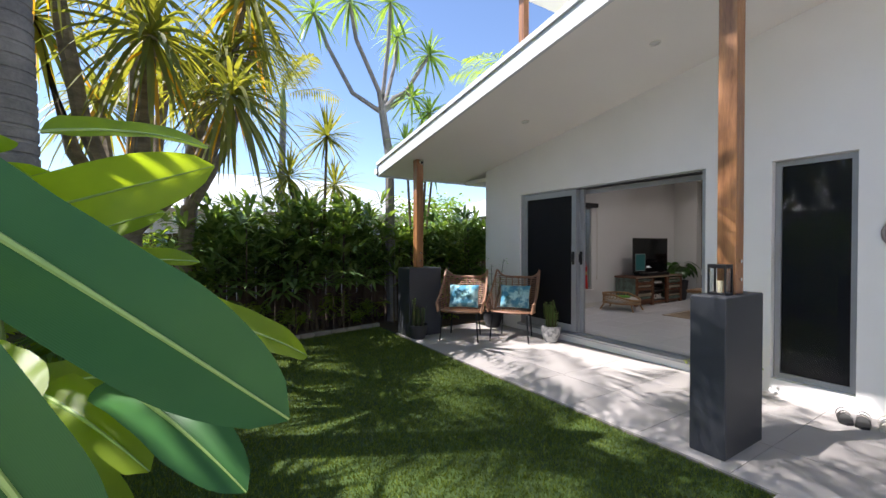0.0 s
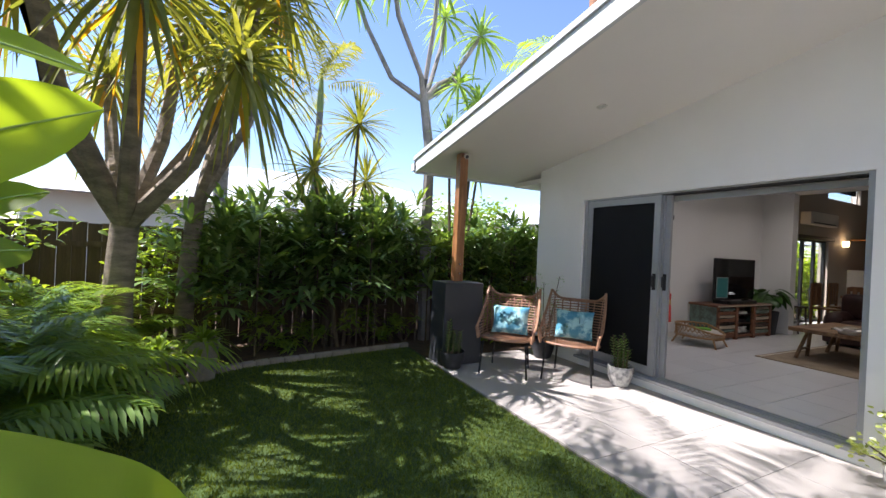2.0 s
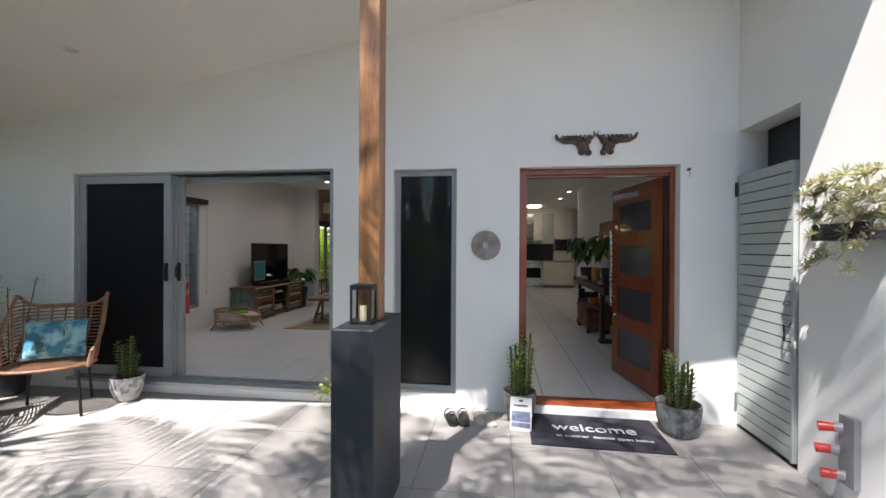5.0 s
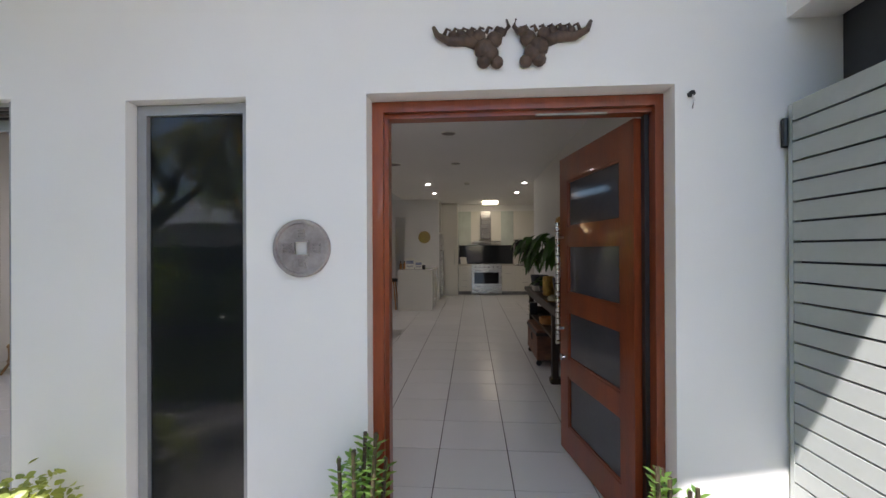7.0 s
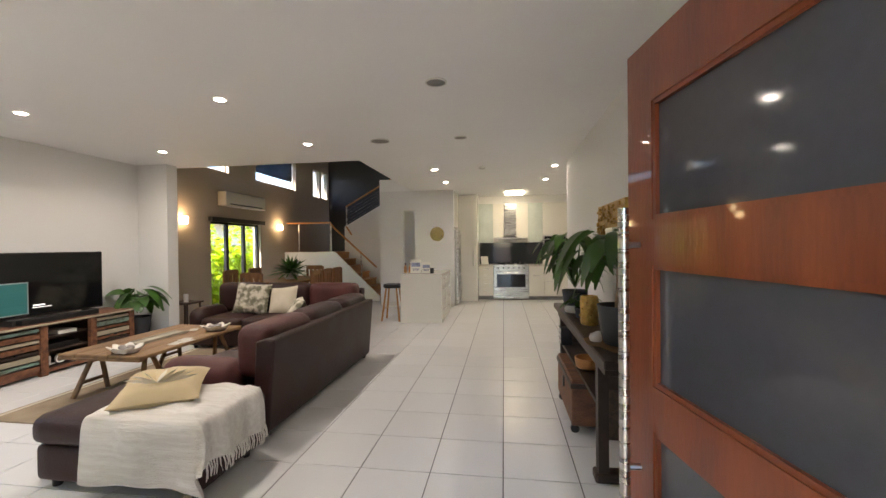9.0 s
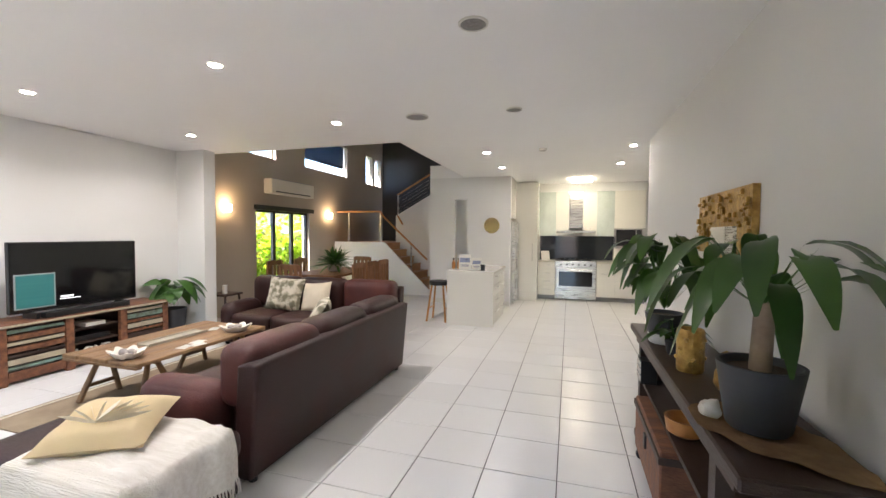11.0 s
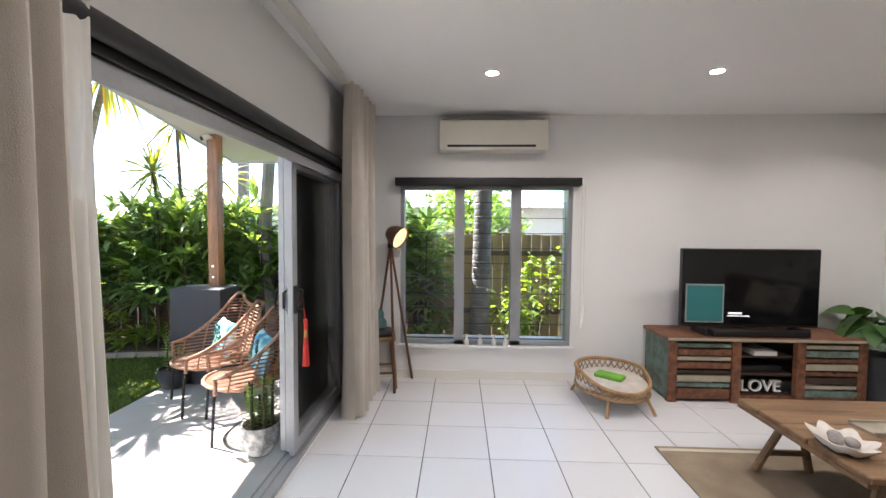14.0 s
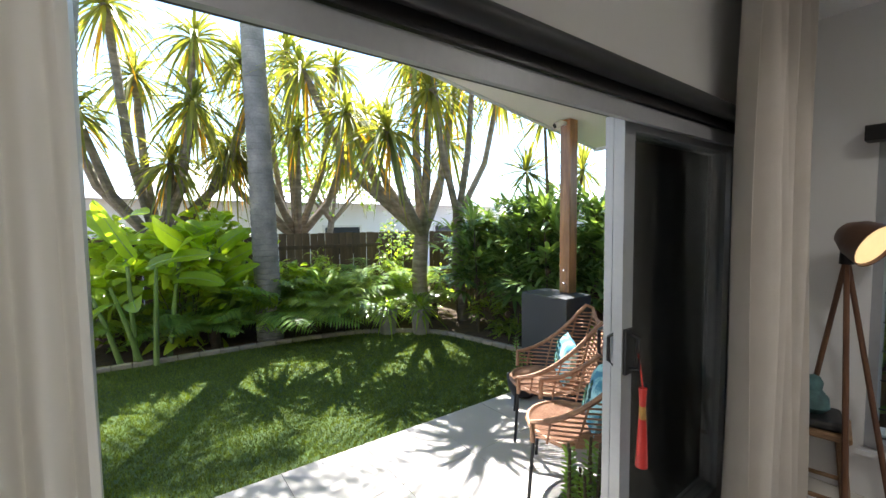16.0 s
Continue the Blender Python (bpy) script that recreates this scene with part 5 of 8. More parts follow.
# gate
gate = thing("gate", pose(0.705, -0.02, PZ + 0.03), "pale grey-green slatted side gate, closed", "gate")
bm = B()
span(bm, (.0, -.62, 0), (.035, -.60, 1.96)); span(bm, (.0, -.025, 0), (.035, -.005, 1.96)); span(bm, (.012, -.6, .0), (.03, -.025, .015))
part("gate_frame", bm, GATE, gate)
bm = B()
box(bm, (0, 0, 0), (.018, .572, .0695))
slat = mesh_of("slat", bm, GATE)
for i in range(25):
    child("slat", slat, gate, pose(.010, -.3125, .05 + i * .0783))
# Black sheet behind the slats paints the shade in their gaps.
bm = B(); span(bm, (.032, -.60, .0), (.036, -.025, 1.96)); part("backing", bm, BLACK, gate, "black sheet added for the shade in the slat gaps")
for z in (.14, 1.80):
    bm = B(); span(bm, (-.012, .0, z), (.02, .018, z + .11)); cyl(bm, (-.012, -.005, z), (-.012, -.005, z + .11), .010, seg=8); part("hinge", bm, BLACK if z > 1 else STEEL, gate, "gate hinge")
bm = B(); cyl(bm, (-.03, -.585, 1.03), (.0, -.585, 1.03), .02, seg=12); part("knob", bm, CHROME, gate, "small round gate knob", True)
bm = B(); tube(bm, [(.0, -.60, .78), (-.04, -.60, .79), (-.04, -.60, .89), (.0, -.60, .90)], .008, 6); part("pull_handle", bm, BLACK, gate, "black pull handle", True)

# succulents in wall planters
for i, (y, z, sd) in enumerate(((-1.0, 1.37, 5),)):
    t = thing("wall_planter", pose(0.715, y, z), "pale rosette succulents in a dark wall planter", "planter")
    bm = B(); span(bm, (-.14, -.35, 0), (0, .02, .05)); span(bm, (-.14, -.35, .05), (-.125, .02, .09)); span(bm, (-.125, .005, .05), (0, .02, .09)); part("trough", bm, DARKPOT, t)
    lv = Leaves()
    rj = random.Random(sd)
    for k in range(64):
        c = Vector((-rj.uniform(.04, .20), rj.uniform(-.38, .04), rj.uniform(-.02, .34)))
        if c.z < .08 and rj.random() < .3:
            c.z -= rj.uniform(.08, .2); c.x = -.16
        lv.head(c, 24, rj.uniform(.06, .085), .017, rj, -10, 85, .1, 2, Vector((-.6, rj.uniform(-.4, .4), .6)).normalized())
    lv.part("leaves", SUCG, t)
# hose reel fittings: red and grey nozzles on a bracket
t = thing("hose_fittings", pose(0.705, -1.03, 0.30), "red and grey hose nozzles hung on a wall bracket", "hose fitting")
RED = mat("red_plastic", (0.55, 0.03, 0.02), 0.35, color2=(0.45, 0.025, 0.02), scale=6)
GREYP = mat("grey_plastic", (0.28, 0.28, 0.29), 0.45, scale=6)
bm = B(); span(bm, (-.02, -.10, -.25), (.013, .0, .12)); part("bracket", bm, GREYP, t)
for i, (z, dy) in enumerate(((.05, 0.0), (-.08, .02), (-.2, -.02))):
    bm = B(); cyl(bm, (-.03, dy - .02, z), (-.11, dy + .02, z - .01), .022, .026, 14); part("nozzle", bm, RED, t, "red plastic nozzle", True)
    bm = B(); cyl(bm, (-.02, dy - .03, z), (-.05, dy - .01, z), .027, .027, 14); part("collar", bm, GREYP, t, "grey plastic collar", True)
# hook by the door
t = thing("wall_hook", pose(0.345, 0.0, 1.965), "small dark wall hook by the entry", "hook")
bm = B(); cyl(bm, (0, 0, 0), (0, -.02, 0), .012, seg=10); part("base", bm, BLACK, t, "", True)
bm = B(); tube(bm, [(0, -.018, -.005), (0, -.03, -.03), (0, -.022, -.05), (0.004, -.012, -.06)], .003, 5); part("loop", bm, CHROME, t, "thin wire loop", True)

# door mat with its words
RUBBER = mat("mat_fibre", (0.035, 0.033, 0.045), 0.95, color2=(0.022, 0.021, 0.03), scale=20, bump=0.6, bscale=220)
LETTER = mat("mat_lettering", (0.62, 0.62, 0.64), 0.9, scale=10)
dm = thing("door_mat", pose(-0.44, -0.29, PZ, 0, 0, -1), "dark charcoal door mat with pale welcome lettering", "mat")
bm = B(); box(bm, (0, 0, .006), (.98, .56, .010)); bevel(bm, .003, 1); part("mat_body", bm, RUBBER, dm)


def words(text, size, m, material, parent, thick=0.0015, name="lettering", label=""):
    cu = bpy.data.curves.new(name, "FONT")
    cu.body, cu.size, cu.extrude, cu.align_x, cu.align_y = text, size, thick, "CENTER", "CENTER"
    ob = new(name, cu)
    me = bpy.data.meshes.new_from_object(ob)
    bpy.data.objects.remove(ob)
    me.materials.append(material)
    o2 = new(name, me)
    o2.parent = parent
    o2.matrix_basis = m
    if label:
        o2["label"] = label
    return o2


words("welcome", .17, pose(0, .03, .0135), LETTER, dm, label="pale welcome lettering")
words("to another", .055, pose(-.18, -.115, .0135), LETTER, dm)
bm = B(); box(bm, (.045, -.115, .0135), (.15, .028, .003)); part("name_bar", bm, LETTER, dm, "pale bar")
words("open home", .055, pose(.265, -.115, .0135), LETTER, dm)

# sign card against the pot
t = thing("sign_card", pose(-1.0, -0.345, PZ, -8, 0, -8), "small white printed card leaning on the pot", "sign")
bm = B(); box(bm, (0, 0, .125), (.165, .006, .25)); part("card", bm, WHITE2, t)
bm = B(); box(bm, (0, -.005, .11), (.14, .004, .075)); box(bm, (0, -.005, .045), (.14, .004, .03)); part("picture", bm, mat("print_blue_grey", (.30, .34, .50), .6, color2=(.12, .14, .22), scale=25), t, "blue grey printed picture")
bm = B(); box(bm, (0, -.005, .225), (.03, .004, .016)); box(bm, (0, -.005, .19), (.11, .004, .010)); part("text_bars", bm, mat("print_navy", (.10, .11, .25), .6, scale=9), t, "navy text bars")


def shoe(m, material, label, group):
    t = thing("sandal", m, label, "shoe", group)
    bm = B()
    pts = [(-.04, -.10), (.0, -.125), (.04, -.10), (.045, -.02), (.038, .09), (.0, .125), (-.038, .09), (-.04, -.02)]
    lo = [bm.verts.new((x, y, 0)) for x, y in pts]; hi = [bm.verts.new((x, y, .022)) for x, y in pts]
    bm.faces.new(lo[::-1]); bm.faces.new(hi)
    for i in range(8):
        bm.faces.new((lo[i], lo[(i + 1) % 8], hi[(i + 1) % 8], hi[i]))
    bevel(bm, .006, 2)
    part("sole", bm, material, t, "", True)
    for yy, hgt in ((-.05, .055), (-.01, .06), (.08, .055)):
        bm = B()
        n = 9
        arc = [(-.042 * math.cos(math.pi * k / (n - 1)), yy, .02 + hgt * math.sin(math.pi * k / (n - 1))) for k in range(n)]
        a = [bm.verts.new((x, y - .014, z)) for x, y, z in arc]; b = [bm.verts.new((x, y + .014, z)) for x, y, z in arc]
        for k in range(n - 1):
            bm.faces.new((a[k], a[k + 1], b[k + 1], b[k]))
        bmesh.ops.solidify(bm, geom=bm.faces[:], thickness=.004)
        part("strap", bm, material, t, "", True)


SHB, SHW = mat("black_leather", (.012, .012, .013), .5, scale=9), mat("white_strap", (.62, .58, .50), .6, scale=9)
for x, y, r in ((-1.55, -.24, 20), (-1.45, -.23, 10)):
    shoe(pose(x, y, PZ, 0, 0, r), SHB, "black strappy sandal on the paving", "black sandals")
for x, y, r in ((-1.33, -.20, 15), (-1.24, -.22, 12)):
    shoe(pose(x, y, PZ, 0, 0, r), SHW, "cream strappy sandal on the paving", "cream sandals")

# small round soffit downlights
for x, y in ((-2.72, -.83), (-4.45, -.8), (-1.02, -.85)):
    t = thing("soffit_light", Matrix.Translation((x, y, soffit_z(x) - .001)) @ Matrix.Rotation(-math.atan(.16), 4, "Y"), "small round white soffit downlight", "downlight", "soffit downlights")
    bm = B(); lathe(bm, [(.05, 0), (.05, -.008), (.036, -.008), (.036, 0)], 20, caps=False); part("ring", bm, WHITE2, t, "", True)
    bm = B(); cyl(bm, (0, 0, -.003), (0, 0, 0), .034, seg=20); part("face", bm, mat("lamp_face_off", (.6, .6, .58), .3, scale=4), t, "unlit lamp face")

# ---- openings in the front wall ----
def frame_bars(bm, x0, x1, z0, z1, w, y0, y1, sill=None):
    span(bm, (x0, y0, z0), (x0 + w, y1, z1)); span(bm, (x1 - w, y0, z0), (x1, y1, z1))
    span(bm, (x0 + w, y0, z1 - w), (x1 - w, y1, z1)); span(bm, (x0 + w, y0, z0), (x1 - w, y1, z0 + (sill or w)))


door1 = thing("door_1", pose(0, 0, 0), "grey aluminium sliding door, half open, with a black screen panel", "sliding door", kind="structure")
bm = B(); span(bm, (SD[0], .03, 0), (SD[0] + .045, .19, SD[2])); span(bm, (SD[1] - .045, .03, 0), (SD[1], .19, SD[2])); span(bm, (SD[0] + .045, .045, SD[2] - .018), (SD[1] - .045, .185, SD[2])); span(bm, (SD[0] + .045, .03, 0), (SD[1] - .045, .19, .03))
span(bm, (SD[0] + .045, .075, .03), (SD[1] - .045, .085, .042)); span(bm, (SD[0] + .045, .125, .03), (SD[1] - .045, .135, .042)); part("door_frame", bm, ALU, door1)
# Black strips under the head: the grooves' shade is put into colour.
for y in (.062, .105, .148):
    bm = B(); span(bm, (SD[0] + .05, y - .012, SD[2] - .023), (SD[1] - .05, y + .012, SD[2] - .016)); part("head_track", bm, BLACK, door1, "black strip for the shade in a groove of the head")
MX = -4.32


def slide_panel(name, x0, x1, y, fill, fmat, label):
    bm = B(); frame_bars(bm, x0, x1, .045, SD[2] - .024, .075, y, y + .035, .09)
    p = part(name, bm, ALU, door1, label)
    bm = B(); span(bm, (x0 + .07, y + .014, .12), (x1 - .07, y + .02, SD[2] - .09))
    g = part("infill", bm, fmat, p, fill)
    return p


sc = slide_panel("screen_panel", -5.36, MX - .02, .045, "black security mesh", SCREEN, "sliding security screen panel")
gl = slide_panel("glass_panel", -5.32, -4.275, .13, "clear door glass", GLASS, "sliding glass panel")
fx = slide_panel("fixed_panel", -5.35, -4.33, .088, "clear fixed glass", GLASS, "fixed glass panel")
for x, y in ((MX - .06, .03), (-4.315, .115)):
    bm = B(); span(bm, (x - .02, y, .98), (x + .02, y + .016, 1.16)); bevel(bm, .005, 1); tube(bm, [(x, y, 1.0), (x, y - .03, 1.02), (x, y - .03, 1.12), (x, y, 1.14)], .008, 6)
    part("handle", bm, BLACK, sc if y < .1 else gl, "black door handle")
bm = B(); span(bm, (-4.345, .165, .99), (-4.285, .178, 1.17)); tube(bm, [(-4.315, .17, 1.01), (-4.315, .215, 1.02), (-4.315, .215, 1.14), (-4.315, .17, 1.15)], .009, 6); part("handle", bm, BLACK, gl, "black inside handle")
bm = B(); span(bm, (SD[0] - .02, -.035, -.005), (SD[1] + .02, .03, .025)); part("sill", bm, ALU, door1, "projecting grey sill")

win2 = thing("window_2", pose(0, 0, 0), "tall narrow grey aluminium window with a black screen", "window", kind="structure")
bm = B(); frame_bars(bm, SW[0] + .005, SW[1] - .005, SW[2] + .003, SW[3] - .005, .045, .06, .14, .05); part("window_frame", bm, ALU, win2)
bm = B(); span(bm, (SW[0] + .045, .085, SW[2] + .045), (SW[1] - .045, .092, SW[3] - .05)); part("screen", bm, SCREEN, win2, "black mesh screen")
bm = B(); span(bm, (SW[0] + .045, .078, SW[2] + .045), (SW[1] - .045, .081, SW[3] - .05)); g = part("pane", bm, GLASS, win2, "clear glass")
for i in range(10):
    bm = B(); box(bm, ((SW[0] + SW[1]) / 2, .105, .2 + i * .18), (.5, .012, .012)); part("louvre_edge", bm, BLACK, win2)

# entry door
en = thing("door_2", pose(0, 0, 0), "red-brown timber entry door with four frosted panes, standing open", "door", kind="structure")
bm = B()
span(bm, (EN[0], .10, 0.0), (EN[0] + .05, .20, EN[2] - .003)); span(bm, (EN[1] - .035, .10, 0.0), (EN[1], .20, EN[2] - .003)); span(bm, (EN[0] + .05, .10, EN[2] - .05), (EN[1] - .035, .20, EN[2] - .003))
span(bm, (EN[0] + .05, .13, .0), (EN[0] + .07, .20, EN[2] - .05)); span(bm, (EN[0] + .07, .13, EN[2] - .07), (EN[1] - .035, .20, EN[2] - .05))
span(bm, (EN[0], .05, -.028), (EN[1], .20, .0))
part("door_frame", bm, DOORWOOD, en)
# Black strip added in the hinge gap, which is dark only from shade.
bm = B(); span(bm, (EN[1] - .054, .165, .002), (EN[1] - .034, .205, EN[2] - .053)); part("door_seal", bm, BLACK, en, "black strip added for the shade in the hinge gap")
hx, hy, fx_, fy_ = .218, .205, .07, 1.09
ang = math.degrees(math.atan2(fy_ - hy, fx_ - hx))
LW, LH = math.hypot(fx_ - hx, fy_ - hy), 1.925
leafm = pose(hx, hy, .012, 0, 0, ang)
bm = B()
st = .125
zs = [0, .20, .535, .655, .99, 1.11, 1.445, 1.565, LH]
rails = [(0, .17), (.50, .615), (.925, 1.04), (1.35, 1.465), (1.765, LH)]
span(bm, (0, -.022, 0), (st, .022, LH)); span(bm, (LW - st, -.022, 0), (LW, .022, LH))
for a, b in rails:
    span(bm, (st, -.022, a), (LW - st, .022, b))
dl = part("door_leaf", bm, DOORWOOD, en)
dl.matrix_basis = leafm
FROST = mat("frosted_glass", (0.085, 0.085, 0.092), 0.07, color2=(0.07, 0.07, 0.078), scale=2, spec=0.45, rvar=0.02)
for (a, b), (c, d) in zip(rails, rails[1:]):
    bm = B(); span(bm, (st - .004, -.008, b - .004), (LW - st + .004, .008, c + .004)); part("pane", bm, FROST, dl, "frosted grey glass pane")
    bm = B(); frame_bars(bm, st, LW - st, b, c, .012, -.018, .018); part("bead", bm, DOORWOOD, dl)
for sy in (-1, 1):
    bm = B(); cyl(bm, (LW - .06, sy * .065, .70), (LW - .06, sy * .065, 1.50), .014, seg=12); cyl(bm, (LW - .06, 0, .80), (LW - .06, sy * .065, .80), .009, seg=8); cyl(bm, (LW - .06, 0, 1.40), (LW - .06, sy * .065, 1.40), .009, seg=8)
    part("pull_bar", bm, STEEL, dl, "long steel pull bar", True)
    bm = B(); cyl(bm, (LW - .06, sy * .02, .61), (LW - .06, sy * .045, .61), .026, .022, 16); part("lock", bm, CHROME, dl, "round steel lock", True)
for z in (.2, 1.0, 1.7):
    bm = B(); cyl(bm, (hx + .018, hy + .012, z), (hx + .018, hy + .012, z + .1), .007, seg=8); part("hinge", bm, STEEL, en, "steel hinge")
BRONZE_ = mat("dull_plate", (0.30, 0.27, 0.22), 0.5, metal=0.6, scale=5)
bm = B(); span(bm, (-.26, .11, EN[2] - .08), (.05, .13, EN[2] - .072)); part("closer_plate", bm, BRONZE_, en, "pale closer plate in the door head")


bm = B(); span(bm, (-5.87, .40, soffit_z(-5.8) + .2), (-5.75, .52, 5.55)); solid("timber_post", bm, POSTWOOD, None, "square oiled timber post of the upper storey", "post", "upper posts")

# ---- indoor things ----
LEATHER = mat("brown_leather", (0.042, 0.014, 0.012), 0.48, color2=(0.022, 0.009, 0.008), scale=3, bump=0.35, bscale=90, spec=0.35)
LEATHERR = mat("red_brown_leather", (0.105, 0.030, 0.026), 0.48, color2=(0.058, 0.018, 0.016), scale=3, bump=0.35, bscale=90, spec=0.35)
THROW = mat("cream_knit", (0.84, 0.81, 0.76), 0.95, color2=(0.72, 0.68, 0.62), scale=14, stretch=(0.15, 3, 3), bump=1.0, bscale=60)
YELLOW = mat("straw_linen", (0.64, 0.52, 0.32), 0.9, color2=(0.57, 0.45, 0.27), scale=4, bump=0.3, bscale=260)
CREAM = mat("cream_linen", (0.66, 0.58, 0.45), 0.9, color2=(0.58, 0.50, 0.38), scale=5, bump=0.3, bscale=260)
LEAFPRINT = mat("leaf_print_linen", (0.58, 0.53, 0.43), 0.9, color2=(0.16, 0.15, 0.10), scale=11, bump=0.2, bscale=200, contrast=0.14)
RUSTIC = mat("rustic_timber", (0.30, 0.18, 0.09), 0.6, color2=(0.16, 0.085, 0.04), scale=3, stretch=(4, 0.6, 4), bump=0.4, bscale=40)
DARKWOOD = mat("dark_timber", (0.045, 0.024, 0.016), 0.45, color2=(0.025, 0.013, 0.009), scale=3, stretch=(4, 0.6, 4), bump=0.3, bscale=40)
REDWOOD = mat("reclaimed_timber", (0.24, 0.10, 0.045), 0.55, color2=(0.10, 0.035, 0.018), scale=5, stretch=(1, 4, 4), bump=0.4, bscale=40)
HONEY = mat("honey_timber", (0.52, 0.245, 0.075), 0.32, color2=(0.40, 0.17, 0.045), scale=3, stretch=(0.6, 4, 4), bump=0.15, bscale=40)
CHAIRWOOD = mat("chair_timber", (0.26, 0.12, 0.05), 0.5, color2=(0.16, 0.07, 0.03), scale=3, stretch=(4, 4, 0.6), bump=0.2, bscale=40)
TRIPOD = mat("tripod_timber", (0.17, 0.075, 0.035), 0.5, color2=(0.10, 0.04, 0.02), scale=4, stretch=(4, 4, 0.6))
CANEW = mat("honey_cane", (0.42, 0.25, 0.11), 0.5, color2=(0.28, 0.15, 0.06), scale=14, bump=0.3)
RUG = mat("jute_rug", (0.36, 0.28, 0.19), 0.95, color2=(0.28, 0.21, 0.14), scale=6, bump=0.8, bscale=180)
CURTAIN = mat("linen_curtain", (0.58, 0.53, 0.47), 0.9, color2=(0.52, 0.47, 0.41), scale=5, bump=0.2, bscale=300)
SHELLW = mat("shell_white", (0.74, 0.70, 0.64), 0.35, color2=(0.62, 0.57, 0.50), scale=12)
GOLD = mat("gold_leaf", (0.62, 0.40, 0.12), 0.4, metal=0.6, color2=(0.38, 0.22, 0.06), scale=25, bump=0.6, bscale=60)
TVBLACK = mat("screen_black", (0.006, 0.007, 0.008), 0.08, scale=2, rvar=0.02)
SPLASH = mat("grey_splashback", (0.045, 0.052, 0.062), 0.06, color2=(0.04, 0.046, 0.055), scale=2, rvar=0.02)
OVENGLASS = mat("oven_glass", (0.02, 0.02, 0.022), 0.06, scale=2, rvar=0.02)
ACW = mat("white_plastic", (0.70, 0.66, 0.58), 0.4, color2=(0.66, 0.62, 0.54), scale=3)
LAMPON = mat("lamp_lit", (0.9, 0.9, 0.85), 0.5, emit=(1.0, 0.94, 0.84), estr=25.0)
SCONCE = mat("sconce_lit", (0.9, 0.85, 0.7), 0.5, emit=(1.0, 0.72, 0.38), estr=3.5)
POTW = mat("white_glaze", (0.72, 0.70, 0.66), 0.3, scale=4)
SLATEPOT = mat("slate_pot", (0.045, 0.05, 0.06), 0.55, color2=(0.035, 0.038, 0.046), scale=6)
MAGNOLIA = leaf_mat("leaf_indoor", (0.06, 0.15, 0.03), (0.02, 0.06, 0.014), 0.12, 0.3)
MIRROR = mat("mirror_glass", (0.85, 0.85, 0.85), 0.02, metal=1.0, scale=2, rvar=0.0)


def soft(bm, a, b, r=0.05, seg=4, puff=0.0):
    """A box with rounded edges; puff swells its faces."""
    t = bmesh.new()
    span(t, a, b)
    bmesh.ops.subdivide_edges(t, edges=t.edges[:], cuts=9, use_grid_fill=True)
    c, s = (Vector(a) + Vector(b)) / 2, (Vector(b) - Vector(a)) / 2
    s = Vector((abs(s.x), abs(s.y), abs(s.z)))
    for v in t.verts:
        u = [math.sin(max(-1, min(1, (v.co[i] - c[i]) / s[i])) * math.pi / 2) for i in range(3)]
        d = Vector([u[i] * s[i] for i in range(3)])
        inner = Vector([max(-(s[i] - r), min(s[i] - r, d[i])) for i in range(3)])
        off = d - inner
        if off.length > 1e-6:
            off = off.normalized() * r
        p = inner + off
        for i in range(3):
            j, k = (i + 1) % 3, (i + 2) % 3
            p[i] += puff * u[i] * (1 - u[j] ** 2) * (1 - u[k] ** 2)
        v.co = c + p
    me = bpy.data.meshes.new("tmp")
    t.to_mesh(me)
    t.free()
    bm.from_mesh(me)
    bpy.data.meshes.remove(me)
    return bm


def leather_sofa(m, length, depth, h, label, seats=3, arms=(True, True), corner=False):
    """A low leather sofa. It faces +x, lies along y, and its back stands at x = 0."""
    t = thing("leather_sofa", m, label, "sofa")
    bm = B()
    prof = [(0.03, 0.04), (0.16, 0.04), (0.12, h * .90), (.04, h * .93), (-.03, h * .92)]
    a = [bm.verts.new((x, 0, z)) for x, z in prof]; b = [bm.verts.new((x, length, z)) for x, z in prof]
    bm.faces.new(a); bm.faces.new(b[::-1])
    for i in range(5):
        bm.faces.new((a[(i + 1) % 5], a[i], b[i], b[(i + 1) % 5]))
    bevel(bm, .025, 3)
    part("back_frame", bm, LEATHER, t, "", True)
    bm = B(); soft(bm, (.2, .02, .05), (depth, length - .02, .27), .03); part("base", bm, LEATHER, t, "", True)
    y0, y1 = (.24 if arms[0] else .02), length - (.24 if arms[1] else .02)
    w, wb = (y1 - y0) / seats, (length - .06) / seats
    for i in range(seats):
        bm = B(); soft(bm, (.22, y0 + i * w + .006, .25), (depth + .03, y0 + (i + 1) * w - .006, .44), .055, puff=.02); part("seat_cushion", bm, LEATHER, t, "", True)
        bm = B(); soft(bm, (.03, .03 + i * wb + .002, .42), (.33, .03 + (i + 1) * wb - .002, h + .03), .10, puff=.0)
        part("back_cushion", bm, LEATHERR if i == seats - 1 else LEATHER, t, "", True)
    for k, on in enumerate(arms):
        if on:
            ya = 0 if k == 0 else length - .24
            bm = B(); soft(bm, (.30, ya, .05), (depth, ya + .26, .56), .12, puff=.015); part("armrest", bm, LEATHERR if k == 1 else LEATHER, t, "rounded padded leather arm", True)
    for x, y in ((.08, .08), (depth - .1, .08), (.08, length - .08), (depth - .1, length - .08)):
        bm = B(); cyl(bm, (x, y, 0), (x, y, .06), .025, .03, 10); part("foot", bm, BLACK, t, "short dark foot", True)
    return t


leather_sofa(pose(-2.0, 4.93, 0, 0, 0, 180), 2.30, .95, .80, "dark burgundy-brown leather sofa with its back to the aisle", 3, (True, True))
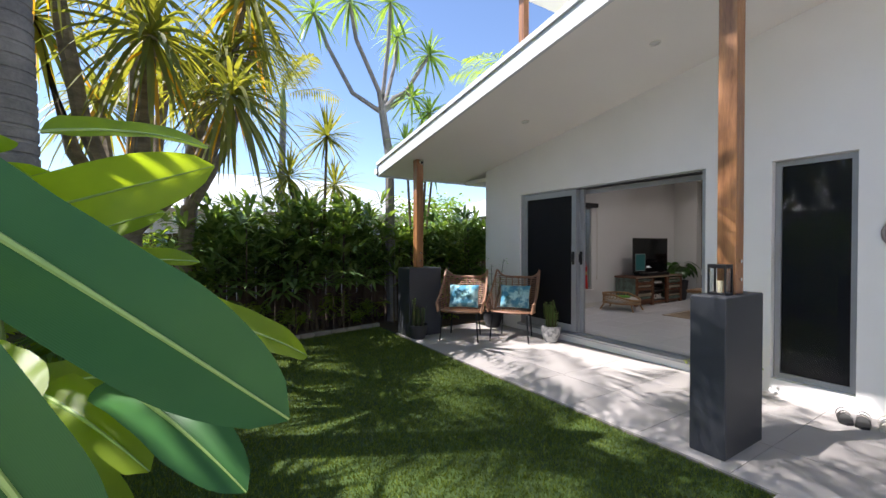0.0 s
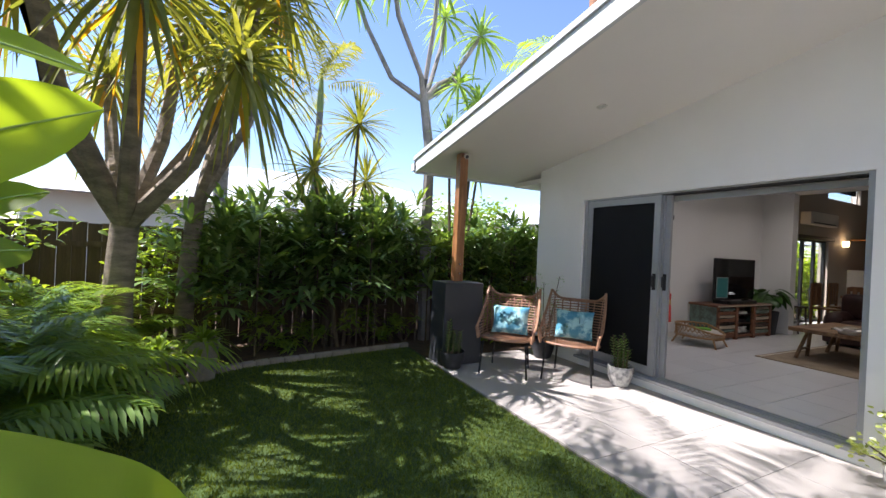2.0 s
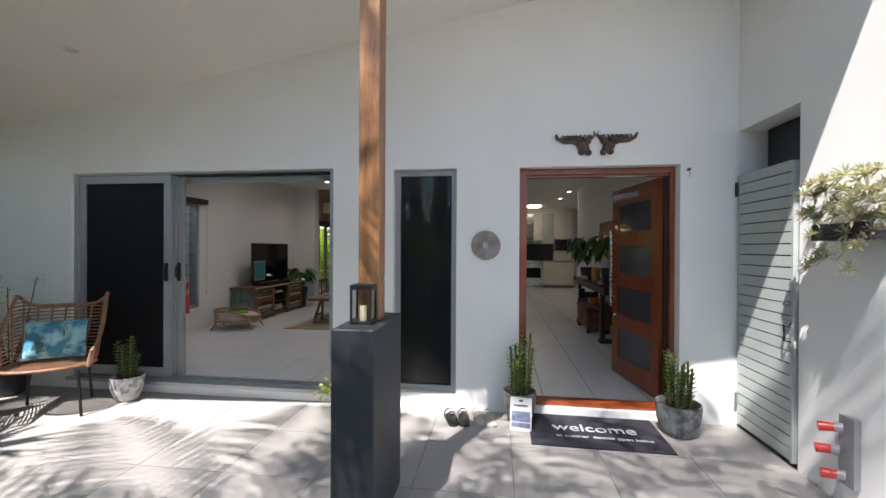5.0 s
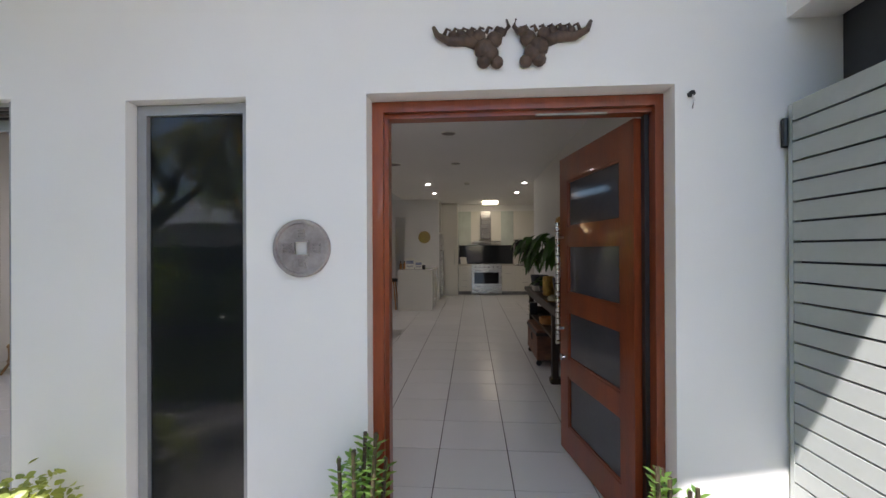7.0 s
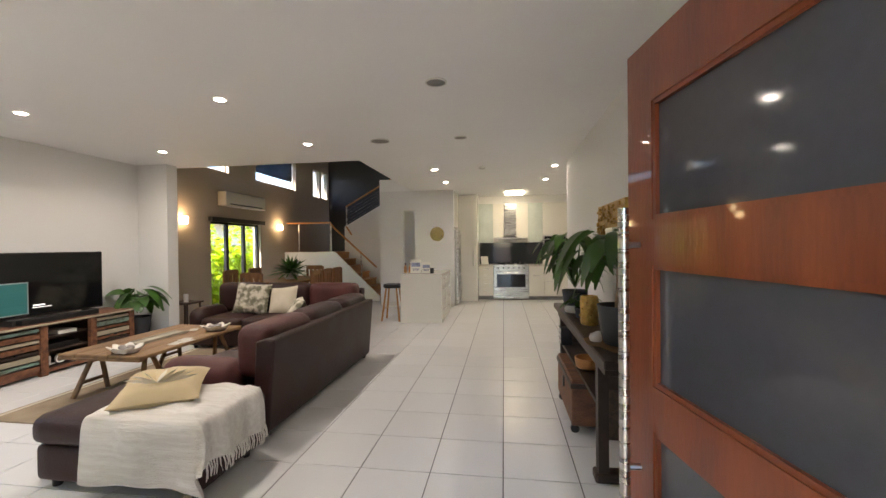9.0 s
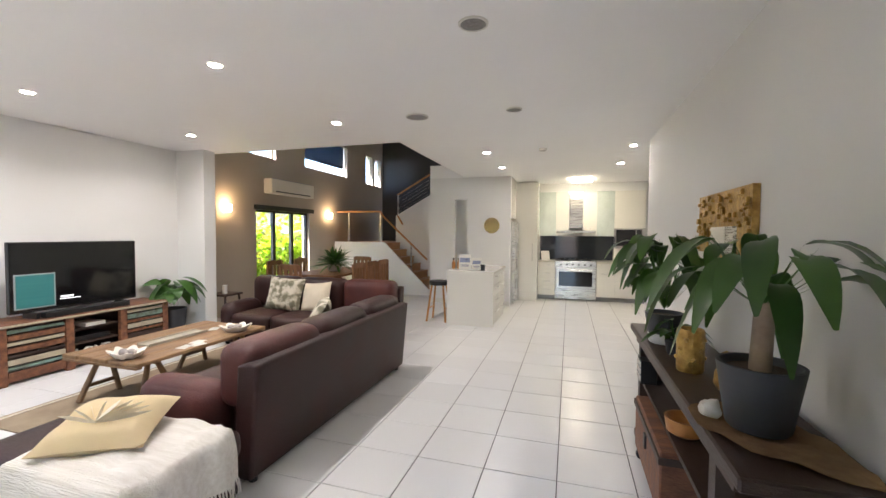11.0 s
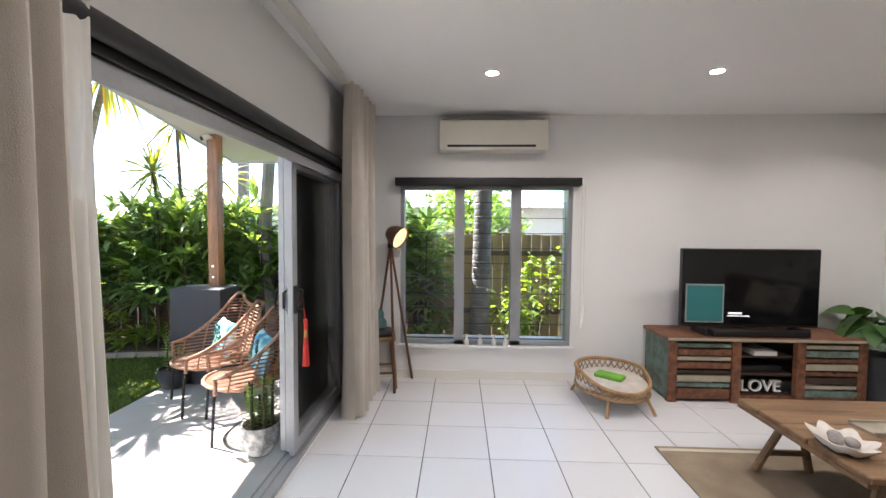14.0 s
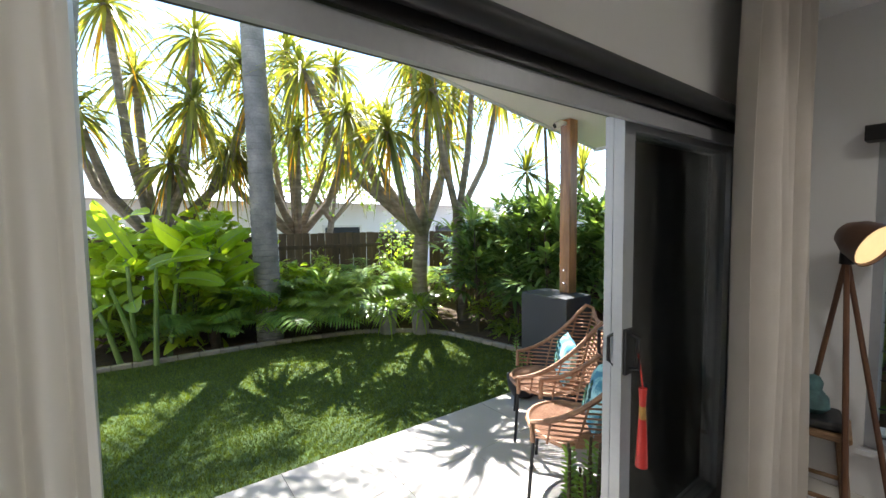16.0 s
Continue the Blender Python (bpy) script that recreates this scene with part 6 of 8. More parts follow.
leather_sofa(pose(-4.74, 5.93, 0, 0, 0, -90), 2.30, .92, .84, "dark brown leather sofa facing the coffee table", 3)
# footstool with throw and cushion
t = thing("leather_footstool", pose(0, 0, 0), "burgundy-brown leather footstool under a cream throw", "footstool")
bm = B(); soft(bm, (-3.06, 1.88, .05), (-1.97, 2.50, .27), .04); part("base", bm, LEATHER, t, "", True)
bm = B(); soft(bm, (-3.08, 1.86, .26), (-1.95, 2.52, .44), .07, puff=.02); part("seat_cushion", bm, LEATHER, t, "", True)
for x in (-2.98, -2.05):
    for y in (1.95, 2.4):
        bm = B(); cyl(bm, (x, y, 0), (x, y, .06), .025, .03, 10); part("foot", bm, BLACK, t, "short dark foot", True)
# throw: a cloth over the footstool with folds and a fringe
th = thing("throw_blanket", pose(0, 0, 0), "cream ribbed knit throw with fringe over the footstool", "blanket")
bm = B()
nx, ny = 44, 40
X0_, X1_, Y0_ = -2.66, -1.955, 1.865


def cloth(u, v):
    """u along x and down the end, v over the top and down the near side."""
    a, b = X0_ + (X1_ + .24 + .05 * v - X0_) * u, Y0_ - .40 + (.40 + .56) * v
    dx, dy = max(0, a - X1_ + .05), max(0, Y0_ + .05 - b)
    hx, hy = .085 * (1 - math.exp(-dx / .06)), .095 * (1 - math.exp(-dy / .06))
    fold = .010 * math.sin(u * 19 + v * 5) + .014 * math.sin(u * 8 - v * 9 + 1)
    fall = .013 * math.sin(v * 21 + 2) + .011 * math.sin(v * 37)
    z = .468 - max(dx - hx, dy - hy) - .25 * min(dx - hx, dy - hy)
    if dx == 0 and dy == 0:
        z += abs(fold) * .9
    return (min(a, X1_ - .05) + hx + fall * min(1, dx * 8) + .02 * min(1, dx * 5), max(b, Y0_ + .05) - hy - (fold + .012) * min(1, dy * 6), z)


gridv = [[bm.verts.new(cloth(i / nx, j / ny)) for j in range(ny + 1)] for i in range(nx + 1)]
for i in range(nx):
    for j in range(ny):
        bm.faces.new((gridv[i][j], gridv[i + 1][j], gridv[i + 1][j + 1], gridv[i][j + 1]))
under = [[bm.verts.new(Vector(cloth(i / nx, j / ny)) + Vector((-.006, .006, -.006))) for j in range(ny + 1)] for i in range(nx + 1)]
for i in range(nx):
    for j in range(ny):
        bm.faces.new((under[i][j], under[i][j + 1], under[i + 1][j + 1], under[i + 1][j]))
for i in range(nx):
    for j in (0, ny):
        bm.faces.new((gridv[i][j], gridv[i + 1][j], under[i + 1][j], under[i][j]))
for j in range(ny):
    for i in (0, nx):
        bm.faces.new((gridv[i][j], gridv[i][j + 1], under[i][j + 1], under[i][j]))
part("cloth", bm, THROW, th, "", True)
bm = B()
rf = random.Random(4)
for k in range(40):
    q = Vector(cloth(1.0, .40 + .6 * k / 39))
    tube(bm, [q, q + Vector((.008, rf.uniform(-.01, .01), -.04)), q + Vector((.006, rf.uniform(-.015, .015), -.085))], .005, 5, .003)
ob = part("fringe", bm, THROW, th, "knotted cream fringe", True)
ob["kind"] = "stuff"
c = cushion(pose(-2.46, 2.17, .535, -82, 0, 30), .47, .45, .15, YELLOW, "pale straw cushion with a white leaf motif on the throw", 9)
lv = Leaves()
for k in range(9):
    a = radians(20 + k * 17)
    lv.strap((0, -.085, -.12), (math.cos(a), .02, math.sin(a)), .22, .03, 0, 3, 0.0, .5)
ob = new("leaf_motif", lv.mesh("leaf_motif", mat("white_thread", (.75, .70, .58), .9, scale=9)))
ob.parent = c
ob["label"] = "white embroidered leaf motif"
# cushions on the far sofa
cushion(pose(-4, 5.446, .66, -18, 4, 8), .52, .46, .17, LEAFPRINT, "cream cushion with grey leaf print on the sofa", 11)
cushion(pose(-3.531, 5.484, .63, -20, -6, -6), .46, .42, .16, CREAM, "plain cream linen cushion on the sofa", 12)
cushion(pose(-2.775, 4.418, .62, -30, 0, -60), .50, .42, .16, LEAFPRINT, "cream cushion with pale leaf print in the sofa corner", 13)

# rug and coffee table
t = thing("rug", pose(-3.55, 3.87, 0.0), "flat woven beige jute rug under the table", "rug")
bm = B(); box(bm, (0, 0, .006), (2.1, 2.45, .010)); part("weave", bm, RUG, t)
bm = B()
for s in (-1, 1):
    box(bm, (s * 1.0, 0, .0125), (.035, 2.43, .003))
part("border", bm, CREAM, t, "pale woven border")
ct = thing("coffee_table", pose(-3.97, 3.80, 0.012), "rustic timber trestle coffee table on a rug", "table")
for i in range(5):
    bm = B(); box(bm, (-.352 + i * .176, 0, .42), (.173, 1.44 - .02 * (i % 2), .035)); bevel(bm, .006, 1); part("tabletop_board", bm, RUSTIC, ct)
for yy in (-.70, .70):
    bm = B(); box(bm, (0, yy, .395), (.86, .05, .018)); part("end_cleat", bm, RUSTIC, ct)
for sy in (-1, 1):
    for sx in (-1, 1):
        for k in (-1, 1):
            bm = B(); cyl(bm, (sx * .36 , sy * .48 + k * .17, 0), (sx * .28, sy * .48 + k * .03, .40), .024, .022, 8); part("leg", bm, RUSTIC, ct, "splayed trestle leg", True)
        bm = B(); cyl(bm, (sx * .335, sy * .48 - .13, .13), (sx * .335, sy * .48 + .13, .13), .018, seg=8); part("stretcher", bm, RUSTIC, ct, "", True)
    bm = B(); box(bm, (0, sy * .48, .385), (.70, .06, .035)); part("cross_beam", bm, RUSTIC, ct)


def shell_bowl(m):
    t = thing("shell_bowl", m, "white scalloped clam shell bowl with stones", "bowl", "shell bowls")
    bm = B()
    n = 40
    loops = []
    for r, z in ((.03, 0), (.09, .012), (.125, .045), (.135, .062), (.125, .062), (.085, .03), (.02, .022)):
        loops.append([bm.verts.new((r * (1 + .13 * math.sin(7 * a) * (r / .13)) * math.cos(a) * 1.1, r * (1 + .13 * math.sin(7 * a) * (r / .13)) * .85 * math.sin(a), z + .012 * math.sin(7 * a) * (r / .13))) for a in [i * 2 * math.pi / n for i in range(n)]])
    for a, b in zip(loops, loops[1:]):
        for i in range(n):
            bm.faces.new((a[i], a[(i + 1) % n], b[(i + 1) % n], b[i]))
    bm.faces.new(loops[0][::-1]); bm.faces.new(loops[-1])
    part("bowl", bm, SHELLW, t, "", True)
    for i, (x, y) in enumerate(((-.04, .0), (.03, .02), (.0, -.03))):
        bm = B(); r_ = bmesh.ops.create_icosphere(bm, subdivisions=2, radius=.032); bmesh.ops.transform(bm, matrix=Matrix.Translation((x, y, .05)) @ Matrix.Diagonal((1.2, .9, .8, 1)), verts=r_["verts"]); part("stone", bm, STONE, t, "grey pebble", True)


TT = .012 + .4375
shell_bowl(pose(-3.783, 3.179, TT)); shell_bowl(pose(-3.647, 4.202, TT + .002, 0, 0, 40))
t = thing("tray", pose(-3.99, 3.783, TT), "long shallow limewashed timber tray on the table", "tray")
bm = B(); box(bm, (0, 0, .008), (.16, .62, .014)); part("tray_base", bm, mat("limewash", (.42, .38, .30), .8, color2=(.30, .26, .20), scale=6, bump=.3), t)
bm = B(); box(bm, (-.075, 0, .02), (.012, .62, .012)); box(bm, (.075, 0, .02), (.012, .62, .012)); part("tray_edge", bm, MATS["limewash"], t)
for x, y, r in ((-3.62, 3.58, 10), (-3.58, 3.68, -15), (-3.66, 3.75, 5), (-3.95, 4.22, 30)):
    bm = B(); box(bm, (0, 0, .002), (.085, .13, .004)); solid("card", bm, WHITE2, pose(x, y, TT, 0, 0, r), "small white printed card lying on the table", "card", "cards on the table")

# television and its cabinet
tvs = thing("tv_cabinet", pose(-5.865, 3.13, 0), "reclaimed timber television cabinet with slatted doors", "cabinet")
W_, D_, H_ = 1.73, .46, .60
bm = B(); box(bm, (D_ / 2, W_ / 2, H_ - .02), (D_ + .03, W_ + .04, .035)); bevel(bm, .006, 1); part("top", bm, REDWOOD, tvs)
bm = B(); box(bm, (D_ + .017, W_ / 2, H_ - .02), (.006, W_ + .03, .022)); part("top_edge", bm, mat("limed_edge", (.42, .36, .26), .8, scale=9), tvs, "pale worn edge strip")
GREENP = mat("worn_green_paint", (.16, .24, .20), .7, color2=(.10, .12, .09), scale=9, bump=.4, contrast=.2)
for y in (0, W_):
    bm = B(); box(bm, (D_ / 2, y + (.015 if y == 0 else -.015), .30), (D_ - .02, .03, .53)); part("side_panel", bm, GREENP, tvs, "worn green-painted side")
bm = B(); box(bm, (.015, W_ / 2, .3), (.02, W_ - .06, .5)); part("back_panel", bm, DARKWOOD, tvs)
for y in (.04, .60, 1.16, W_ - .04):
    bm = B(); box(bm, (D_ - .02, y, .29), (.05, .075, .575)); part("stile", bm, REDWOOD, tvs)
for z in (.07, .26, .42):
    bm = B(); box(bm, (D_ / 2, .865, z), (D_ - .06, .50, .02)); part("shelf", bm, DARKWOOD, tvs)
cols = (REDWOOD, GREENP, MATS["limed_edge"], DARKWOOD, REDWOOD, MATS["limed_edge"])
for y0 in (.08, 1.20):
    for k in range(8):
        bm = B(); box(bm, (D_ - .012 - .006 * (k % 2), y0 + .24, .10 + k * .06), (.022, .47, .052 - .02 * (k % 2))); part("slat", bm, cols[(k + int(y0)) % 6], tvs)
    bm = B(); cyl(bm, (D_, y0 + .24, .30), (D_ + .02, y0 + .24, .30), .012, seg=10); part("knob", bm, BLACK, tvs, "small dark knob", True)
bm = B(); box(bm, (D_ - .03, W_ / 2, .05), (.03, W_ - .1, .04)); part("plinth_rail", bm, REDWOOD, tvs)
wl = thing("word_block", pose(-5.47, 3.99, .08), "white block letters spelling love on the shelf", "ornament")
words("LOVE", .15, pose(0, 0, .06, 90, 0, 90), WHITE2, wl, .012, "letters")
bm = B(); box(bm, (0, 0, .02), (.28, .2, .04)); solid("media_box", bm, WHITE2, pose(-5.57, 4.0, .432), "small white media box in the cabinet", "media player")
bm = B(); box(bm, (0, 0, .03), (.25, .36, .05)); solid("media_box", bm, BLACK, pose(-5.6, 3.99, .272), "black media receiver in the cabinet", "media player")
tv = thing("television", pose(-5.58, 3.93, H_), "large black flat television showing a dark screen", "television")
bm = B(); box(bm, (0, 0, .425), (.04, 1.25, .725)); bevel(bm, .006, 1); part("casing", bm, BLACK, tv)
bm = B(); box(bm, (.0205, 0, .43), (.006, 1.225, .69)); part("screen", bm, TVBLACK, tv, "glossy black screen")
bm = B(); box(bm, (.0235, -.41, .28), (.004, .35, .36)); part("screen_border", bm, mat("screen_pale", (.35, .37, .37), .4, scale=3), tv, "pale border round the picture")
bm = B(); box(bm, (.026, -.41, .28), (.004, .32, .33)); part("screen_picture", bm, mat("screen_teal", (.012, .09, .09), .3, color2=(.04, .13, .125), scale=2, stretch=(0, 0, 1), emit=(.04, .32, .31), estr=.018), tv, "lit turquoise picture on the screen")
bm = B(); box(bm, (.025, -.13, .19), (.004, .12, .018)); box(bm, (.025, -.10, .165), (.004, .2, .008)); part("screen_text", bm, mat("screen_grey", (.4, .4, .4), .3, scale=3, emit=(.4, .4, .4), estr=.3), tv, "pale text bars")
for y in (-.45, .45):
    bm = B(); box(bm, (.02, y, .032), (.22, .03, .06)); part("foot", bm, BLACK, tv)
bm = B(); box(bm, (0, 0, .03), (.09, .85, .058)); bevel(bm, .012, 2); solid("soundbar", bm, BLACK, pose(-5.46, 3.95, H_), "slim black soundbar under the television", "soundbar")


def leaf_plant(m, potm, pr, ph, stems, label, leaf, width, n, h, seed, spread, material=MAGNOLIA, band=None, droop=.5, trunk=0):
    """A pot plant with broad drooping leaves."""
    rnd = random.Random(seed)
    t = thing("potted_plant", m, label, "potted plant")
    bm = B(); lathe(bm, [(pr * .68, 0), (pr * .74, .01), (pr, ph), (pr - .012, ph), (pr - .03, ph * .88), (.004, ph * .88)], 28); part("pot", bm, potm, t, "", True)
    if band:
        bm = B(); lathe(bm, [(pr * .70, -.0), (pr * .765, .008), (pr * .83, ph * .33), (pr * .80, ph * .33), (pr * .66, .0)], 28); part("pot_band", bm, band, t, "white band round the pot's base", True)
    bm = B(); lathe(bm, [(pr * .93, ph * .89), (.004, ph * .90)], 20); part("soil", bm, SOIL, t)
    if trunk:
        bm = B(); cyl(bm, (0, 0, ph * .85), (.01, 0, ph + trunk), .035, .032, 12); part("trunk", bm, mat("smooth_bark", (.36, .27, .20), .7, color2=(.24, .17, .12), scale=8, bump=.3), t, "pale cut cane trunk", True)
    lv = Leaves()
    for i in range(n):
        a = i * 2.4 + rnd.uniform(-.3, .3)
        k = spread * rnd.uniform(.25, 1)
        z0 = ph + (trunk * .9 if trunk else ph * .1)
        p = Vector((math.cos(a) * k * .6, math.sin(a) * k * .6, z0 + h * rnd.uniform(.35, 1)))
        lv.strap((0, 0, z0), p - Vector((0, 0, z0)), (p - Vector((0, 0, z0))).length, .012, -.05, 3, 0)
        lv.oval(p, (math.cos(a), math.sin(a), rnd.uniform(-.3, .5)), leaf * rnd.uniform(.75, 1.15), width * rnd.uniform(.8, 1.1), droop * rnd.uniform(.6, 1.4), rnd.uniform(-.5, .5))
    lv.part("leaves", material, t)
    return t


leaf_plant(pose(-5.544, 5.048, 0), DARKPOT, .17, .44, 0, "dark green broad-leaf plant in a tall dark pot", .30, .19, 26, .40, 61, .26, droop=.7)

# dog bed of cane
db = thing("pet_bed", pose(-5.38, 2.62, 0, 0, 0, 12), "low honey cane pet bed with a pale cushion", "pet bed")
bm = B()
ov = [(.34 * math.cos(a), .30 * math.sin(a)) for a in [i * 2 * math.pi / 36 for i in range(37)]]
tube(bm, [(x, y, .14) for x, y in ov], .014, 6); part("lower_hoop", bm, CANEW, db, "", True)
bm = B(); tube(bm, [(x, y, .30 - .10 * max(0, math.cos(math.atan2(y, x))) ) for x, y in ov], .016, 6); part("upper_hoop", bm, CANEW, db, "", True)
bm = B()
for i in range(36):
    for s in (1, -1):
        x0, y0 = ov[i]; x1, y1 = ov[(i + s * 2) % 36]
        zt = .30 - .10 * max(0, math.cos(math.atan2(y1, x1)))
        tube(bm, [(x0, y0, .14), (x1, y1, zt)], .006, 4)
ob = part("lattice", bm, CANEW, db, "woven cane lattice", True)
ob["kind"] = "stuff"
for a in (.6, 2.5, 3.8, 5.6):
    bm = B(); tube(bm, [(.32 * math.cos(a), .28 * math.sin(a), .14), (.36 * math.cos(a), .32 * math.sin(a), .07), (.40 * math.cos(a), .36 * math.sin(a), 0)], .014, 6); part("foot", bm, CANEW, db, "splayed cane foot", True)
bm = B()
lathe(bm, [(.24, .13), (.30, .16), (.31, .20), (.26, .235), (.12, .245), (.005, .24)], 30); part("cushion_pad", bm, mat("pale_fleece", (.62, .58, .52), .95, color2=(.5, .45, .38), scale=9, bump=.6, bscale=80), db, "pale rumpled cushion", True)
bm = B(); soft(bm, (-.12, -.08, .24), (.12, .06, .275), .015); solid("soft_toy", bm, mat("lime_felt", (.18, .45, .05), .9, color2=(.12, .30, .04), scale=9), pose(-5.334, 2.592, 0, 0, 0, 50), "bright green flat soft toy in the pet bed", "toy", smooth=True)

# louvre window
win = thing("window_1", pose(0, 0, 0), "three-bay grey aluminium louvre window with clear blades", "window", kind="structure")
bm = B()
for a, b in ((WY0, WY0 + .04), (1.19, 1.29), (1.77, 1.87), (WY1 - .04, WY1)):
    span(bm, (-6.03, a, WZ0), (-5.90, b, WZ1))
span(bm, (-6.03, WY0 + .04, WZ0), (-5.90, WY1 - .04, WZ0 + .04)); span(bm, (-6.03, WY0 + .04, WZ1 - .04), (-5.90, WY1 - .04, WZ1))
bmesh.ops.remove_doubles(bm, verts=bm.verts[:], dist=.0003)
part("window_frame", bm, ALU, win)
for a, b in ((WY0 + .04, 1.19), (1.29, 1.77), (1.87, WY1 - .04)):
    for k in range(10):
        bm = B(); box(bm, (0, 0, 0), (.006, b - a - .004, .155))
        g = part("louvre_blade", bm, GLASS, win, "clear glass louvre")
        g.matrix_basis = pose(-5.97, (a + b) / 2, WZ0 + .125 + k * .158, 0, 7, 0)
        g.visible_shadow = False
        bm = B(); box(bm, (0, 0, 0), (.010, b - a - .004, .006))
        g2 = part("blade_edge", bm, BLACK, win)
        g2.matrix_basis = pose(-5.965, (a + b) / 2, WZ0 + .046 + k * .158)
bm = B(); span(bm, (-5.90, WY0 - .02, WZ0 - .025), (-5.83, WY1 + .02, WZ0)); part("window_sill", bm, INWALL, win, "white sill board")
pl = thing("blind_pelmet", pose(0, 0, 0), "black roller blind cassette above the window", "blind")
bm = B(); span(bm, (-5.88, .59, 1.985), (-5.77, 2.44, 2.065)); bevel(bm, .008, 2); part("cassette", bm, BLACK, pl)
for y in (2.46,):
    bm = B(); tube(bm, [(-5.83, y, 2.0), (-5.83, y, .62)], .004, 5); tube(bm, [(-5.83, y + .03, 2.0), (-5.83, y + .03, .62)], .004, 5); part("chain", bm, WHITE2, pl, "white blind chain")
    bm = B(); cyl(bm, (-5.83, y + .015, .56), (-5.83, y + .015, .63), .012, .006, 8); part("chain_weight", bm, ACW, pl)
for k, y in enumerate((1.32, 1.46, 1.60, 1.72)):
    bm = B(); lathe(bm, [(.025, 0), (.025, .05), (.012, .07), (.014, .11)], 14); solid("bottle", bm, POTW, pose(-5.86, y, WZ0), "small white ceramic bottle on the sill", "bottle", "bottles on the window sill", smooth=True)


def air_con(m, w, label):
    t = thing("air_conditioner", m, label, "air conditioner", "wall air conditioners")
    bm = B(); box(bm, (.10, 0, .15), (.20, w, .29)); bevel(bm, .03, 3); part("casing", bm, ACW, t, "", True)
    bm = B(); box(bm, (.198, -.02, .045), (.012, w * .8, .022)); part("outlet_slot", bm, BLACK, t, "dark outlet slot")
    bm = B(); box(bm, (.196, -.02, .068), (.014, w * .82, .012)); part("louvre_vane", bm, ACW, t)
    bm = B(); box(bm, (.10, 0, .302), (.16, w * .92, .012)); part("top_grille", bm, GREYP, t, "grey top grille")
    return t


air_con(pose(XL, 1.56, 2.31), 1.06, "white wall-mounted air conditioner above the window")
air_con(pose(VX, 8.18, 2.28), 1.4, "cream wall-mounted air conditioner above the dining window")

# curtains
def curtain(m, w, h, folds, depth, material, label, seed=0, flare=0.0):
    rnd = random.Random(seed)
    bm = B()
    n = folds * 12
    rows = 14
    g = []
    for j in range(rows + 1):
        v = j / rows
        line = []
        for i in range(n + 1):
            u = i / n
            a = u * folds * 2 * math.pi
            k = .55 + .45 * (1 - v) + .15 * math.sin(u * 7 + seed)
            line.append(bm.verts.new(((u - .5) * w * (1 + flare * (1 - v) ** 2), depth * k * math.sin(a + .5 * math.sin(u * 9)) + .01 * math.sin(v * 6 + u * 20), h * v)))
        g.append(line)
    for j in range(rows):
        for i in range(n):
            bm.faces.new((g[j][i], g[j][i + 1], g[j + 1][i + 1], g[j + 1][i]))
    bmesh.ops.recalc_face_normals(bm, faces=bm.faces[:])
    bmesh.ops.solidify(bm, geom=bm.faces[:], thickness=.003)
    t = thing("curtain", m, label, "curtain", "linen curtains")
    part("drape", bm, material, t, "", True)
    return t


curtain(pose(-5.18, .39, .015), .62, CZ - .03, 6, .085, CURTAIN, "gathered beige linen curtain beside the sliding door", 1)
curtain(pose(-2.31, .345, .015), .52, CZ - .03, 6, .05, CURTAIN, "gathered beige linen curtain drawn open", 2, .12)
SHEER = bpy.data.materials.new("sheer_voile")
SHEER.use_nodes = True
sn, sl = SHEER.node_tree.nodes, SHEER.node_tree.links
s_t, s_m = sn.new("ShaderNodeBsdfTransparent"), sn.new("ShaderNodeMixShader")
sn["Principled BSDF"].inputs["Base Color"].default_value = (.8, .78, .72, 1)
s_m.inputs[0].default_value = .86
sl.new(s_t.outputs[0], s_m.inputs[1]); sl.new(sn["Principled BSDF"].outputs[0], s_m.inputs[2]); sl.new(s_m.outputs[0], sn["Material Output"].inputs[0])
curtain(pose(-2.64, .285, .015), .16, CZ - .04, 4, .02, SHEER, "thin white voile curtain at the sliding door", 3, .25)
bm = B(); span(bm, (-5.6, .30, CZ - .03), (-2.2, .38, CZ - .002)); struct("curtain_track", bm, WHITE2, "white ceiling curtain track above the sliding door", "curtain track")
pl = thing("blind_pelmet", pose(0, 0, 0), "long black roller blind tube above the sliding door", "blind")
bm = B(); cyl(bm, (-5.42, .262, 2.085), (-2.58, .262, 2.085), .036, seg=18); part("roller", bm, BLACK, pl, "", True)
bm = B(); span(bm, (-5.43, .214, 2.02), (-2.55, .232, 2.13)); part("back_plate", bm, BLACK, pl)
bm = B(); span(bm, (-5.40, .2, 1.955), (-2.665, .222, 2.01)); part("head_rail", bm, ALU, pl, "grey head rail")
# tassel on the handle
ts = thing("tassel", pose(-4.315, .232, 1.0), "red tassel charm hanging from the door handle", "tassel")
bm = B(); tube(bm, [(0, -.02, .08), (0, .0, -.05)], .003, 5); part("cord", bm, RED, ts)
bm = B(); cyl(bm, (0, 0, -.05), (0, 0, -.12), .016, .012, 10); part("knot", bm, RED, ts, "", True)
bm = B(); cyl(bm, (0, 0, -.12), (0, 0, -.17), .012, .014, 10); part("bead", bm, GOLD, ts, "gold bead", True)
bm = B(); cyl(bm, (0, 0, -.17), (0, 0, -.36), .014, .024, 12); part("tassel_skirt", bm, RED, ts, "", True)

